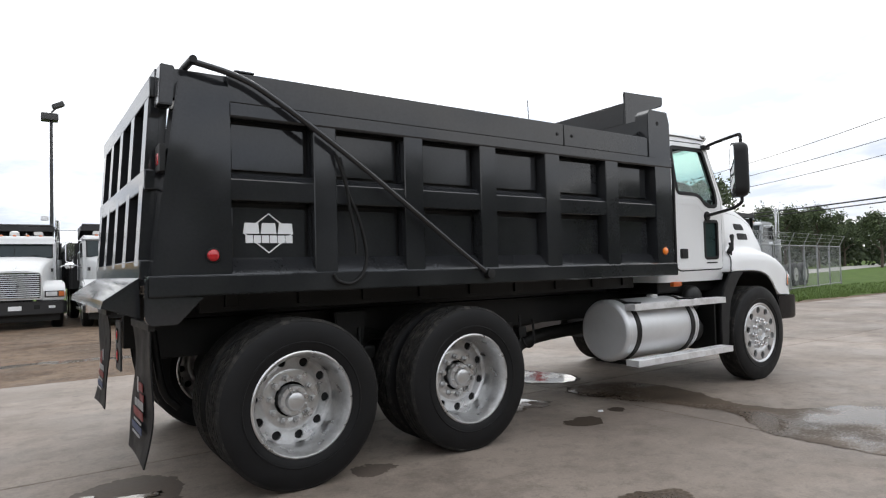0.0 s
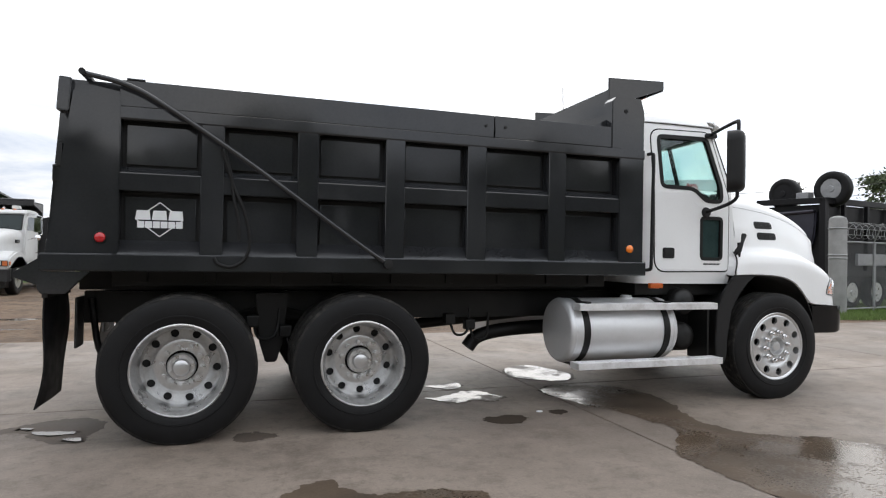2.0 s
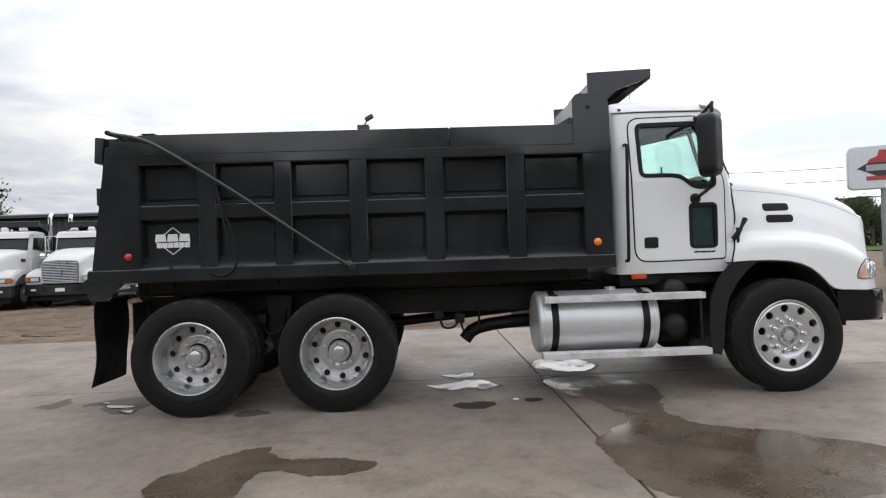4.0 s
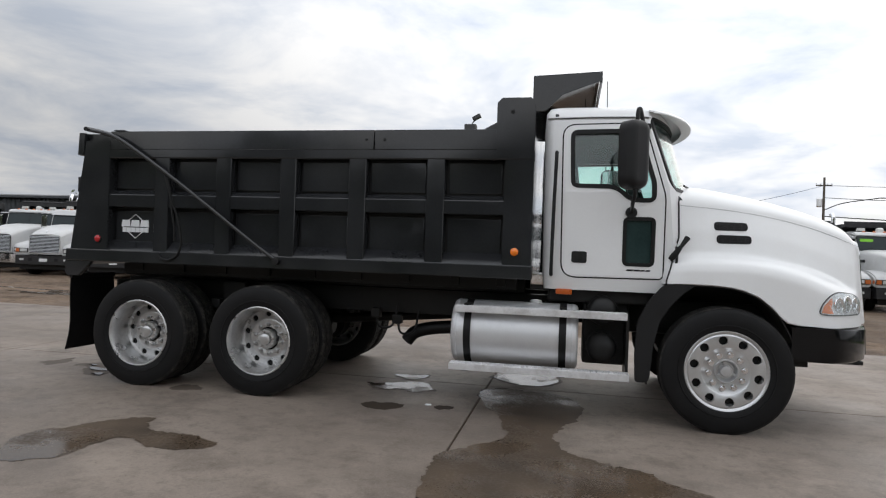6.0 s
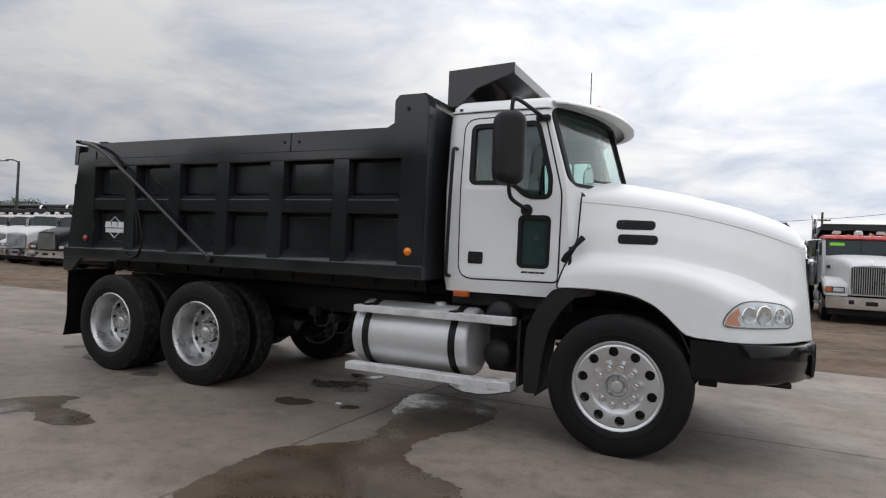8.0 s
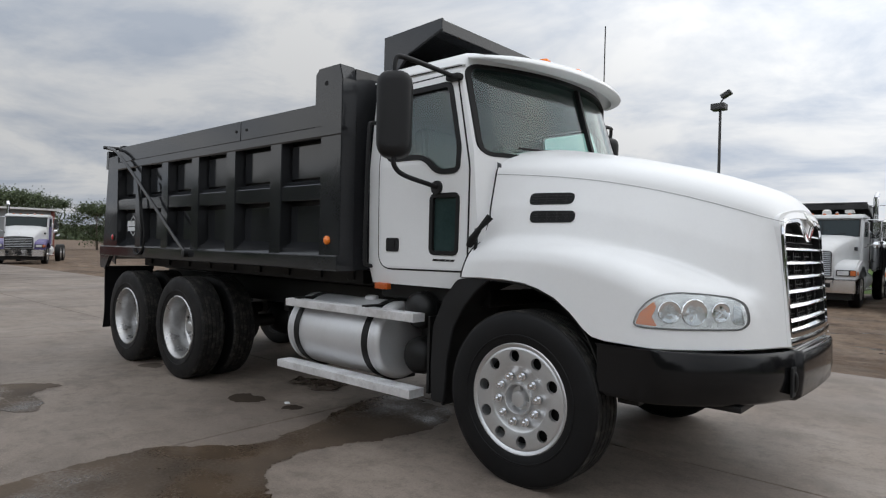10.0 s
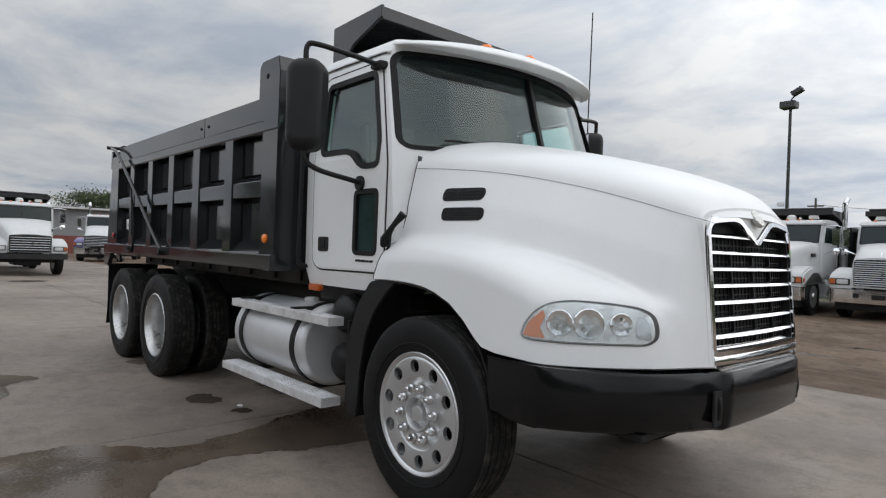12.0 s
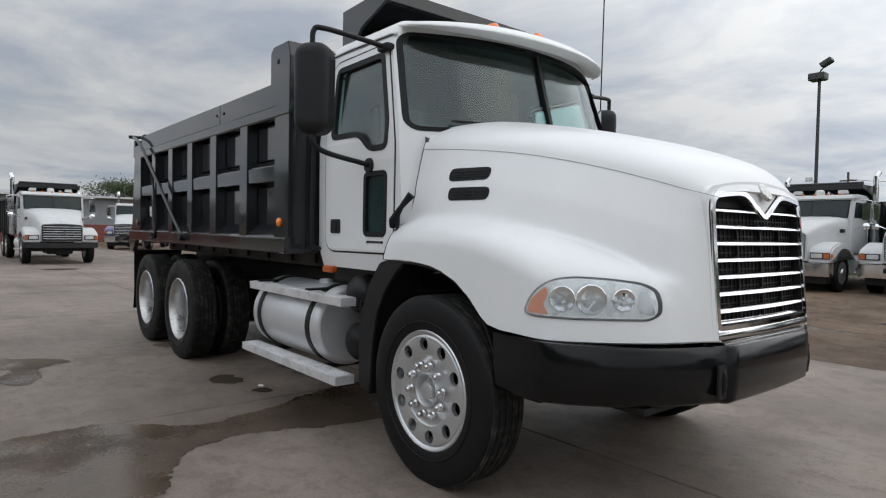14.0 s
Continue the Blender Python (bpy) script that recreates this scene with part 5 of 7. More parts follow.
    tpart("fender_extension", thick(grid([[(p.x, s * 1.21, p.y), (p.x, s * 0.72, p.y)] for p in inner]), 0.012), PLASTIC, hood)
tpart("firewall", box(6.90, 6.98, -0.90, 0.90, 1.2, 1.9, 0.01), CHASSIS)

# -- grille --
GX = 8.70


def gx(y):
    return GX + 0.024 * (1 - (y / 0.52) ** 2) - 0.024


frame_in = [(-0.505, 1.012), (-0.502, 1.628), (-0.27, 1.650), (-0.20, 1.642), (-0.022, 1.536), (0.022, 1.536), (0.20, 1.642), (0.27, 1.650), (0.502, 1.628), (0.505, 1.012)]


def curved(bm, d=0.0):
    for k in range(-10, 11):
        bmesh.ops.bisect_plane(bm, geom=bm.verts[:] + bm.edges[:] + bm.faces[:], plane_co=(0, k * 0.05, 0), plane_no=(0, 1, 0))
    for v in bm.verts:
        v.co.x += gx(v.co.y) + d + 0.012 - 0.06 * (v.co.z - 0.93) / 0.68
    return bm


shell_out = [(-0.552, 0.945), (-0.548, 1.678), (-0.30, 1.718), (0.0, 1.734), (0.30, 1.718), (0.548, 1.678), (0.552, 0.945)]
opening = rounded(frame_in, [0.02, 0.06, 0.10, 0.05, 0.02, 0.02, 0.05, 0.10, 0.06, 0.02], 6)
own = boolean(prism(rounded(shell_out, [0.02, 0.07, 0.2, 0.2, 0.2, 0.07, 0.02]), "x", -0.07, 0.004), [prism(opening, "x", -0.3, 0.3)])
tpart("grille_shell", curved(own), WHITE, hood)
# chrome band of even width, down into the V
fr = boolean(prism(scaled(opening, 0.030), "x", -0.03, 0.016, None, 0.004), [prism(opening, "x", -0.3, 0.3)])
grille = tpart("grille", curved(fr), CHROME, hood, "chrome grille surround with horizontal bars")
tpart("grille_edge", curved(boolean(prism(scaled(opening, 0.035), "x", -0.02, 0.0065), [prism(scaled(opening, 0.027), "x", -0.3, 0.3)])), SEAL, hood)
# near-black ring and sheet paint the shade inside the grille opening
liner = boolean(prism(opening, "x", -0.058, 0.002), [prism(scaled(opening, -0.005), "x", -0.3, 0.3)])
tpart("grille_shade_liner", curved(liner), DARKHOLE, hood)
tpart("grille_shade_backing", curved(prism(scaled(opening, 0.010), "x", -0.060, -0.045)), DARKHOLE, hood)
bm = bmesh.new()
for k in range(24):
    yy = -0.46 + k * 0.04
    own = prism([(yy - 0.003, 0.96), (yy + 0.003, 0.96), (yy + 0.003, 1.56), (yy - 0.003, 1.56)], "x", -0.045, -0.038)
    join(bm, own)
for k in range(14):
    zz = 0.98 + k * 0.042
    join(bm, prism([(-0.47, zz - 0.003), (0.47, zz - 0.003), (0.47, zz + 0.003), (-0.47, zz + 0.003)], "x", -0.044, -0.037))
tpart("grille_mesh", curved(bm), PLASTIC, hood)
for k in range(7):
    zz = 1.084 + k * 0.0818
    half = 0.501
    segs = [(-half, half)] if k < 6 else [(-half, -0.085), (0.085, half)]
    for a, b in segs:
        own = grid([[(0.010, y_, zz - 0.012), (0.008, y_, zz - 0.004), (-0.010, y_, zz + 0.011), (-0.026, y_, zz + 0.012), (-0.026, y_, zz - 0.012)] for y_ in (a, b)], None, True)
        tpart("grille_bar", curved(own), CHROME, hood)
tpart("grille_sill", curved(grid([[(0.016, y_, 0.948), (0.018, y_, 0.985), (0.012, y_, 0.996), (-0.020, y_, 1.032), (-0.034, y_, 1.032), (-0.034, y_, 0.948)] for y_ in (-0.53, 0.53)], None, True)), CHROME, hood)
for yy in (-0.25, 0.0, 0.25):
    own = prism([(yy - 0.006, 0.98), (yy + 0.006, 0.98), (yy + 0.006, 1.47), (yy - 0.006, 1.47)], "x", -0.036, -0.02)
    tpart("grille_post", curved(own), PLASTIC, hood)
tpart("emblem", moved(lathe([(0.052, 0.0), (0.052, 0.012), (0.047, 0.018), (0.040, 0.019), (0.020, 0.023), (0.0, 0.024)], 28, "x"), Matrix.Translation((gx(0) - 0.046, -0.006, 1.674)) @ Matrix.Rotation(radians(-32), 4, "Y") @ Matrix.Scale(1.05, 4)), mat("pearl_badge", (0.50, 0.50, 0.48), 0.28, metal=0.5, var=0.15, scale=30), hood, "round pale metal badge")

# -- bumper --
plan = [(7.875, -1.215), (8.02, -1.232), (8.14, -1.24), (8.25, -1.222), (8.40, -1.10), (8.55, -0.90), (8.64, -0.70), (8.69, -0.53), (8.712, -0.47)]
plan = [(p.x, p.y) for p in spline([(a, b, 0) for a, b in plan], 5)]
half = plan + [(8.738 + 0.014 * (1 - (y / 0.45) ** 2), y) for y in [-0.45 + 0.05 * k for k in range(10)]]
path = half + [(x, -y) for x, y in reversed(half[:-1])]


def bumper_row(x, y):
    a = min(1.0, max(0.0, (abs(y) - 0.45) / 0.8))
    zt, zb = 0.914 + 0.022 * a ** 2, 0.632 + 0.022 * a
    return [(x - 0.10 + 0.09 * a ** 4, y * 0.95, zt), (x - 0.012, y, zt + 0.002), (x, y, zt - 0.012), (x + 0.004, y, (zt + zb) / 2), (x - 0.006, y, zb + 0.02), (x - 0.03, y * 0.99, zb), (x - 0.12, y * 0.95, zb)]


tpart("bumper", thick(grid([bumper_row(x, y) for x, y in path]), 0.012), mat("bumper_black", (0.006, 0.006, 0.0065), 0.14, var=0.2, rvar=0.05, spec=0.28), None, "glossy black wrap-round bumper", 50)
for s in (-1, 1):
    # near-black box paints the shade of the hook's recess
    tpart("painted_hook_pocket", box(8.70, 8.716, s * 0.50 - 0.045, s * 0.50 + 0.045, 0.66, 0.83, 0.01), DARKHOLE)
    tpart("tow_hook", tube([(8.695, s * 0.50, 0.80), (8.717, s * 0.50, 0.79), (8.723, s * 0.50, 0.745), (8.717, s * 0.50, 0.70), (8.695, s * 0.50, 0.695)], 0.011, 8, None, 5), CHASSIS)
    tpart("bumper_bracket", box(8.1, 8.66, s * 0.43 - 0.03, s * 0.43 + 0.03, 0.66, 0.86, 0.01), CHASSIS)
tpart("bumper_step", box(8.58, 8.70, -0.46, 0.46, 0.914, 0.934, 0.006), CHROME)
tpart("under_pan", box(8.12, 8.55, -0.9, 0.9, 0.608, 0.645, 0.01), CHASSIS)
tpart("tow_eye", box(7.93, 8.06, -1.06, -0.98, 0.585, 0.67, 0.01), CHASSIS)
for s in (-1, 1):
    # closing plate at the bumper's rear end
    tpart("bumper_end", prism(rounded([(7.885, 0.93), (8.05, 0.93), (8.05, 0.66), (7.90, 0.66)], 0.01), "y", *sorted((s * 0.70, s * 1.214))), CHASSIS)


# ---- ground ----


def concrete(name, pale, dark, stain, grit, rough, relief=0.005, spec=0.5):
    """Worn cast concrete: broad tone, stains, tyre-dark streaks along x, pits and grit."""
    m = bpy.data.materials.new(name)
    m.use_nodes = True
    N, L = m.node_tree.nodes, m.node_tree.links
    b = N["Principled BSDF"]
    geo = N.new("ShaderNodeNewGeometry")

    def tex(scale, detail, rough_=0.6, stretch=None):
        n = N.new("ShaderNodeTexNoise")
        n.inputs["Scale"].default_value, n.inputs["Detail"].default_value, n.inputs["Roughness"].default_value = scale, detail, rough_
        if stretch:
            mp = N.new("ShaderNodeMapping")
            mp.inputs["Scale"].default_value = stretch
            L.new(geo.outputs["Position"], mp.inputs["Vector"])
            L.new(mp.outputs[0], n.inputs["Vector"])
        else:
            L.new(geo.outputs["Position"], n.inputs["Vector"])
        return n.outputs["Fac"]

    def ramp(src, lo, hi, top=1.0):
        r = N.new("ShaderNodeMapRange")
        r.inputs["From Min"].default_value, r.inputs["From Max"].default_value = lo, hi
        r.inputs["To Min"].default_value, r.inputs["To Max"].default_value = 0.0, top
        L.new(src, r.inputs["Value"])
        return r.outputs[0]

    def mixc(fac, a_, b_):
        x = N.new("ShaderNodeMix")
        x.data_type = "RGBA"
        L.new(fac, x.inputs[0])
        for sock, v in ((6, a_), (7, b_)):
            if isinstance(v, tuple):
                x.inputs[sock].default_value = (*v, 1)
            else:
                L.new(v, x.inputs[sock])
        return x.outputs[2]

    col = mixc(ramp(tex(0.42, 7, 0.60), 0.40, 0.62), pale, dark)
    col = mixc(ramp(tex(1.3, 9, 0.72), 0.50, 0.68, 0.85), col, stain)
    col = mixc(ramp(tex(0.9, 6, 0.6, (0.30, 1.2, 1)), 0.53, 0.72, 0.50), col, stain)
    col = mixc(ramp(tex(0.75, 8, 0.66), 0.56, 0.66, 0.55), col, tuple(min(1, v * 1.35) for v in pale))
    col = mixc(ramp(tex(5.5, 9, 0.80), 0.50, 0.64, 0.60), col, stain)
    col = mixc(ramp(tex(14, 8, 0.8), 0.56, 0.70, 0.40), col, tuple(min(1, v * 1.45) for v in pale))
    fine = tex(38, 8, 0.8)
    col = mixc(ramp(fine, 0.52, 0.64, 0.40), col, grit)
    col = mixc(ramp(tex(75, 4, 0.7), 0.54, 0.64, 0.28), col, tuple(min(1, v * 1.5) for v in pale))
    vor = N.new("ShaderNodeTexVoronoi")
    vor.inputs["Scale"].default_value = 1.3
    L.new(geo.outputs["Position"], vor.inputs["Vector"])
    spot = N.new("ShaderNodeMapRange")
    spot.inputs["From Min"].default_value, spot.inputs["From Max"].default_value = 0.03, 0.07
    spot.inputs["To Min"].default_value, spot.inputs["To Max"].default_value = 0.55, 0.0
    L.new(vor.outputs["Distance"], spot.inputs["Value"])
    col = mixc(spot.outputs[0], col, grit)
    oi = N.new("ShaderNodeObjectInfo")
    mi = N.new("ShaderNodeMapRange")
    mi.inputs["To Min"].default_value, mi.inputs["To Max"].default_value = 0.93, 1.07
    L.new(oi.outputs["Random"], mi.inputs["Value"])
    sc = N.new("ShaderNodeVectorMath")
    sc.operation = "SCALE"
    L.new(col, sc.inputs[0])
    L.new(mi.outputs[0], sc.inputs["Scale"])
    L.new(sc.outputs[0], b.inputs["Base Color"])
    rr = N.new("ShaderNodeMapRange")
    rr.inputs["From Min"].default_value, rr.inputs["From Max"].default_value = 0.3, 0.7
    rr.inputs["To Min"].default_value, rr.inputs["To Max"].default_value = rough + 0.18, rough - 0.15
    L.new(tex(0.8, 7, 0.6), rr.inputs["Value"])
    L.new(rr.outputs[0], b.inputs["Roughness"])
    bp = N.new("ShaderNodeBump")
    bp.inputs["Strength"].default_value, bp.inputs["Distance"].default_value = 0.30 if relief < 0.01 else 0.9, relief
    L.new(fine if relief < 0.01 else tex(5.0, 8, 0.7, (0.45, 1.2, 1)), bp.inputs["Height"])
    b.inputs["Specular IOR Level"].default_value = spec
    L.new(bp.outputs[0], b.inputs["Normal"])
    return m


CONCRETE = concrete("concrete", (0.226, 0.186, 0.154), (0.156, 0.127, 0.105), (0.096, 0.076, 0.060), (0.066, 0.054, 0.044), 0.66)
DIRT = concrete("churned_dirt", (0.185, 0.130, 0.090), (0.108, 0.075, 0.052), (0.050, 0.035, 0.024), (0.028, 0.019, 0.013), 0.78, 0.09, 0.25)
GRASS = mat("grass_ground", (0.060, 0.100, 0.022), 0.95, var=0.45, scale=1.2, fine=25, bump=0.6, spec=0.08, dirt=(0.12, 0.115, 0.055), dirt_amount=0.4, dirt_scale=0.6)
ROADM = mat("road_surface", (0.27, 0.26, 0.245), 0.8, var=0.15, scale=0.5, bump=0.1)
gxs = [-1500, -300, -60] + [-40 + 0.4 * k for k in range(41)] + [-23.6 + 0.2 * k for k in range(190)] + [16, 30, 60, 300, 1500]
gys = [-1500, -300, -40, 9.0] + [9.85 + 0.11 * k for k in range(105)] + [23, 30, 60, 300, 1500]


def rut(x, y):
    """Churned dirt between the lot and the parked row."""
    if not (9.9 < y < 21.5 and -40 < x < 14):
        return -0.02
    f = min(1.0, (y - 9.9) / 0.6) * min(1.0, (21.5 - y) / 1.0) * min(1.0, (14 - x) / 0.8)
    n = 0.5 * noise.noise((x * 0.35, y * 2.4, 0.3)) + 0.35 * noise.noise((x * 1.3, y * 3.6, 1.7)) + 0.2 * noise.noise((x * 4, y * 6, 4.1))
    return -0.02 + f * 0.12 * n


ground = tagged(link("ground", grid([[(x, y, rut(x, y)) for x in gxs] for y in gys]), DIRT), "brown wet dirt lot reaching to the horizon", "ground", kind="structure")
rows = []
for i in range(60):
    x = 13.2 + i * 6
    k = max(0.0, 1 - i / 8)
    x += 1.2 * k
    rows.append([(x, 10.35 + 0.25 * math.sin(i * 1.7) + 0.02 * i, -0.010), (x + 2.2 * k, 13.0 + 0.235 * (x - 18.4) * 0.8, -0.008), (x + 32 * k, 30 + 0.2 * x, -0.010), (x + 150 * k, 420, -0.010)])
tagged(link("grass_verge", grid(rows), GRASS), "patchy green grass verge beside the concrete lot", "grass", kind="structure")
tagged(link("road", grid([[(x, 16.5 + 0.235 * (x - 18.4) + 2.4 + o, 0.002) for o in (0.0, 6.5)] for x in (36, 60, 120, 300)]), ROADM), "pale grey road beyond the fence", "road", kind="structure")

tagged(link("far_lawn", grid([[(x, y, -0.006) for x in (-32, -20, -4, 3, 8)] for y in (29.4, 60, 104)]), GRASS), "green lawn behind the parked row", "grass", kind="structure")

# ---- parked trucks behind ----
BG_RED = mat("red_paint", (0.45, 0.03, 0.025), 0.3, var=0.1, coat=0.4)
BG_BLUE = mat("blue_paint", (0.03, 0.075, 0.26), 0.3, var=0.1, coat=0.4)
BG_WHITE = mat("dusty_white_paint", (0.56, 0.565, 0.565), 0.42, var=0.08, scale=1.5, rvar=0.06, dirt=(0.34, 0.32, 0.29), dirt_amount=0.35, dirt_scale=1.6)
BG_BLACK = mat("parked_black", (0.014, 0.014, 0.015), 0.4, var=0.2)
BG_PURPLE = mat("purple_paint", (0.10, 0.08, 0.22), 0.35, var=0.1, coat=0.4)
BG_GLASS = mat("dark_windscreen", (0.010, 0.018, 0.018), 0.07, var=0.1, spec=0.38)
OLDLENS = mat("old_lens", (0.55, 0.56, 0.56), 0.15, var=0.2)
OLDAMBER = mat("faded_amber", (0.50, 0.13, 0.03), 0.35, var=0.1)
GREYBAR = mat("grille_metal", (0.42, 0.43, 0.44), 0.35, metal=0.7, var=0.15)
ROOFLAMP = mat("roof_lamp_white", (0.60, 0.60, 0.58), 0.3, var=0.1)
GREEN = mat("green_sticker", (0.25, 0.65, 0.05), 0.5, var=0.05)


def simple_wheel(r=0.52, w=0.14):
    bm = lathe([(0.30, w - 0.02), (0.36, w), (0.46, w), (r - 0.02, w - 0.015), (r, w - 0.04), (r, -w + 0.04), (r - 0.02, -w + 0.015), (0.46, -w), (0.36, -w), (0.30, -w + 0.02)], 36, "x", None, True)
    rim = lathe([(0.31, -w + 0.01), (0.30, -w + 0.03), (0.27, -w + 0.06), (0.2, -w + 0.04), (0.12, -w + 0.03), (0.09, -w - 0.02), (0.0, -w - 0.025)], 28, "x")
    join(rim, lathe([(0.31, w - 0.01), (0.30, w - 0.03), (0.27, w - 0.06), (0.2, w - 0.04), (0.12, w - 0.03), (0.09, w + 0.02), (0.0, w + 0.025)], 28, "x"))
    return bm, rim


def parked_truck(label, paint, roof, bumper_m, grille="bars", bed_m=None, stacks=1, sticker=False, visor=False, beacons=True, lower=None, high=False):
    """A conventional truck, nose towards -y, its front at the origin."""
    t = tagged(new("parked_truck"), label, "truck", "parked trucks")
    P = lambda n, bm, m, par=None, lb="", sm=40: link(n, bm, m, par or t, lb, sm)
    lower = lower or paint
    # bumper with dark patches painted as tow pockets, and a number-plate bar
    bp = prism(rounded([(-1.22, 0.20), (-1.14, 0.03), (-0.6, -0.05), (0.6, -0.05), (1.14, 0.03), (1.22, 0.20), (1.15, 0.27), (-1.15, 0.27)], 0.05), "z", 0.60 if high else 0.44, 0.79, None, 0.015)
    bpo = P("bumper", bp, bumper_m, None, "", 50)
    for s in () if high else (-1, 1):
        P("painted_tow_pocket", prism(rounded([(s * 0.50 - 0.07, 0.58), (s * 0.50 + 0.07, 0.58), (s * 0.50 + 0.07, 0.70), (s * 0.50 - 0.07, 0.70)], 0.02), "y", -0.058, -0.02), DARKHOLE, bpo)
        if bumper_m is not CHROME:
            P("fog_lamp", prism(rounded([(s * 0.85 - 0.08, 0.60), (s * 0.85 + 0.08, 0.60), (s * 0.85 + 0.08, 0.67), (s * 0.85 - 0.08, 0.67)], 0.02), "y", -0.035, 0.03), OLDLENS, bpo)
    if not high:
        P("plate_bar", box(-0.15, 0.15, -0.062, -0.045, 0.56, 0.68, 0.004), DARKHOLE if bumper_m is CHROME else DECAL, bpo)
        # dark panel added for the shade below the bumper
        P("dark_under_panel", box(-1.05, 1.05, 0.20, 0.6, 0.24, 0.46, 0.02), CHASSIS)
    # hood: rounded crown that widens to the cab
    gw = {"bars": 0.56, "tall": 0.50, "wide": 0.60}[grille]
    gz0, gz1 = {"bars": (0.90, 1.56), "tall": (0.88, 1.66), "wide": (0.90, 1.42)}[grille]
    top0 = gz1 + 0.10
    rows = []
    for k in range(13):
        f = k / 12
        y = 0.03 + 1.97 * f
        w = gw + 0.055 + (0.92 - gw) * f ** 1.2
        zt = top0 + (2.06 - top0) * (1 - (1 - f) ** 1.7)
        nose = max(0.0, 1 - f * 9)
        zt -= 0.05 * nose
        half = [(0.0, zt + 0.025), (w * 0.5, zt + 0.018), (w * 0.80, zt - 0.01), (w * 0.95, zt - 0.055), (w, zt - 0.13), (w + 0.01, zt - 0.30), (w + 0.01, 1.02), (w, 0.84)]
        rows.append([(-a, y, b) for a, b in reversed(half)] + [(a, y, b) for a, b in half[1:]])
    h = P("hood", thick(grid(rows), 0.02), paint, None, "", 60)
    P("hood_front", prism(rounded([(-gw - 0.05, 0.84), (gw + 0.05, 0.84), (gw + 0.05, top0 - 0.18), (gw - 0.02, top0 - 0.05), (-gw + 0.02, top0 - 0.05), (-gw - 0.05, top0 - 0.18)], 0.06), "y", 0.02, 0.06, None, 0.01), paint, h)
    rim = 0.045 if grille == "wide" else 0.025
    P("grille_frame", prism(rounded([(-gw - rim, gz0 - rim), (gw + rim, gz0 - rim), (gw + rim, gz1 + rim - 0.015), (0, gz1 + rim + 0.01), (-gw - rim, gz1 + rim - 0.015)], [0.05, 0.05, 0.07, 0.3, 0.07]), "y", 0.0, 0.05, None, 0.008), BG_BLACK if grille == "wide" else CHROME, h)
    # near-black sheet paints the shade behind the bars
    P("grille_shade_backing", box(-gw, gw, -0.006, 0.02, gz0, gz1 - 0.01), DARKHOLE, h)
    if grille == "tall":
        for k in range(18):
            x = -gw + (k + 0.5) * 2 * gw / 18
            P("grille_bar", box(x - 0.010, x + 0.010, -0.020, 0.0, gz0, gz1 - 0.01), GREYBAR, h)
    else:
        n = 12 if grille == "bars" else 6
        for k in range(n):
            z = gz0 + (k + 0.5) * (gz1 - gz0) / n
            d = 0.012 if grille == "bars" else 0.013
            P("grille_bar", prism([(-0.024, z - d), (-0.018, z + d * 0.4), (-0.002, z + d), (-0.002, z - d)], "x", -gw, gw), GREYBAR, h)
    P("hood_ornament", prism(rounded([(0.10, top0 - 0.005), (0.20, top0 + 0.005), (0.16, top0 + 0.13), (0.11, top0 + 0.11)], 0.02), "x", -0.018, 0.018, None, 0.006), CHROME, h)
    for s in (-1, 1):
        prof = rounded([(0.10, 0.80), (0.09, 1.08), (0.22, 1.20), (0.72, 1.36), (1.30, 1.36), (1.75, 1.14), (1.93, 0.88), (1.66, 0.86), (1.54, 1.0), (1.32, 1.13), (0.86, 1.14), (0.58, 1.0), (0.47, 0.80)], [0.04, 0.08, 0.12, 0.3, 0.3, 0.15, 0.05, 0.03, 0.1, 0.12, 0.12, 0.1, 0.03])
        f = P("fender", prism(prof, "x", *sorted((s * (gw + 0.03), s * 1.18)), None, 0.045), lower, None, "", 60)
        x0 = max(0.66, gw + 0.12)
        P("headlamp", prism(rounded([(s * x0, 0.90), (s * 1.15, 0.90), (s * 1.14, 1.07), (s * x0, 1.07)], 0.02), "y", 0.060, 0.14, None, 0.008), BG_BLACK, f)
        P("lens", prism(rounded([(s * (x0 + 0.03), 0.925), (s * (x0 + 0.30), 0.925), (s * (x0 + 0.30), 1.045), (s * (x0 + 0.03), 1.045)], 0.02), "y", 0.052, 0.08, None, 0.006), OLDLENS, f)
        P("turn_lamp", prism(rounded([(s * (x0 + 0.33), 0.915), (s * 1.145, 0.915), (s * 1.135, 1.055), (s * (x0 + 0.33), 1.055)], 0.015), "y", 0.054, 0.13, None, 0.006), OLDAMBER, f)
        P("side_lamp", box(*sorted((s * 1.165, s * 1.186)), 0.13, 0.24, 0.93, 1.04, 0.006), OLDAMBER, f)
        P("hood_vent", box(*sorted((s * (gw + 0.25), s * 0.955)), 1.55, 1.80, 1.62, 1.72, 0.01), BG_BLACK, h)
        ty, rm = simple_wheel()
        moved(ty, Matrix.Translation((s * 1.02, 1.05, 0.52)))
        moved(rm, Matrix.Translation((s * 1.02, 1.05, 0.52)))
        w = P("wheel", rm, STEELWHEEL)
        P("tyre", ty, RUBBER, w)
    # cab: sloped screen, roof with rounded edges
    cabm = prism([(1.94, 0.98), (1.94, 2.02), (2.10, 2.58), (3.42, 2.58), (3.42, 0.98)], "x", -1.04, 1.04, None, 0.06)
    c = P("cab", cabm, paint, None, "", 50)
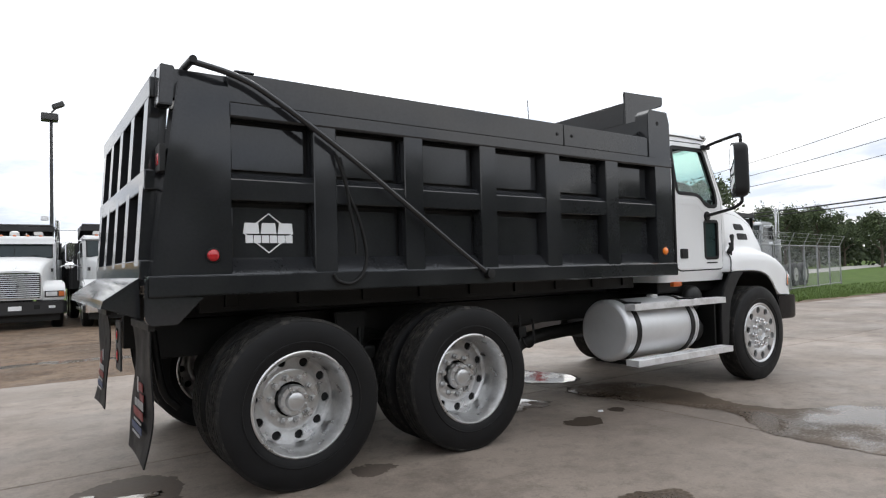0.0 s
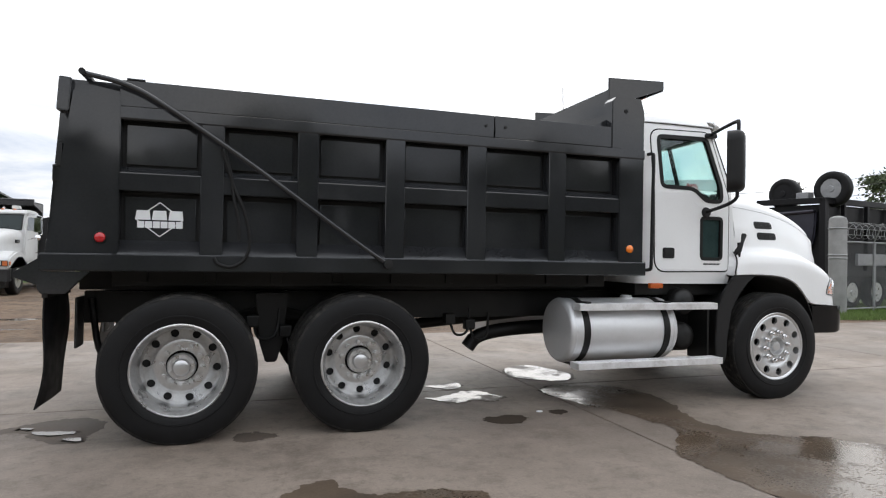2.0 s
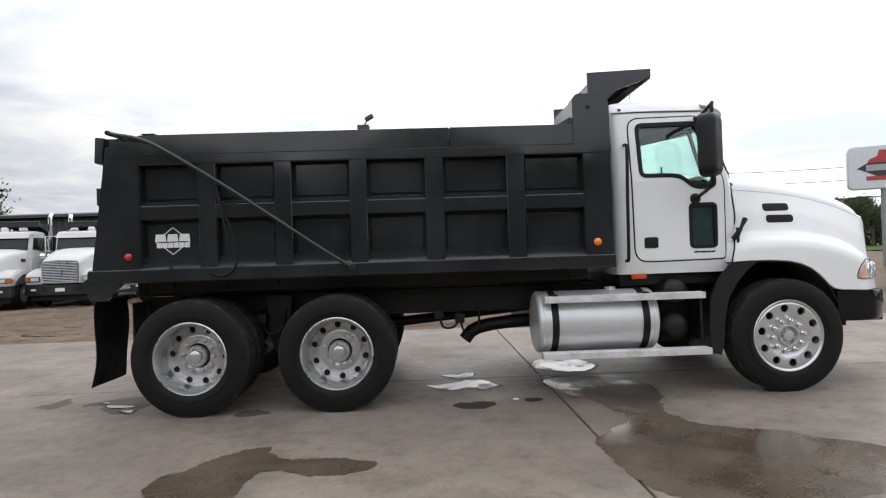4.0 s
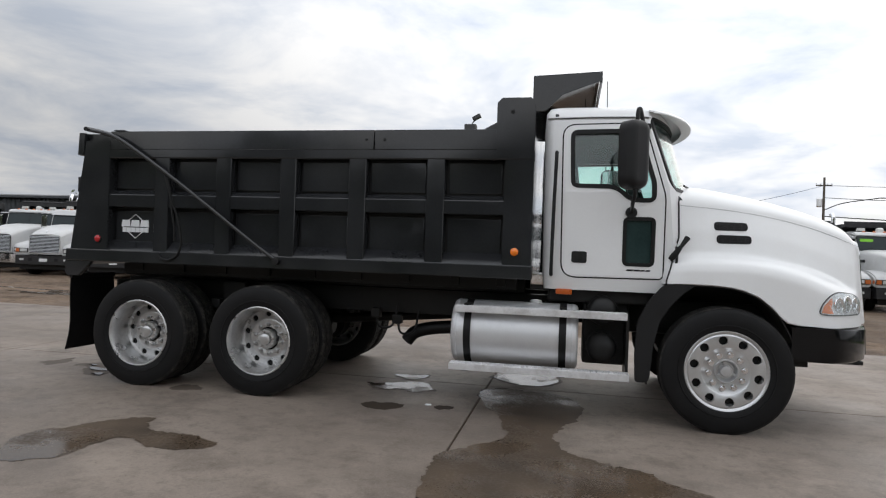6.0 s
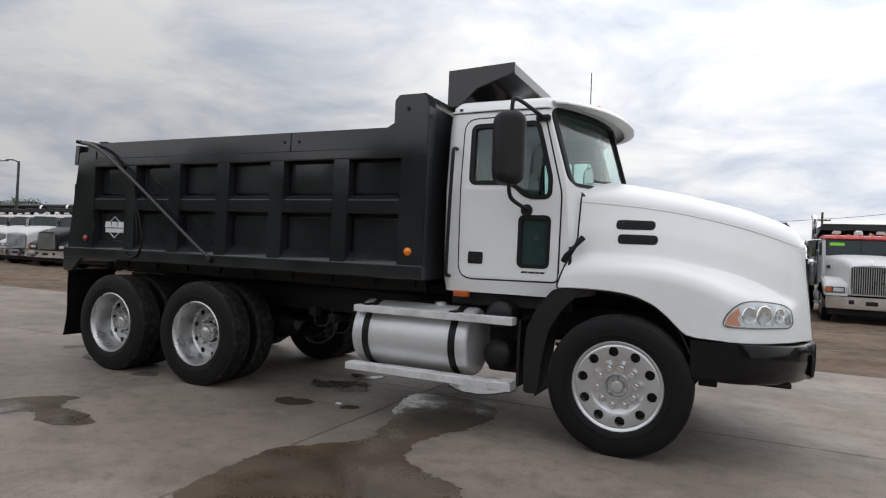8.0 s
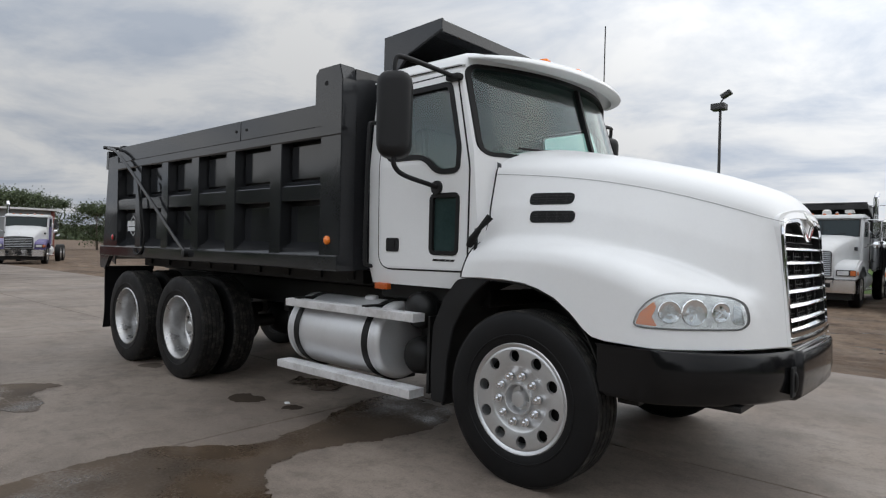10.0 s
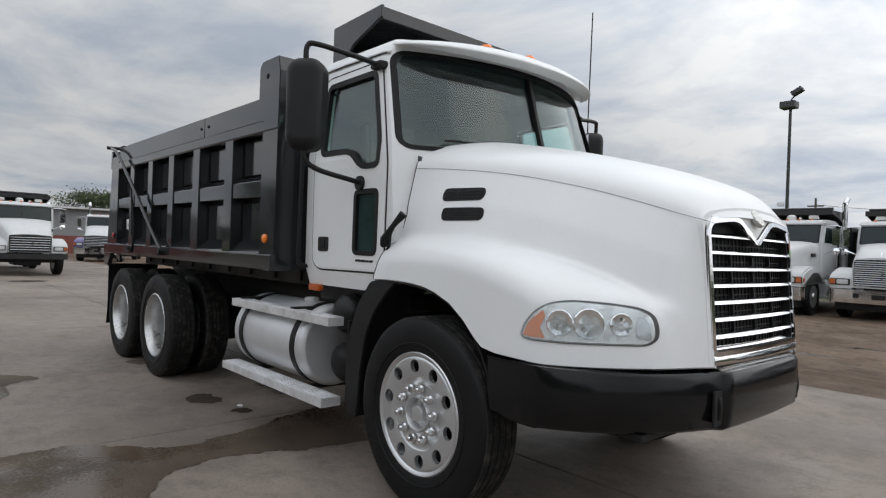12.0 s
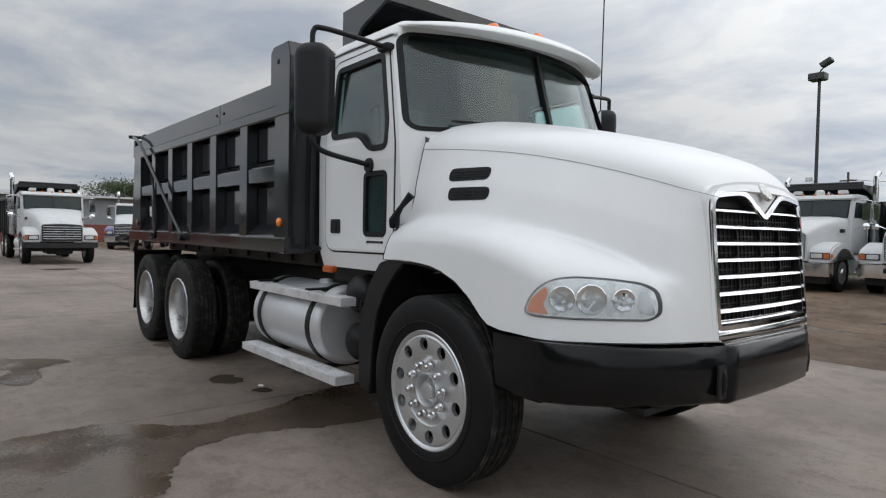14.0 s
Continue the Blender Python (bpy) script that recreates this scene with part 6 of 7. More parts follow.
    P("roof", prism([(2.03, 2.56), (2.07, 2.64), (2.20, 2.705), (2.6, 2.735), (3.40, 2.72), (3.43, 2.66), (3.43, 2.56)], "x", -1.035, 1.035, None, 0.05), roof, c, "", 60)
    P("windscreen_seal", prism([(1.952, 2.03), (2.098, 2.545), (2.082, 2.55), (1.936, 2.035)], "x", -0.965, 0.965), SEAL, c)
    for s in (-1, 1):
        P("windscreen", prism([(1.955, 2.06), (2.085, 2.52), (2.070, 2.525), (1.930, 2.06)], "x", *sorted((s * 0.012, s * 0.93))), BG_GLASS, c)
        P("wiper", tube([(s * 0.10, 1.925, 2.055), (s * 0.62, 1.945, 2.14)], 0.008, 5), SEAL, c)
        P("door", prism(rounded([(2.06, 1.08), (2.06, 2.06), (2.20, 2.53), (3.06, 2.53), (3.06, 1.08)], 0.06), "x", *sorted((s * 1.035, s * 1.048))), lower if lower is not paint else paint, c)
        P("side_window", prism(rounded([(2.14, 2.04), (2.25, 2.49), (2.98, 2.49), (2.98, 2.04)], 0.05), "x", *sorted((s * 1.040, s * 1.054))), BG_GLASS, c)
        P("door_handle", box(*sorted((s * 1.04, s * 1.062)), 2.86, 3.0, 1.78, 1.84, 0.008), BG_BLACK, c)
        P("grab_rail", tube([(s * 1.04, 3.16, 1.30), (s * 1.10, 3.16, 1.34), (s * 1.10, 3.16, 2.2), (s * 1.04, 3.16, 2.25)], 0.015, 6), CHROME, c)
        mr = P("mirror", prism(rounded([(s * 1.26, 1.98), (s * 1.46, 1.98), (s * 1.46, 2.46), (s * 1.26, 2.46)], 0.04), "y", 2.06, 2.13, None, 0.02), CHROME, c)
        P("mirror_arm", tube([(s * 1.02, 2.2, 2.54), (s * 1.36, 2.10, 2.54), (s * 1.49, 2.10, 2.50), (s * 1.49, 2.10, 1.92), (s * 1.36, 2.10, 1.86), (s * 1.02, 2.2, 1.70)], 0.015, 6), CHROME, mr)
        P("spot_mirror", moved(lathe([(0.0, -0.03), (0.06, -0.025), (0.10, 0.0), (0.09, 0.012), (0, 0.014)], 18, "y"), Matrix.Translation((s * 1.36, 2.08, 1.80))), CHROME, mr)
        P("step", box(*sorted((s * 0.78, s * 1.14)), 2.15, 3.35, 0.44, 0.50, 0.01), STEPM)
    if visor:
        P("sun_visor", prism([(1.98, 2.46), (2.10, 2.62), (2.085, 2.63), (1.955, 2.465)], "x", -1.0, 1.0), paint, c)
    for k in range(5):
        P("roof_lamp", moved(lathe([(0.055, 0.0), (0.05, 0.03), (0.03, 0.05), (0.0, 0.055)], 12, "z"), Matrix.Translation((-0.66 + k * 0.33, 2.24, 2.70))), OLDAMBER, c)
    if beacons:
        for s in (-1, 1):
            P("flasher", prism(rounded([(s * 0.62 - 0.13, 2.76), (s * 0.62 + 0.13, 2.76), (s * 0.60 + 0.11, 2.87), (s * 0.60 - 0.11, 2.87)], 0.03), "y", 2.52, 2.68, None, 0.02), ROOFLAMP, c)
        P("beacon", moved(lathe([(0.13, 0.0), (0.13, 0.05), (0.12, 0.12), (0.07, 0.16), (0.0, 0.165)], 18, "z"), Matrix.Translation((0, 2.60, 2.73))), ROOFLAMP, c)
    P("horn", moved(lathe([(0.02, 0.35), (0.025, 0.1), (0.05, 0.0), (0.04, 0.0), (0.0, 0.08)], 14, "y"), Matrix.Translation((0.30, 2.42, 2.77))), CHROME, c)
    if sticker:
        P("sticker", prism(rounded([(-0.86, 2.36), (-0.44, 2.36), (-0.44, 2.46), (-0.86, 2.46)], 0.05), "y", 2.015, 2.05), GREEN, c)
    for s in {1: (-1,), 2: (-1, 1), -1: (1,)}[stacks]:
        P("exhaust_pipe", tube([(s * 1.16, 3.55, 1.0), (s * 1.16, 3.55, 3.05), (s * 1.16, 3.56, 3.28), (s * 1.19, 3.66, 3.44)], 0.075, 14, None, 4), CHROME)
        P("muffler_guard", moved(lathe([(0.11, 1.05), (0.115, 1.07), (0.115, 2.0), (0.11, 2.02)], 18, "z"), Matrix.Translation((s * 1.16, 3.55, 0))), GREYBAR)
    P("frame", box(-0.42, 0.42, 0.3, 8.4, 0.62, 0.95, 0.01), CHASSIS)
    P("engine", box(-0.38, 0.38, 0.2, 1.9, 0.6, 1.2, 0.03), CHASSIS)
    # dark block and bar added to make the shade under the truck
    if high:
        P("dark_under_block", prism(rounded([(-0.46, 0.62), (-0.40, 0.36), (0.40, 0.36), (0.46, 0.62)], 0.04), "y", 0.5, 1.6), CHASSIS)
        P("dark_under_bar", box(-0.95, 0.95, 0.62, 0.74, 0.46, 0.64, 0.02), CHASSIS)
    P("axle", box(-1.0, 1.0, 1.0, 1.1, 0.45, 0.57, 0.02), CHASSIS)
    for s in (-1, 1):
        P("tank", moved(lathe([(0, 2.3), (0.27, 2.31), (0.29, 2.34), (0.29, 3.38), (0.27, 3.41), (0, 3.42)], 24, "y"), Matrix.Translation((s * 0.85, 0, 0.72))), STEPM)
        for yy in (5.9, 7.25):
            ty, rm = simple_wheel()
            moved(ty, Matrix.Translation((s * 1.02, yy, 0.52)))
            moved(rm, Matrix.Translation((s * 1.02, yy, 0.52)))
            w = P("wheel", rm, STEELWHEEL)
            P("tyre", ty, RUBBER, w)
    if bed_m:
        b = P("dump_bed", boolean(box(-1.22, 1.22, 3.80, 8.6, 1.05, 2.55, 0.0), [box(-1.14, 1.14, 3.88, 8.52, 1.15, 3.0)]), bed_m, None, "", 0)
        for s in (-1, 1):
            for k in range(7):
                yy = 3.95 + k * 0.74
                P("rib", box(*sorted((s * 1.21, s * 1.28)), yy - 0.05, yy + 0.05, 1.05, 2.45, 0.006), bed_m, b)
            P("rail", box(*sorted((s * 1.20, s * 1.29)), 3.81, 8.6, 2.42, 2.58, 0.008), bed_m, b)
            P("shield_side", prism([(2.80, 2.94), (3.84, 2.70), (3.84, 3.02), (2.80, 3.02)], "x", *sorted((s * 1.02, s * 1.05))), bed_m, b)
        P("cab_shield", box(-1.05, 1.05, 2.80, 3.84, 2.98, 3.03, 0.01), bed_m, b)
        P("shield_wall", box(-1.05, 1.05, 3.80, 3.88, 2.50, 3.0, 0.01), bed_m, b)
        P("shield_lip", box(-1.05, 1.05, 2.78, 2.81, 2.90, 3.05, 0.004), bed_m, b)
        P("tarp_rail", tube([(-1.0, 3.0, 3.09), (1.0, 3.0, 3.09)], 0.045, 10), bed_m, b)
    return t


def place(t, x, y, yaw=0, copy=True):
    m = pose(x, y, -0.02 if y > 9.8 else 0, 0, 0, yaw)
    if copy:
        return copy_thing(t, m)
    t.matrix_basis = m
    return t


white_chrome = parked_truck("white dump truck with chrome bumper and black bed", BG_WHITE, BG_WHITE, CHROME, "bars", BG_BLACK, -1)
place(white_chrome, 5.72, 20.6, 0, False)
place(white_chrome, 3.02, 19.7, 0)
place(white_chrome, -16.8, 19.2, 12)
place(white_chrome, -25.4, 18.4, 16)
place(white_chrome, -28.6, 19.2, 16)
place(white_chrome, -31.8, 19.6, 16)
white_wide = parked_truck("white dump truck with a short black grille and chrome bumper", BG_WHITE, BG_WHITE, CHROME, "wide", BG_BLACK, 1)
place(white_wide, 8.70, 20.4, 0, False)
white_black = parked_truck("white dump truck with a black bumper and twin exhausts", BG_WHITE, BG_WHITE, BG_BLACK, "bars", BG_BLACK, 2, visor=True)
place(white_black, 0.27, 20.4, 0, False)
place(white_black, -8.5, 19.6, 6)
place(white_black, -10.8, 18.6, 12)
place(white_black, -13.9, 18.6, 12)
stickered = parked_truck("white dump truck with a green sticker on the windscreen", BG_WHITE, BG_WHITE, BG_BLACK, "bars", BG_BLACK, 1, sticker=True)
place(stickered, -5.45, 20.5, 0, False)
tall = parked_truck("white truck with a tall upright grille and black bumper", BG_WHITE, BG_WHITE, BG_BLACK, "tall", BG_BLACK, 1, sticker=True)
place(tall, 14.45, 20.6, 0, False)
place(tall, 16.95, 20.7, 0)
red_roof = parked_truck("white truck with a red cab roof and chrome bumper", BG_WHITE, BG_RED, CHROME, "tall", BG_BLACK, 1, sticker=True)
place(red_roof, 11.74, 20.6, 0, False)
blue = parked_truck("blue truck with chrome bumper and black bed", BG_BLUE, BG_BLUE, CHROME, "wide", BG_BLACK, 1)
place(blue, -20.0, 18.4, 14, False)
dark = parked_truck("white-cab truck with a black hood and tall grille", BG_BLACK, BG_WHITE, CHROME, "tall", BG_BLACK, 1)
place(dark, -22.9, 18.4, 14, False)
facing = parked_truck("white dump truck with a black bumper facing across the lot", BG_WHITE, BG_WHITE, BG_BLACK, "wide", BG_BLACK, 1, high=True)
place(facing, -15.0, 5.28, 91, False)
facing.scale = (0.955, 0.955, 0.955)
purple = parked_truck("white truck with purple fenders parked by the grey shed", BG_WHITE, BG_WHITE, CHROME, "wide", None, 1, beacons=False, lower=BG_PURPLE)
place(purple, -28.5, 10.3, 66, False)
place(white_chrome, -33.0, 7.4, 80)

# ---- poles and wires ----
POLEM = mat("dark_steel_pole", (0.05, 0.05, 0.05), 0.55, metal=0.3, var=0.2)
WOODP = mat("weathered_pole_wood", (0.10, 0.085, 0.07), 0.9, var=0.3, scale=3, bump=0.3)


def flood_pole(x, y, h):
    t = tagged(new("light_pole"), "dark steel light pole with floodlights", "light pole")
    t.location = (x, y, -0.02)
    link("pole", tube([(0, 0, 0), (0, 0, h * 0.5), (0, 0, h)], [0.075, 0.06, 0.05], 14), POLEM, t)
    link("base_plate", box(-0.2, 0.2, -0.2, 0.2, 0, 0.05, 0.01), POLEM, t)
    link("floodlight", moved(box(-0.27, 0.27, -0.24, 0.24, -0.13, 0.13, 0.04), Matrix.Translation((-0.05, 0, h + 0.05))), POLEM, t)
    link("floodlight", moved(box(-0.20, 0.20, -0.16, 0.16, -0.08, 0.09, 0.03), Matrix.Translation((0.22, 0, h + 0.52)) @ Matrix.Rotation(radians(-28), 4, "Y")), POLEM, t)
    link("bracket", tube([(0, 0, h), (0.02, 0, h + 0.25), (0.18, 0, h + 0.45)], 0.03, 8), POLEM, t)
    link("camera_box", box(-0.34, -0.10, -0.06, 0.06, h * 0.5 - 0.1, h * 0.5 + 0.06, 0.02), STEPM, t)
    return t


flood_pole(1.38, 26.6, 7.25)


def street_lamp(x, y, h, side):
    t = tagged(new("street_lamp"), "dark street lamp with a curved arm", "street lamp")
    t.location = (x, y, -0.02)
    link("pole", tube([(0, 0, 0), (0, 0, h)], [0.12, 0.08], 12), POLEM, t)
    link("arm", tube([(0, 0, h - 0.1), (side * 0.6, 0, h + 0.1), (side * 1.6, 0, h + 0.16)], 0.05, 8, None, 4), POLEM, t)
    link("lamp_head", box(side * 1.5, side * 2.5, -0.18, 0.18, h + 0.06, h + 0.22, 0.05), STEPM, t)


street_lamp(-39.85, 26.6, 6.95, -1)


def utility_pole(x, y, h, arm=False):
    t = tagged(new("utility_pole"), "weathered wooden utility pole with crossarm", "utility pole", "utility poles")
    t.location = (x, y, -0.02)
    link("pole", tube([(0, 0, 0), (0, 0, h)], [0.16, 0.10], 12), WOODP, t)
    link("crossarm", box(-0.70, 0.70, -0.05, 0.05, h - 0.85, h - 0.72, 0.01), WOODP, t)
    for s in (-0.68, -0.3, 0.3, 0.68):
        link("insulator", moved(lathe([(0.05, 0), (0.06, 0.06), (0.03, 0.14), (0, 0.15)], 10, "z"), Matrix.Translation((s, 0, h - 0.72))), STEPM, t)
    link("transformer", moved(lathe([(0, 0), (0.2, 0), (0.25, 0.05), (0.25, 0.8), (0.1, 0.9), (0, 0.9)], 16, "z"), Matrix.Translation((-0.40, -0.05, h - 2.9))), STEPM, t)
    if arm:
        link("lamp_arm", tube([(0, 0, h - 3.2), (1.6, -0.3, h - 2.5), (4.6, -0.8, h - 2.0)], 0.05, 8, None, 4), POLEM, t)
        link("lamp_head", box(4.4, 5.3, -0.95, -0.65, h - 2.08, h - 1.92, 0.05), STEPM, t)


utility_pole(30.0, 64.4, 10.0, True)
utility_pole(15.6, 69.3, 7.3)
utility_pole(-10.6, 68.6, 7.7)
utility_pole(62.0, 52.0, 10.5)


def wire(a, b, sag, r=0.02):
    n = 14
    pts = []
    for k in range(n + 1):
        f = k / n
        p = Vector(a).lerp(Vector(b), f)
        p.z -= sag * 4 * f * (1 - f)
        pts.append(p)
    return tube(pts, r, 5)


wires = tagged(new("overhead_wires"), "thin black overhead wires between the poles", "wires")
for a, b, sag, r in (((15.6, 69.3, 6.62), (30, 64.4, 9.2), 0.5, 0.02), ((-10.6, 68.6, 7.02), (15.6, 69.3, 6.62), 0.8, 0.02),
                     ((30, 64.4, 9.2), (62, 52, 9.7), 0.8, 0.025), ((30, 64.4, 8.0), (62, 52, 8.5), 0.9, 0.03), ((30, 64.4, 6.2), (62, 52, 6.6), 0.9, 0.05),
                     ((62, 52, 9.8), (40, 9.0, 10.2), 0.8, 0.022), ((62, 52, 9.2), (43, 9.0, 9.5), 0.8, 0.022), ((62, 52, 8.4), (45, 9.0, 8.8), 0.8, 0.022),
                     ((62, 52, 6.8), (42, 10.0, 5.2), 0.6, 0.05), ((62, 52, 6.5), (42, 10.2, 4.9), 0.6, 0.04)):
    link("wire", wire(a, b, sag, r), SEAL, wires)

# unseen grass added on the near side of the lot, behind the walk
tagged(link("unseen_near_verge", grid([[(x, y, -0.008) for x in (-120, -40, 0, 40, 120)] for y in (-120, -60, -22.1)]), GRASS), "unseen green verge added along the near edge of the lot", "grass", kind="structure")

# ---- sheds, fence, sign and yard things ----
SHEDM = mat("dark_corrugated_steel", (0.055, 0.058, 0.062), 0.5, metal=0.3, var=0.2, scale=2)
GREYM = mat("grey_metal_wall", (0.24, 0.25, 0.255), 0.55, metal=0.1, var=0.12, scale=1.5)
ROOFM = mat("pale_metal_roof", (0.62, 0.62, 0.60), 0.5, metal=0.2, var=0.1)
TRIMR = mat("rust_red_trim", (0.20, 0.055, 0.04), 0.6)
GALV = mat("galvanised_steel", (0.30, 0.305, 0.31), 0.5, metal=0.6, var=0.2)


def corrugated(x0, x1, y, z0, z1, pitch=0.35, depth=0.05):
    pts = []
    n = int((x1 - x0) / pitch)
    for k in range(n):
        a = x0 + k * pitch
        pts += [(a, y), (a + pitch * 0.35, y), (a + pitch * 0.5, y - depth), (a + pitch * 0.85, y - depth)]
    pts.append((x1, y))
    return thick(grid([[(x, yy, z0) for x, yy in pts], [(x, yy, z1) for x, yy in pts]]), 0.02)


shed = tagged(new("dark_shed"), "long low dark corrugated steel shed behind the parked trucks", "shed")
shed.location = (-34, 33, -0.02)
link("wall", corrugated(-30, 24, -3, 0, 3.9), SHEDM, shed, smooth=0)
link("wall", box(-30, 24, -2.9, 8, 0, 3.88), SHEDM, shed, smooth=0)
link("roof", prism([(-3.4, 3.90), (2.5, 4.45), (8.4, 3.90), (8.4, 3.98), (2.5, 4.55), (-3.4, 3.99)], "x", -30.4, 24.4), SHEDM, shed, smooth=0)
link("gutter", box(-30.4, 24.4, -3.52, -3.40, 3.86, 4.0, 0.01), SHEDM, shed)

shop = tagged(new("grey_shop"), "low grey metal workshop with a pale roof edge", "building")
shop.location = (-50, 8, -0.02)
link("wall", box(-8, 4, -24, 9, 0, 3.6, 0.02), GREYM, shop, smooth=0)
link("roof", prism([(4.6, 3.54), (-2, 3.72), (-8.5, 3.54), (-8.5, 3.66), (-2, 3.86), (4.6, 3.68)], "y", -24.4, 9.4), ROOFM, shop, smooth=0)
link("wall_trim", box(4.0, 4.06, -24, 9, 0, 1.4, 0.01), TRIMR, shop)
for k in range(3):
    link("roller_door", box(4.0, 4.05, -20 + k * 9, -16 + k * 9, 0.02, 3.1, 0.02), GALV, shop)
link("corner_trim", box(4.0, 4.1, 8.8, 9.05, 0, 3.5, 0.01), TRIMR, shop)

# chain-link fence running off to the road
fence = tagged(new("chain_link_fence"), "galvanised chain-link fence with barbed wire on top", "fence")
fence.location = (18.4, 12.3, -0.01)
FD = Vector((22.2, 3.8, 0)).normalized()
FN, FL = 9, 19.6
for k in range(FN + 1):
    p = FD * (FL * k / FN)
    h = 2.08
    link("post", tube([(p.x, p.y, 0), (p.x, p.y, h)], 0.04, 10), GALV, fence)
    link("barb_arm", tube([(p.x, p.y, h), (p.x - 0.06, p.y - 0.30, h + 0.54)], 0.02, 6), GALV, fence)
for z in (0.08, 2.05):
    link("rail", tube([(0, 0, z), tuple(FD * FL + Vector((0, 0, z)))], 0.025, 8), GALV, fence)
for k in range(3):
    o = Vector((-0.02 * (k + 1), -0.095 * (k + 1), 2.08 + 0.17 * (k + 1)))
    link("barbed_wire", tube([tuple(o), tuple(FD * FL + o)], 0.007, 5), GALV, fence)
wiresm = bmesh.new()
n = 150
for k in range(-16, n):
    for sgn in (1, -1):
        a = k * FL / n if sgn > 0 else (k + 16) * FL / n
        b = a + sgn * 16 * FL / n
        za, zb = 0.08, 2.05
        def clip(a, b, za, zb):
            if a == b:
                return None
            f0, f1 = 0.0, 1.0
            for lim, lo in ((0.0, True), (FL, False)):
                f = (lim - a) / (b - a)
                inc = b > a
                if lo == inc:
                    f0 = max(f0, f)
                else:
                    f1 = min(f1, f)
            if f1 - f0 < 0.01:
                return None
            return a + (b - a) * f0, a + (b - a) * f1, za + (zb - za) * f0, za + (zb - za) * f1
        c = clip(a, b, za, zb)
        if c:
            tube([(FD.x * c[0], FD.y * c[0], c[2]), (FD.x * c[1], FD.y * c[1], c[3])], 0.0026, 3, wiresm)
tagged(link("chain_link", wiresm, GALV, fence, smooth=0), kind="stuff")
# razor-wire coil on the first stretch
pts = []
for k in range(420):
    a = k * 0.42
    p = FD * (0.5 + k * 0.022)
    pts.append((p.x + 0.05 * math.cos(a), p.y - 0.15 + 0.22 * math.cos(a), 2.36 + 0.22 * math.sin(a)))
link("wire_coil", tube(pts, 0.008, 4), GALV, fence)

gp = tagged(new("gate_post"), "thick grey concrete-filled gate post with chain", "post")
gp.location = (18.35, 12.1, -0.01)
link("pipe", moved(lathe([(0.0, 0), (0.23, 0), (0.23, 2.62), (0.20, 2.70), (0.1, 2.75), (0, 2.76)], 24, "z"), Matrix.Identity(4)), mat("weathered_grey_post", (0.22, 0.22, 0.215), 0.7, var=0.25, scale=3, bump=0.2), gp)
for z in (1.55, 1.65, 2.4):
    link("chain_band", moved(lathe([(0.235, z - 0.02), (0.255, z), (0.235, z + 0.02)], 24, "z", None, True), Matrix.Identity(4)), GALV, gp)

BG_SILVER = mat("silver_paint", (0.42, 0.43, 0.45), 0.35, metal=0.4, var=0.1)
# black dump trailer stored behind the fence, tail to the lot, spare wheels on top
yb = tagged(new("black_trailer"), "black steel dump trailer parked behind the fence", "trailer")
yb.location = (18.9, 13.0, -0.01)
yb.rotation_euler = (0, 0, math.atan2(3.8, 22.2))
TRAILER = mat("trailer_black", (0.008, 0.008, 0.009), 0.42, var=0.3, scale=2, spec=0.22)
DULL = mat("dull_dark_steel", (0.020, 0.019, 0.030), 0.16, var=0.35, scale=1.2)
link("body", prism(rounded([(0.12, 0.95), (2.03, 0.95), (2.10, 3.2), (0.05, 3.2)], 0.05), "x", 0.12, 7.6, None, 0.02), TRAILER, yb)
link("tailgate", prism(rounded([(0.62, 1.32), (1.95, 1.36), (1.97, 2.92), (0.24, 2.99), (0.28, 2.15)], [0.05, 0.05, 0.05, 0.05, 0.3]), "x", -0.02, 0.13, None, 0.04), DULL, yb, "dented dull black tailgate")
for k, (a, b) in enumerate((((0, 0.0, 0.9), (0, 2.15, 0.9)), ((0, 0.0, 3.3), (0, 2.15, 3.35)), ((0, 0, 0.0), (0, 0, 3.38)), ((0, 2.15, 0.0), (0, 2.15, 3.38)), ((0, 0.0, 3.3), (7.6, 0.0, 3.3)), ((0.1, -0.02, 2.6), (7.6, -0.02, 2.6)), ((0.1, -0.02, 1.1), (7.6, -0.02, 1.1)))):
    link("frame_beam", moved(box(-0.09, 0.09, -0.09, 0.09, 0, (Vector(b) - Vector(a)).length, 0.015), Matrix.Translation(a) @ (Vector(b) - Vector(a)).to_track_quat("Z", "Y").to_matrix().to_4x4()), TRAILER, yb)
for k in range(6):
    link("rib", box(0.9 + k * 1.28, 1.0 + k * 1.28, -0.10, 0.02, 1.1, 3.25, 0.01), TRAILER, yb)
link("tailgate_tube", tube([(-0.06, 0.26, 2.99), (-0.06, 1.98, 2.93)], 0.06, 12), DULL, yb)
link("tailgate_lip", box(-0.07, 0.0, 0.62, 1.95, 1.27, 1.36, 0.02), DULL, yb)
link("pale_panel", box(1.6, 6.6, -0.13, -0.04, 1.35, 1.72, 0.02), GALV, yb, "long pale aluminium side guard")
link("underbody", box(0.3, 7.4, 0.35, 1.8, 0.25, 0.95, 0.02), CHASSIS, yb)
link("brace", tube([(-0.25, 1.9, 0.95), (-0.25, 0.4, 0.10)], 0.06, 8), GALV, yb)
for xx, yy, zz, r in ((0.35, 1.45, 3.62, 0.50), (0.55, 0.05, 3.68, 0.54)):
    ty, rm = simple_wheel(r)
    for o in (ty, rm):
        moved(o, Matrix.Translation((xx, yy, zz)))
    w = link("wheel", rm, GALV if yy < 1 else TRAILER, yb)
    link("tyre", ty, RUBBER, w)
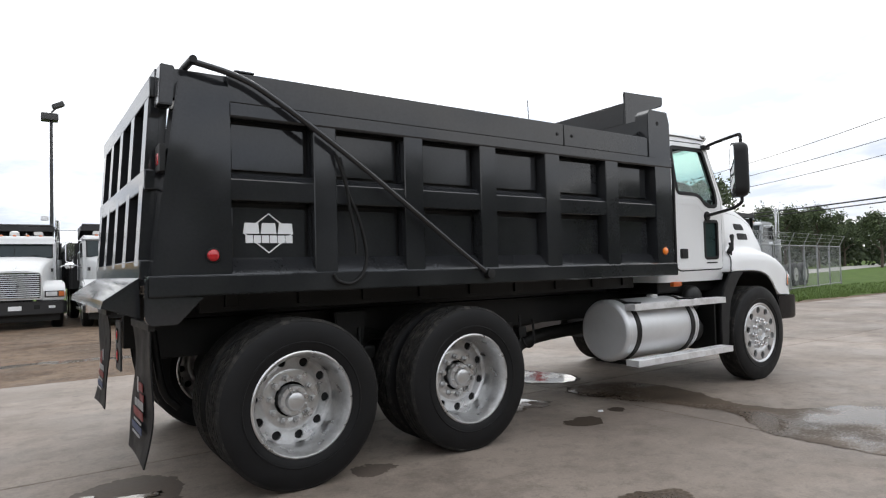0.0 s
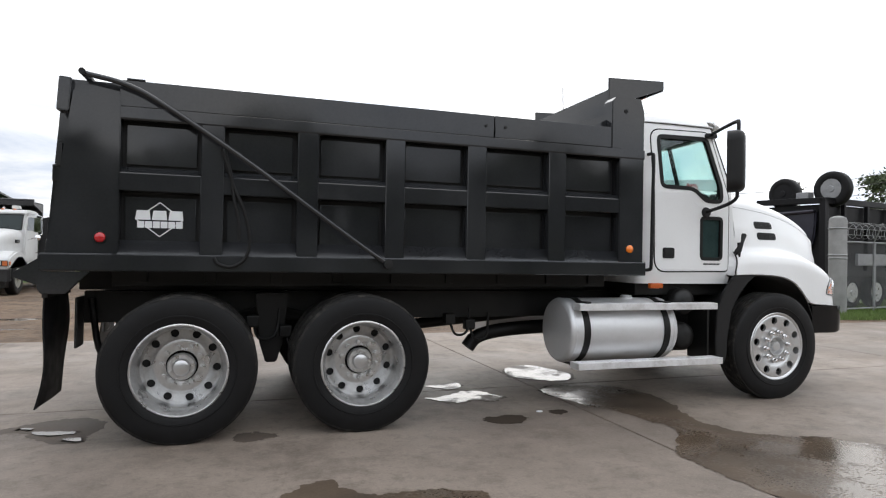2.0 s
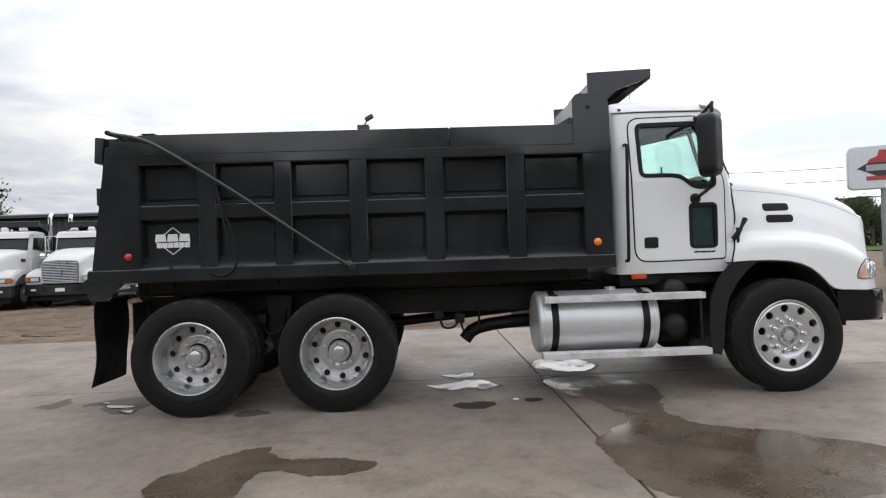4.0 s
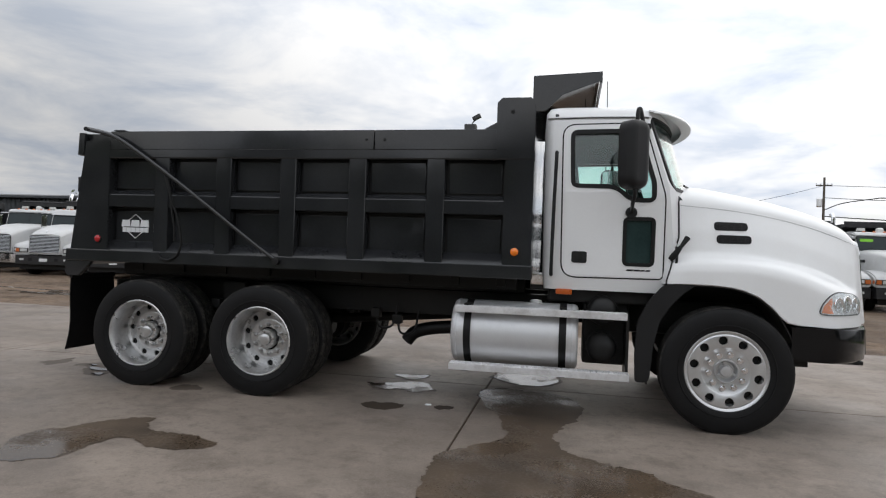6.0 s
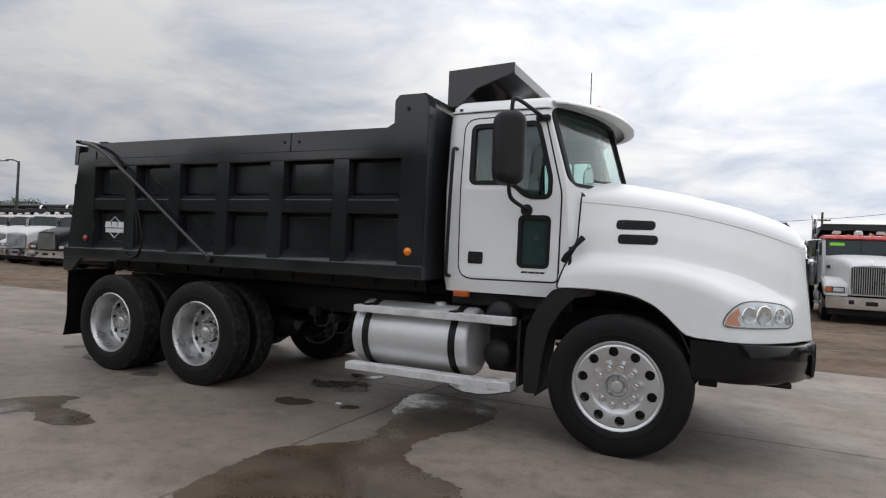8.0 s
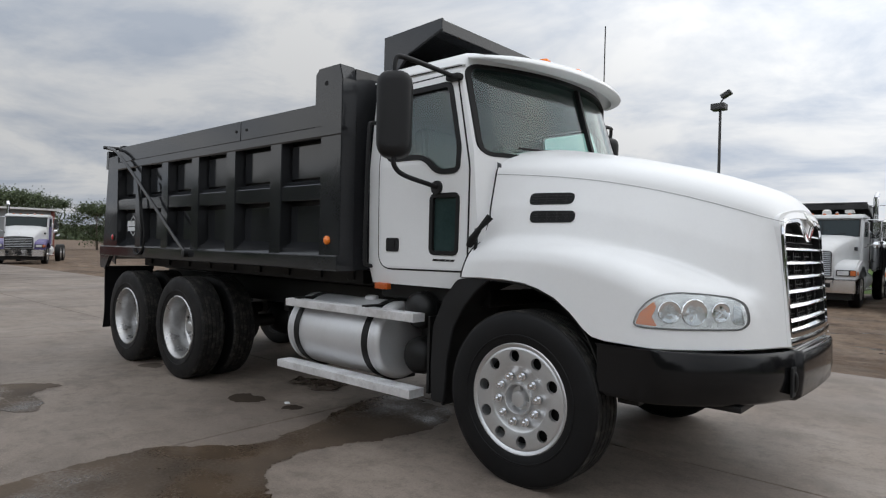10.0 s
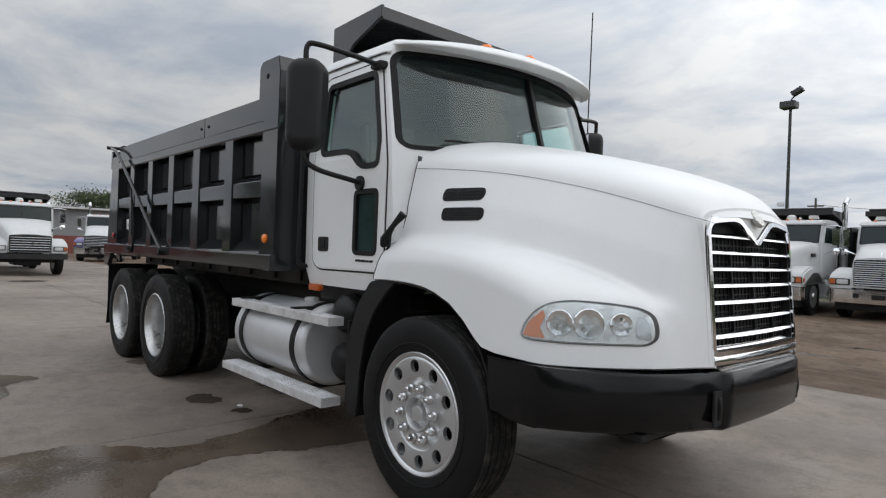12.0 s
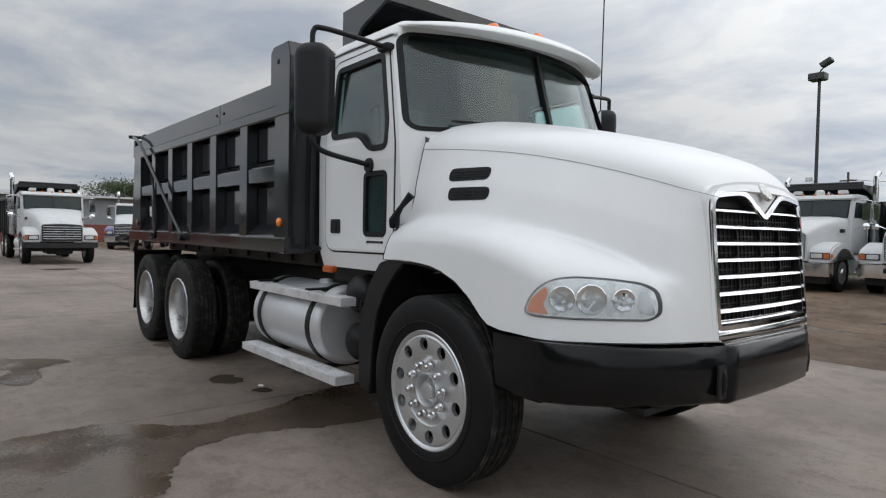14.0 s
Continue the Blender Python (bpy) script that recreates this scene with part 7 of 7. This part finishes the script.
link("hoist_bracket", box(0.2, 0.5, 0.6, 1.0, 3.35, 3.62, 0.03), GALV, yb)
for xx in (1.6, 3.0):
    ty, rm = simple_wheel(0.5)
    for o in (ty, rm):
        moved(o, Matrix.Translation((xx, 0.16, 0.5)) @ Matrix.Rotation(math.pi / 2, 4, "Z"))
    w = link("wheel", rm, STEELWHEEL, yb)
    link("tyre", ty, RUBBER, w)

# low trailer and a silver truck behind the far fence
silver = parked_truck("silver truck with a chrome exhaust behind the fence", BG_SILVER, BG_SILVER, CHROME, "tall", None, -1, beacons=False)
place(silver, 26.75, 16.3, -80, False)
silver.scale = (1.2, 1.2, 1.2)

# sign board on its mast
sg = tagged(new("sign"), "white rounded sign board with a red and black emblem", "sign")
sg.location = (28.1, 29.7, -0.01)
sg.rotation_euler = (0, 0, radians(-28))
link("board", prism(rounded([(-1.62, 4.05), (1.62, 4.05), (1.62, 6.3), (-1.62, 6.3)], 0.32), "y", -0.3, 0.3, None, 0.05), mat("sign_white", (0.62, 0.64, 0.67), 0.4, var=0.05), sg)
link("mast", tube([(0, 0, 0), (0, 0, 4.05)], 0.16, 14), GALV, sg)
link("emblem_diamond", prism([(-1.2, 5.15), (0, 4.55), (1.2, 5.15), (0, 5.85)], "y", -0.315, -0.30), mat("sign_dark", (0.03, 0.03, 0.035), 0.5), sg)
link("emblem_top", prism(rounded([(-0.75, 5.42), (0.7, 5.42), (0.62, 5.66), (0.42, 5.72), (0.36, 6.02), (-0.22, 6.08), (-0.30, 5.74), (-0.66, 5.60)], 0.06), "y", -0.325, -0.315), mat("sign_red", (0.40, 0.04, 0.04), 0.5), sg)
link("emblem_bar", box(-0.8, 0.8, -0.325, -0.316, 5.0, 5.32), mat("sign_grey", (0.35, 0.35, 0.37), 0.5), sg)
link("emblem_bar", box(-0.8, 0.8, -0.318, -0.30, 4.50, 4.72), mat("sign_red_bar", (0.40, 0.04, 0.04), 0.5), sg)

# things far off behind the lawn, seen between the parked trucks
screen = tagged(new("screen_fence"), "long dark screened fence behind the lawn", "fence")
screen.location = (-10, 104, -0.02)
for k in range(15):
    link("panel", box(-30 + k * 4 + 0.05, -26 + k * 4 - 0.05, -0.04, 0.04, 0.1, 2.7), mat("screen_mesh", (0.16, 0.18, 0.19), 0.8), screen)
    link("post", tube([(-30 + k * 4, 0, 0), (-30 + k * 4, 0, 3.0)], 0.05, 8), GALV, screen)
link("rail", tube([(-30, 0, 2.9), (30, 0, 2.9)], 0.04, 6), GALV, screen)
cont = tagged(new("container"), "dark green steel shipping container beyond the lawn", "container")
cont.location = (-16.9, 101, -0.02)
link("body", corrugated(-1.3, 1.3, -0.02, 0.15, 2.75, 0.26, 0.04), mat("container_green", (0.03, 0.075, 0.06), 0.5, var=0.2), cont, smooth=0)
link("core", box(-1.3, 1.3, 0.01, 6.0, 0.05, 2.78, 0.02), mat("container_green_side", (0.03, 0.075, 0.06), 0.5, var=0.2), cont)
barn = tagged(new("tan_building"), "tan gabled metal building beyond the fence", "building")
barn.location = (-14.8, 128, -0.02)
TANW = mat("tan_metal", (0.42, 0.30, 0.15), 0.6, var=0.1, scale=1)
link("wall", prism([(-4.9, 0), (4.9, 0), (4.9, 3.55), (0, 5.15), (-4.9, 3.55)], "y", 0, 14), TANW, barn, smooth=0)
for s in (-1, 1):
    link("roof", prism([(0, 5.16), (s * 5.2, 3.50), (s * 5.2, 3.62), (0, 5.30)], "y", -0.3, 14.3), ROOFM, barn, smooth=0)

# ---- trees ----
LEAF = []
for nm, c in (("leaf_dark", (0.042, 0.060, 0.026)), ("leaf_mid", (0.066, 0.090, 0.036)), ("leaf_light", (0.095, 0.125, 0.052))):
    LEAF.append(mat(nm, c, 0.7, var=0.35, scale=0.6, fine=5))
BARK = mat("bark", (0.09, 0.07, 0.055), 0.95, var=0.35, scale=4, bump=0.4)


def tree_mesh(h, spread, seed, leaves, crown0=0.35):
    rng = random.Random(seed)
    trunk = tube([(0, 0, 0), (0.1, 0.05, h * 0.25), (-0.05, 0.1, h * 0.55), (0.05, 0, h * 0.9)], [0.028 * h, 0.022 * h, 0.014 * h, 0.004 * h], 10)
    clumps = []
    for k in range(16):
        z = h * (crown0 + (1 - crown0) * rng.random() ** 0.8)
        f = 1 - abs((z / h - 0.62) / 0.5) ** 2
        a = rng.random() * 6.283
        r = spread * max(0.15, f) * (0.35 + 0.65 * rng.random())
        tip = Vector((r * math.cos(a), r * math.sin(a), min(z + 0.08 * h, h * 0.97)))
        base = Vector((0, 0, max(h * 0.2, z - 0.16 * h)))
        mid = base.lerp(tip, 0.5) + Vector((0, 0, 0.03 * h))
        tube([base, mid, tip], [0.009 * h, 0.006 * h, 0.002 * h], 6, trunk)
        clumps.append((tip, spread * (0.22 + 0.22 * rng.random())))
    crown = bmesh.new()
    for k in range(leaves):
        c, cr = clumps[rng.randrange(len(clumps))]
        d = Vector((rng.gauss(0, 1), rng.gauss(0, 1), rng.gauss(0, 0.7)))
        p = c + d * cr * 0.55
        s = h * (0.010 + 0.016 * rng.random())
        u = Vector((rng.gauss(0, 1), rng.gauss(0, 1), rng.gauss(0, 1))).normalized()
        v = u.orthogonal().normalized()
        q = u.cross(v)
        vs = [crown.verts.new(p + v * s), crown.verts.new(p + q * s * 0.6), crown.verts.new(p - v * s), crown.verts.new(p - q * s * 0.6)]
        f = crown.faces.new(vs)
        f.material_index = rng.choice((0, 0, 1, 1, 2))
    return trunk, crown


def tree(x, y, h, spread, seed, leaves=3500, crown0=0.35, label="leafy green tree beyond the yard"):
    tr, cr = tree_mesh(h, spread, seed, leaves, crown0)
    t = tagged(new("tree"), label, "tree", "trees round the yard")
    t.location = (x, y, -0.02)
    link("trunk", tr, BARK, t)
    link("crown", cr, LEAF, t, smooth=0)
    return t


t1 = tree(-32.5, 46.0, 8.2, 3.6, 3, 7500, 0.3)
t2 = tree(120.0, 62.0, 11.0, 4.2, 8, 5500, 0.40, "tall pine-like tree in the treeline")
t3 = tree(-74.0, 20.0, 6.3, 3.8, 5, 9000, 0.2)
rng = random.Random(11)
# right-hand treeline beyond the road
for k in range(16):
    a = k / 15
    x, y = 140 - 45 * a + rng.uniform(-4, 4), 30 + 95 * a + rng.uniform(-5, 5)
    copy_thing(t2 if k % 3 else t1, pose(x, y, -0.02, 0, 0, rng.uniform(0, 360)) @ Matrix.Scale(rng.uniform(0.75, 1.1) * (1 if k % 3 else 1.15), 4))
for x, y, turn, size in ((100, 44.3, 20, 0.80), (99, 48.6, 110, 0.82), (101, 36.4, 250, 0.68)):
    copy_thing(t2, pose(x, y, -0.02, 0, 0, turn) @ Matrix.Scale(size, 4))
copy_thing(t1, pose(59.0, 60.5, -0.02, 0, 0, 80) @ Matrix.Scale(1.06, 4))
copy_thing(t1, pose(60.0, 39.2, -0.02, 0, 0, 300) @ Matrix.Scale(1.14, 4))
copy_thing(t2, pose(56, 82, -0.02, 0, 0, 70) @ Matrix.Scale(0.66, 4))
copy_thing(t2, pose(62, 84, -0.02, 0, 0, 190) @ Matrix.Scale(0.6, 4))
copy_thing(t3, pose(-78, 24, -0.02, 0, 0, 50))
copy_thing(t3, pose(-74, 30, -0.02, 0, 0, 150) @ Matrix.Scale(0.85, 4))
copy_thing(t1, pose(-60, 48, -0.02, 0, 0, 30) @ Matrix.Scale(0.75, 4))
copy_thing(t3, pose(-66, 42, -0.02, 0, 0, 210) @ Matrix.Scale(0.8, 4))
copy_thing(t1, pose(-36, 52, -0.02, 0, 0, 130) @ Matrix.Scale(0.9, 4))
# dense undergrowth below the far treeline and on the horizon
hedge = bmesh.new()
for k in range(19000):
    a = rng.random()
    x, y = 150 - 55 * a + rng.uniform(-5, 5), 18 + 118 * a + rng.uniform(-5, 5)
    top = 8.6 + 2.0 * noise.noise((a * 14, 0, 0)) + 1.0 * noise.noise((a * 50, 3, 0))
    p = Vector((x, y, rng.random() ** 0.8 * top))
    s = 0.28 + 0.3 * rng.random()
    u = Vector((rng.gauss(0, 1), rng.gauss(0, 1), rng.gauss(0, 1))).normalized()
    v = u.orthogonal().normalized()
    q = u.cross(v)
    f = hedge.faces.new([hedge.verts.new(p + v * s), hedge.verts.new(p + q * s * 0.7), hedge.verts.new(p - v * s), hedge.verts.new(p - q * s * 0.7)])
    f.material_index = rng.choice((0, 0, 0, 1))
tagged(link("woods", hedge, LEAF, smooth=0), "dense dark green woods on the far side of the road", "woods", kind="stuff")
# unseen woods added on the near side, behind the walk, to darken the bed's reflections
near = bmesh.new()
for k in range(22000):
    a = rng.random()
    x, y = -70 + 140 * a, -32 + rng.uniform(-4, 4)
    top = 8.2 + 2.5 * noise.noise((a * 16, 7, 0)) + 1.5 * noise.noise((a * 60, 9, 0))
    p = Vector((x, y, rng.random() ** 0.8 * top))
    s = 0.35 + 0.35 * rng.random()
    u = Vector((rng.gauss(0, 1), rng.gauss(0, 1), rng.gauss(0, 1))).normalized()
    v = u.orthogonal().normalized()
    q = u.cross(v)
    f = near.faces.new([near.verts.new(p + v * s), near.verts.new(p + q * s * 0.7), near.verts.new(p - v * s), near.verts.new(p - q * s * 0.7)])
    f.material_index = rng.choice((0, 0, 1, 2))
tagged(link("unseen_near_woods", near, LEAF, smooth=0), "unseen green woods added beside the lot for the bed's reflections", "woods", kind="stuff")
# low far band of trees all round the horizon
far = bmesh.new()
for k in range(22000):
    a = rng.random() * 6.283
    d = 420 + 60 * rng.random()
    top = 9 + 4 * noise.noise((a * 9, 1.3, 0)) + 2 * noise.noise((a * 60, 5, 0))
    p = Vector((d * math.cos(a), d * math.sin(a), rng.random() * top))
    s = 1.2 + 1.2 * rng.random()
    v = Vector((-math.sin(a), math.cos(a), rng.gauss(0, 0.4))).normalized()
    q = Vector((rng.gauss(0, 0.4), rng.gauss(0, 0.4), 1)).normalized()
    f = far.faces.new([far.verts.new(p + v * s), far.verts.new(p + q * s * 0.8), far.verts.new(p - v * s), far.verts.new(p - q * s * 0.8)])
    f.material_index = rng.choice((0, 0, 1))
tagged(link("far_woods", far, LEAF, smooth=0), "low dark treeline on the horizon", "woods", kind="stuff")

# grass blades along the verge
blades = bmesh.new()
for k in range(14000):
    x = 14.4 + rng.random() ** 1.4 * 26
    y = 10.4 + 0.2 * math.sin(x * 1.7) + rng.random() ** 1.6 * min(4.5, 0.3 + (x - 14.4) * 0.9)
    hgt = 0.04 + 0.10 * rng.random()
    a = rng.random() * 6.283
    w = 0.012
    lean = Vector((rng.gauss(0, 0.03), rng.gauss(0, 0.03), hgt))
    b0 = Vector((x, y, -0.012))
    dv = Vector((math.cos(a), math.sin(a), 0)) * w
    f = blades.faces.new([blades.verts.new(b0 - dv), blades.verts.new(b0 + dv), blades.verts.new(b0 + lean)])
tagged(link("grass", blades, mat("grass_blades", (0.10, 0.15, 0.035), 0.8, var=0.4), smooth=0), "short green grass blades on the verge", "grass", kind="stuff")

# ---- water on the concrete ----
WATER = mat("shallow_water", (0.092, 0.067, 0.047), 0.13, var=0.35, scale=2.2, fine=18, rvar=0.09, bump=0.05, spec=0.5)
WET = mat("wet_brown_film", (0.074, 0.053, 0.036), 0.5, var=0.4, scale=2.2, fine=70, rvar=0.10, bump=0.10, spec=0.30)


def patchy_gloss(m, scale, lo, hi, smooth_, dull):
    """Standing water in the hollows, a dull damp film on the rises."""
    N, L = m.node_tree.nodes, m.node_tree.links
    b = N["Principled BSDF"]
    geo, n, g, a, r = (N.new("ShaderNode" + k) for k in ("NewGeometry", "TexNoise", "TexNoise", "Math", "MapRange"))
    n.inputs["Scale"].default_value, n.inputs["Detail"].default_value, n.inputs["Roughness"].default_value = scale, 5, 0.55
    g.inputs["Scale"].default_value, g.inputs["Detail"].default_value = 45, 4
    for x in (n, g):
        L.new(geo.outputs["Position"], x.inputs["Vector"])
    a.operation = "MULTIPLY_ADD"
    a.inputs[1].default_value = 0.22
    L.new(g.outputs["Fac"], a.inputs[0])
    L.new(n.outputs["Fac"], a.inputs[2])
    r.inputs["From Min"].default_value, r.inputs["From Max"].default_value = lo, hi
    r.inputs["To Min"].default_value, r.inputs["To Max"].default_value = dull, smooth_
    L.new(a.outputs[0], r.inputs["Value"])
    L.new(r.outputs[0], b.inputs["Roughness"])


patchy_gloss(WET, 0.9, 0.56, 0.68, 0.16, 0.70)
POOL = mat("ragged_pool", (0.090, 0.070, 0.055), 0.3, var=0.35, scale=2.2, fine=18, bump=0.04, spec=0.5)
patchy_gloss(POOL, 3.2, 0.50, 0.64, 0.05, 0.55)
DAMP = mat("damp_concrete", (0.041, 0.031, 0.023), 0.85, var=0.3, scale=2.0, fine=40, bump=0.15, rvar=0.10, spec=0.12)


def blob(outline, z, seed, rough=0.05):
    """An uneven closed outline through a few points."""
    P = [Vector((x, y, 0)) for x, y in outline]
    n = len(P)
    pts = []
    for i in range(n):
        a, b, c, d = P[i - 1], P[i], P[(i + 1) % n], P[(i + 2) % n]
        for j in range(26):
            t = j / 26
            p = 0.5 * ((2 * b) + (c - a) * t + (2 * a - 5 * b + 4 * c - d) * t * t + (3 * b - a - 3 * c + d) * t ** 3)
            q = noise.noise_vector((p.x * 5, p.y * 5, seed)) * rough + noise.noise_vector((p.x * 17, p.y * 17, seed)) * rough * 0.5 + noise.noise_vector((p.x * 60, p.y * 60, seed)) * rough * 0.35
            pts.append((p.x + q.x, p.y + q.y, z))
    co, _, faces = geometry.delaunay_2d_cdt([Vector(p[:2]) for p in pts], [], [list(range(len(pts)))], 1, 1e-5)[:3]
    bm = bmesh.new()
    vs = [bm.verts.new((v.x, v.y, z)) for v in co]
    for f in faces:
        bm.faces.new([vs[i] for i in f])
    bmesh.ops.recalc_face_normals(bm, faces=bm.faces)
    if sum(f.normal.z for f in bm.faces) < 0:
        bmesh.ops.reverse_faces(bm, faces=bm.faces)
    return bm


def grown(outline, d):
    cx = sum(p[0] for p in outline) / len(outline)
    cy = sum(p[1] for p in outline) / len(outline)
    return [(x + d * (x - cx) / math.hypot(x - cx, y - cy), y + d * (y - cy) / math.hypot(x - cx, y - cy)) for x, y in outline]


def ellipse(cx, cy, rx, ry, n=9):
    return [(cx + rx * math.cos(6.283 * k / n), cy + ry * math.sin(6.283 * k / n)) for k in range(n)]


PUDDLES = [
    [(5.36, 1.62), (5.20, 1.88), (5.16, 2.25), (5.16, 2.74), (5.40, 2.98), (5.57, 3.28), (5.52, 3.55), (5.43, 3.88), (5.25, 4.30), (5.17, 4.68), (5.55, 4.98), (6.08, 4.85), (6.19, 4.30), (6.13, 3.95), (6.01, 3.66), (5.97, 3.40), (6.03, 3.12), (6.23, 2.90), (6.56, 2.77), (6.75, 2.55), (7.05, 2.3), (6.8, 1.8), (6.1, 1.42), (5.66, 1.44)],
    [(2.34, 1.72), (2.16, 2.0), (2.14, 2.28), (2.27, 2.45), (2.38, 2.67), (2.65, 2.86), (2.82, 2.66), (2.97, 2.55), (3.26, 2.56), (3.55, 2.40), (3.45, 2.27), (3.24, 2.22), (2.88, 2.31), (2.76, 2.22), (2.72, 1.90), (2.55, 1.70)],
    ellipse(4.35, 3.89, 0.19, 0.11), ellipse(4.92, 4.01, 0.10, 0.065),
    [(3.92, 4.78), (4.14, 4.86), (4.38, 5.02), (4.54, 4.96), (4.66, 4.72), (4.52, 4.56), (4.34, 4.62), (4.18, 4.55)], [(4.06, 5.36), (4.28, 5.38), (4.46, 5.42), (4.44, 5.24), (4.30, 5.13), (4.18, 5.22)],
    [(5.16, 4.62), (5.22, 4.90), (5.45, 5.02), (5.62, 4.96), (5.86, 4.70), (5.66, 4.42), (5.38, 4.50)], [(5.22, 5.60), (5.35, 6.1), (5.75, 6.25), (5.95, 5.70), (5.85, 5.40), (5.6, 5.25)],
    ellipse(2.30, 3.92, 0.16, 0.10), [(0.47, 4.55), (0.64, 4.72), (0.87, 4.80), (1.12, 4.66), (1.13, 4.22), (0.96, 4.10), (0.72, 4.36)],
    [(0.70, 4.47), (0.98, 4.40), (1.00, 4.33), (0.80, 4.36)], [(0.97, 4.24), (1.08, 4.22), (1.10, 4.14), (0.98, 4.19)], [(0.60, 4.60), (0.67, 4.58), (0.66, 4.55), (0.60, 4.57)], [(0.10, 4.86), (0.25, 4.60), (0.17, 4.43), (0.02, 4.55)],
    [(-12.45, 4.35), (-12.1, 4.5), (-12.0, 4.9), (-12.2, 5.3), (-12.55, 5.35), (-12.7, 4.8)],
]
FILM = mat("drying_film", (0.088, 0.069, 0.055), 0.7, var=0.3, scale=2.0, fine=40, bump=0.12, rvar=0.12, spec=0.3)
for k, o in enumerate(PUDDLES):
    if k > 1:
        tagged(link("damp_patch", blob(grown(o, 0.05 if len(o) > 9 else 0.02), 0.0018, k + 3.2, 0.07), FILM if k in (4, 5, 7, 8, 9, 13) else DAMP, smooth=0), "damp dark stain on the concrete", "stain", kind="structure")
    if k in (2, 3, 8, 9, 13, 14):
        continue
    tagged(link("puddle", blob(o, 0.0035 if k < 2 else 0.006, k + 3.5, 0.05 if len(o) > 6 or k == 4 else 0.02), WET if k < 2 or k == 6 else POOL, smooth=0), "shallow brown rainwater puddle on concrete", "puddle", kind="structure")
# small white scrap lying on the concrete
sc = bmesh.new()
ring = [(0.055 * (1 + 0.35 * noise.noise((math.cos(a) * 2, math.sin(a) * 2, 0.4))) * math.cos(a), 0.040 * math.sin(a)) for a in [6.283 * k / 11 for k in range(11)]]
lo_ = [sc.verts.new((a, b, 0.001)) for a, b in ring]
hi_ = [sc.verts.new((a * 0.8, b * 0.8, 0.012 + 0.006 * math.sin(3 * k))) for k, (a, b) in enumerate(ring)]
for k in range(11):
    sc.faces.new((lo_[k], lo_[(k + 1) % 11], hi_[(k + 1) % 11], hi_[k]))
sc.faces.new(hi_)
scrap = tagged(link("paper_scrap", sc, DECAL, smooth=0), "small crumpled white scrap on the concrete", "litter")
scrap.location = (4.765, 4.07, 0)
scrap.scale = (0.6, 0.6, 0.6)
# ruts with water in the dirt
for k, (x, y, rx) in enumerate(((-3.0, 11.5, 1.5), (-1.2, 13.2, 1.2), (1.0, 12.0, 1.1), (-6.0, 12.6, 1.8), (7.4, 12.6, 1.4), (8.6, 14.5, 1.2), (-10, 13.2, 2.0), (3.2, 14.8, 1.4))):
    tagged(link("puddle", blob([(x - rx * 1.5, y), (x - rx * 0.6, y + 0.55), (x + rx * 0.4, y + 0.40), (x + rx * 1.4, y + 0.15), (x + rx * 0.6, y - 0.45), (x - rx * 0.7, y - 0.35)], -0.022, k + 20, 0.12), WATER, smooth=0), "thin muddy puddle in a wheel rut", "puddle", kind="structure")

# ---- concrete slabs, last ----
SX = [-38, -32.5, -26.2, -19.9, -13.6, -7.3, -1.05, 5.2, 11.45, 17.7, 24, 30.3, 36.6]
SY = [-22, -17.5, -13, -8.5, -4.0, 0.52, 5.12, 9.78]
pavement = tagged(new("pavement"), "grey concrete lot of large cast slabs", "pavement", kind="structure")
for i in range(len(SX) - 1):
    for j in range(len(SY) - 1):
        link("slab", box(SX[i] + 0.008, SX[i + 1] - 0.008, SY[j] + 0.008, SY[j + 1] - 0.008, -0.12, 0.0, 0.006, None, 1), CONCRETE, pavement, smooth=0)
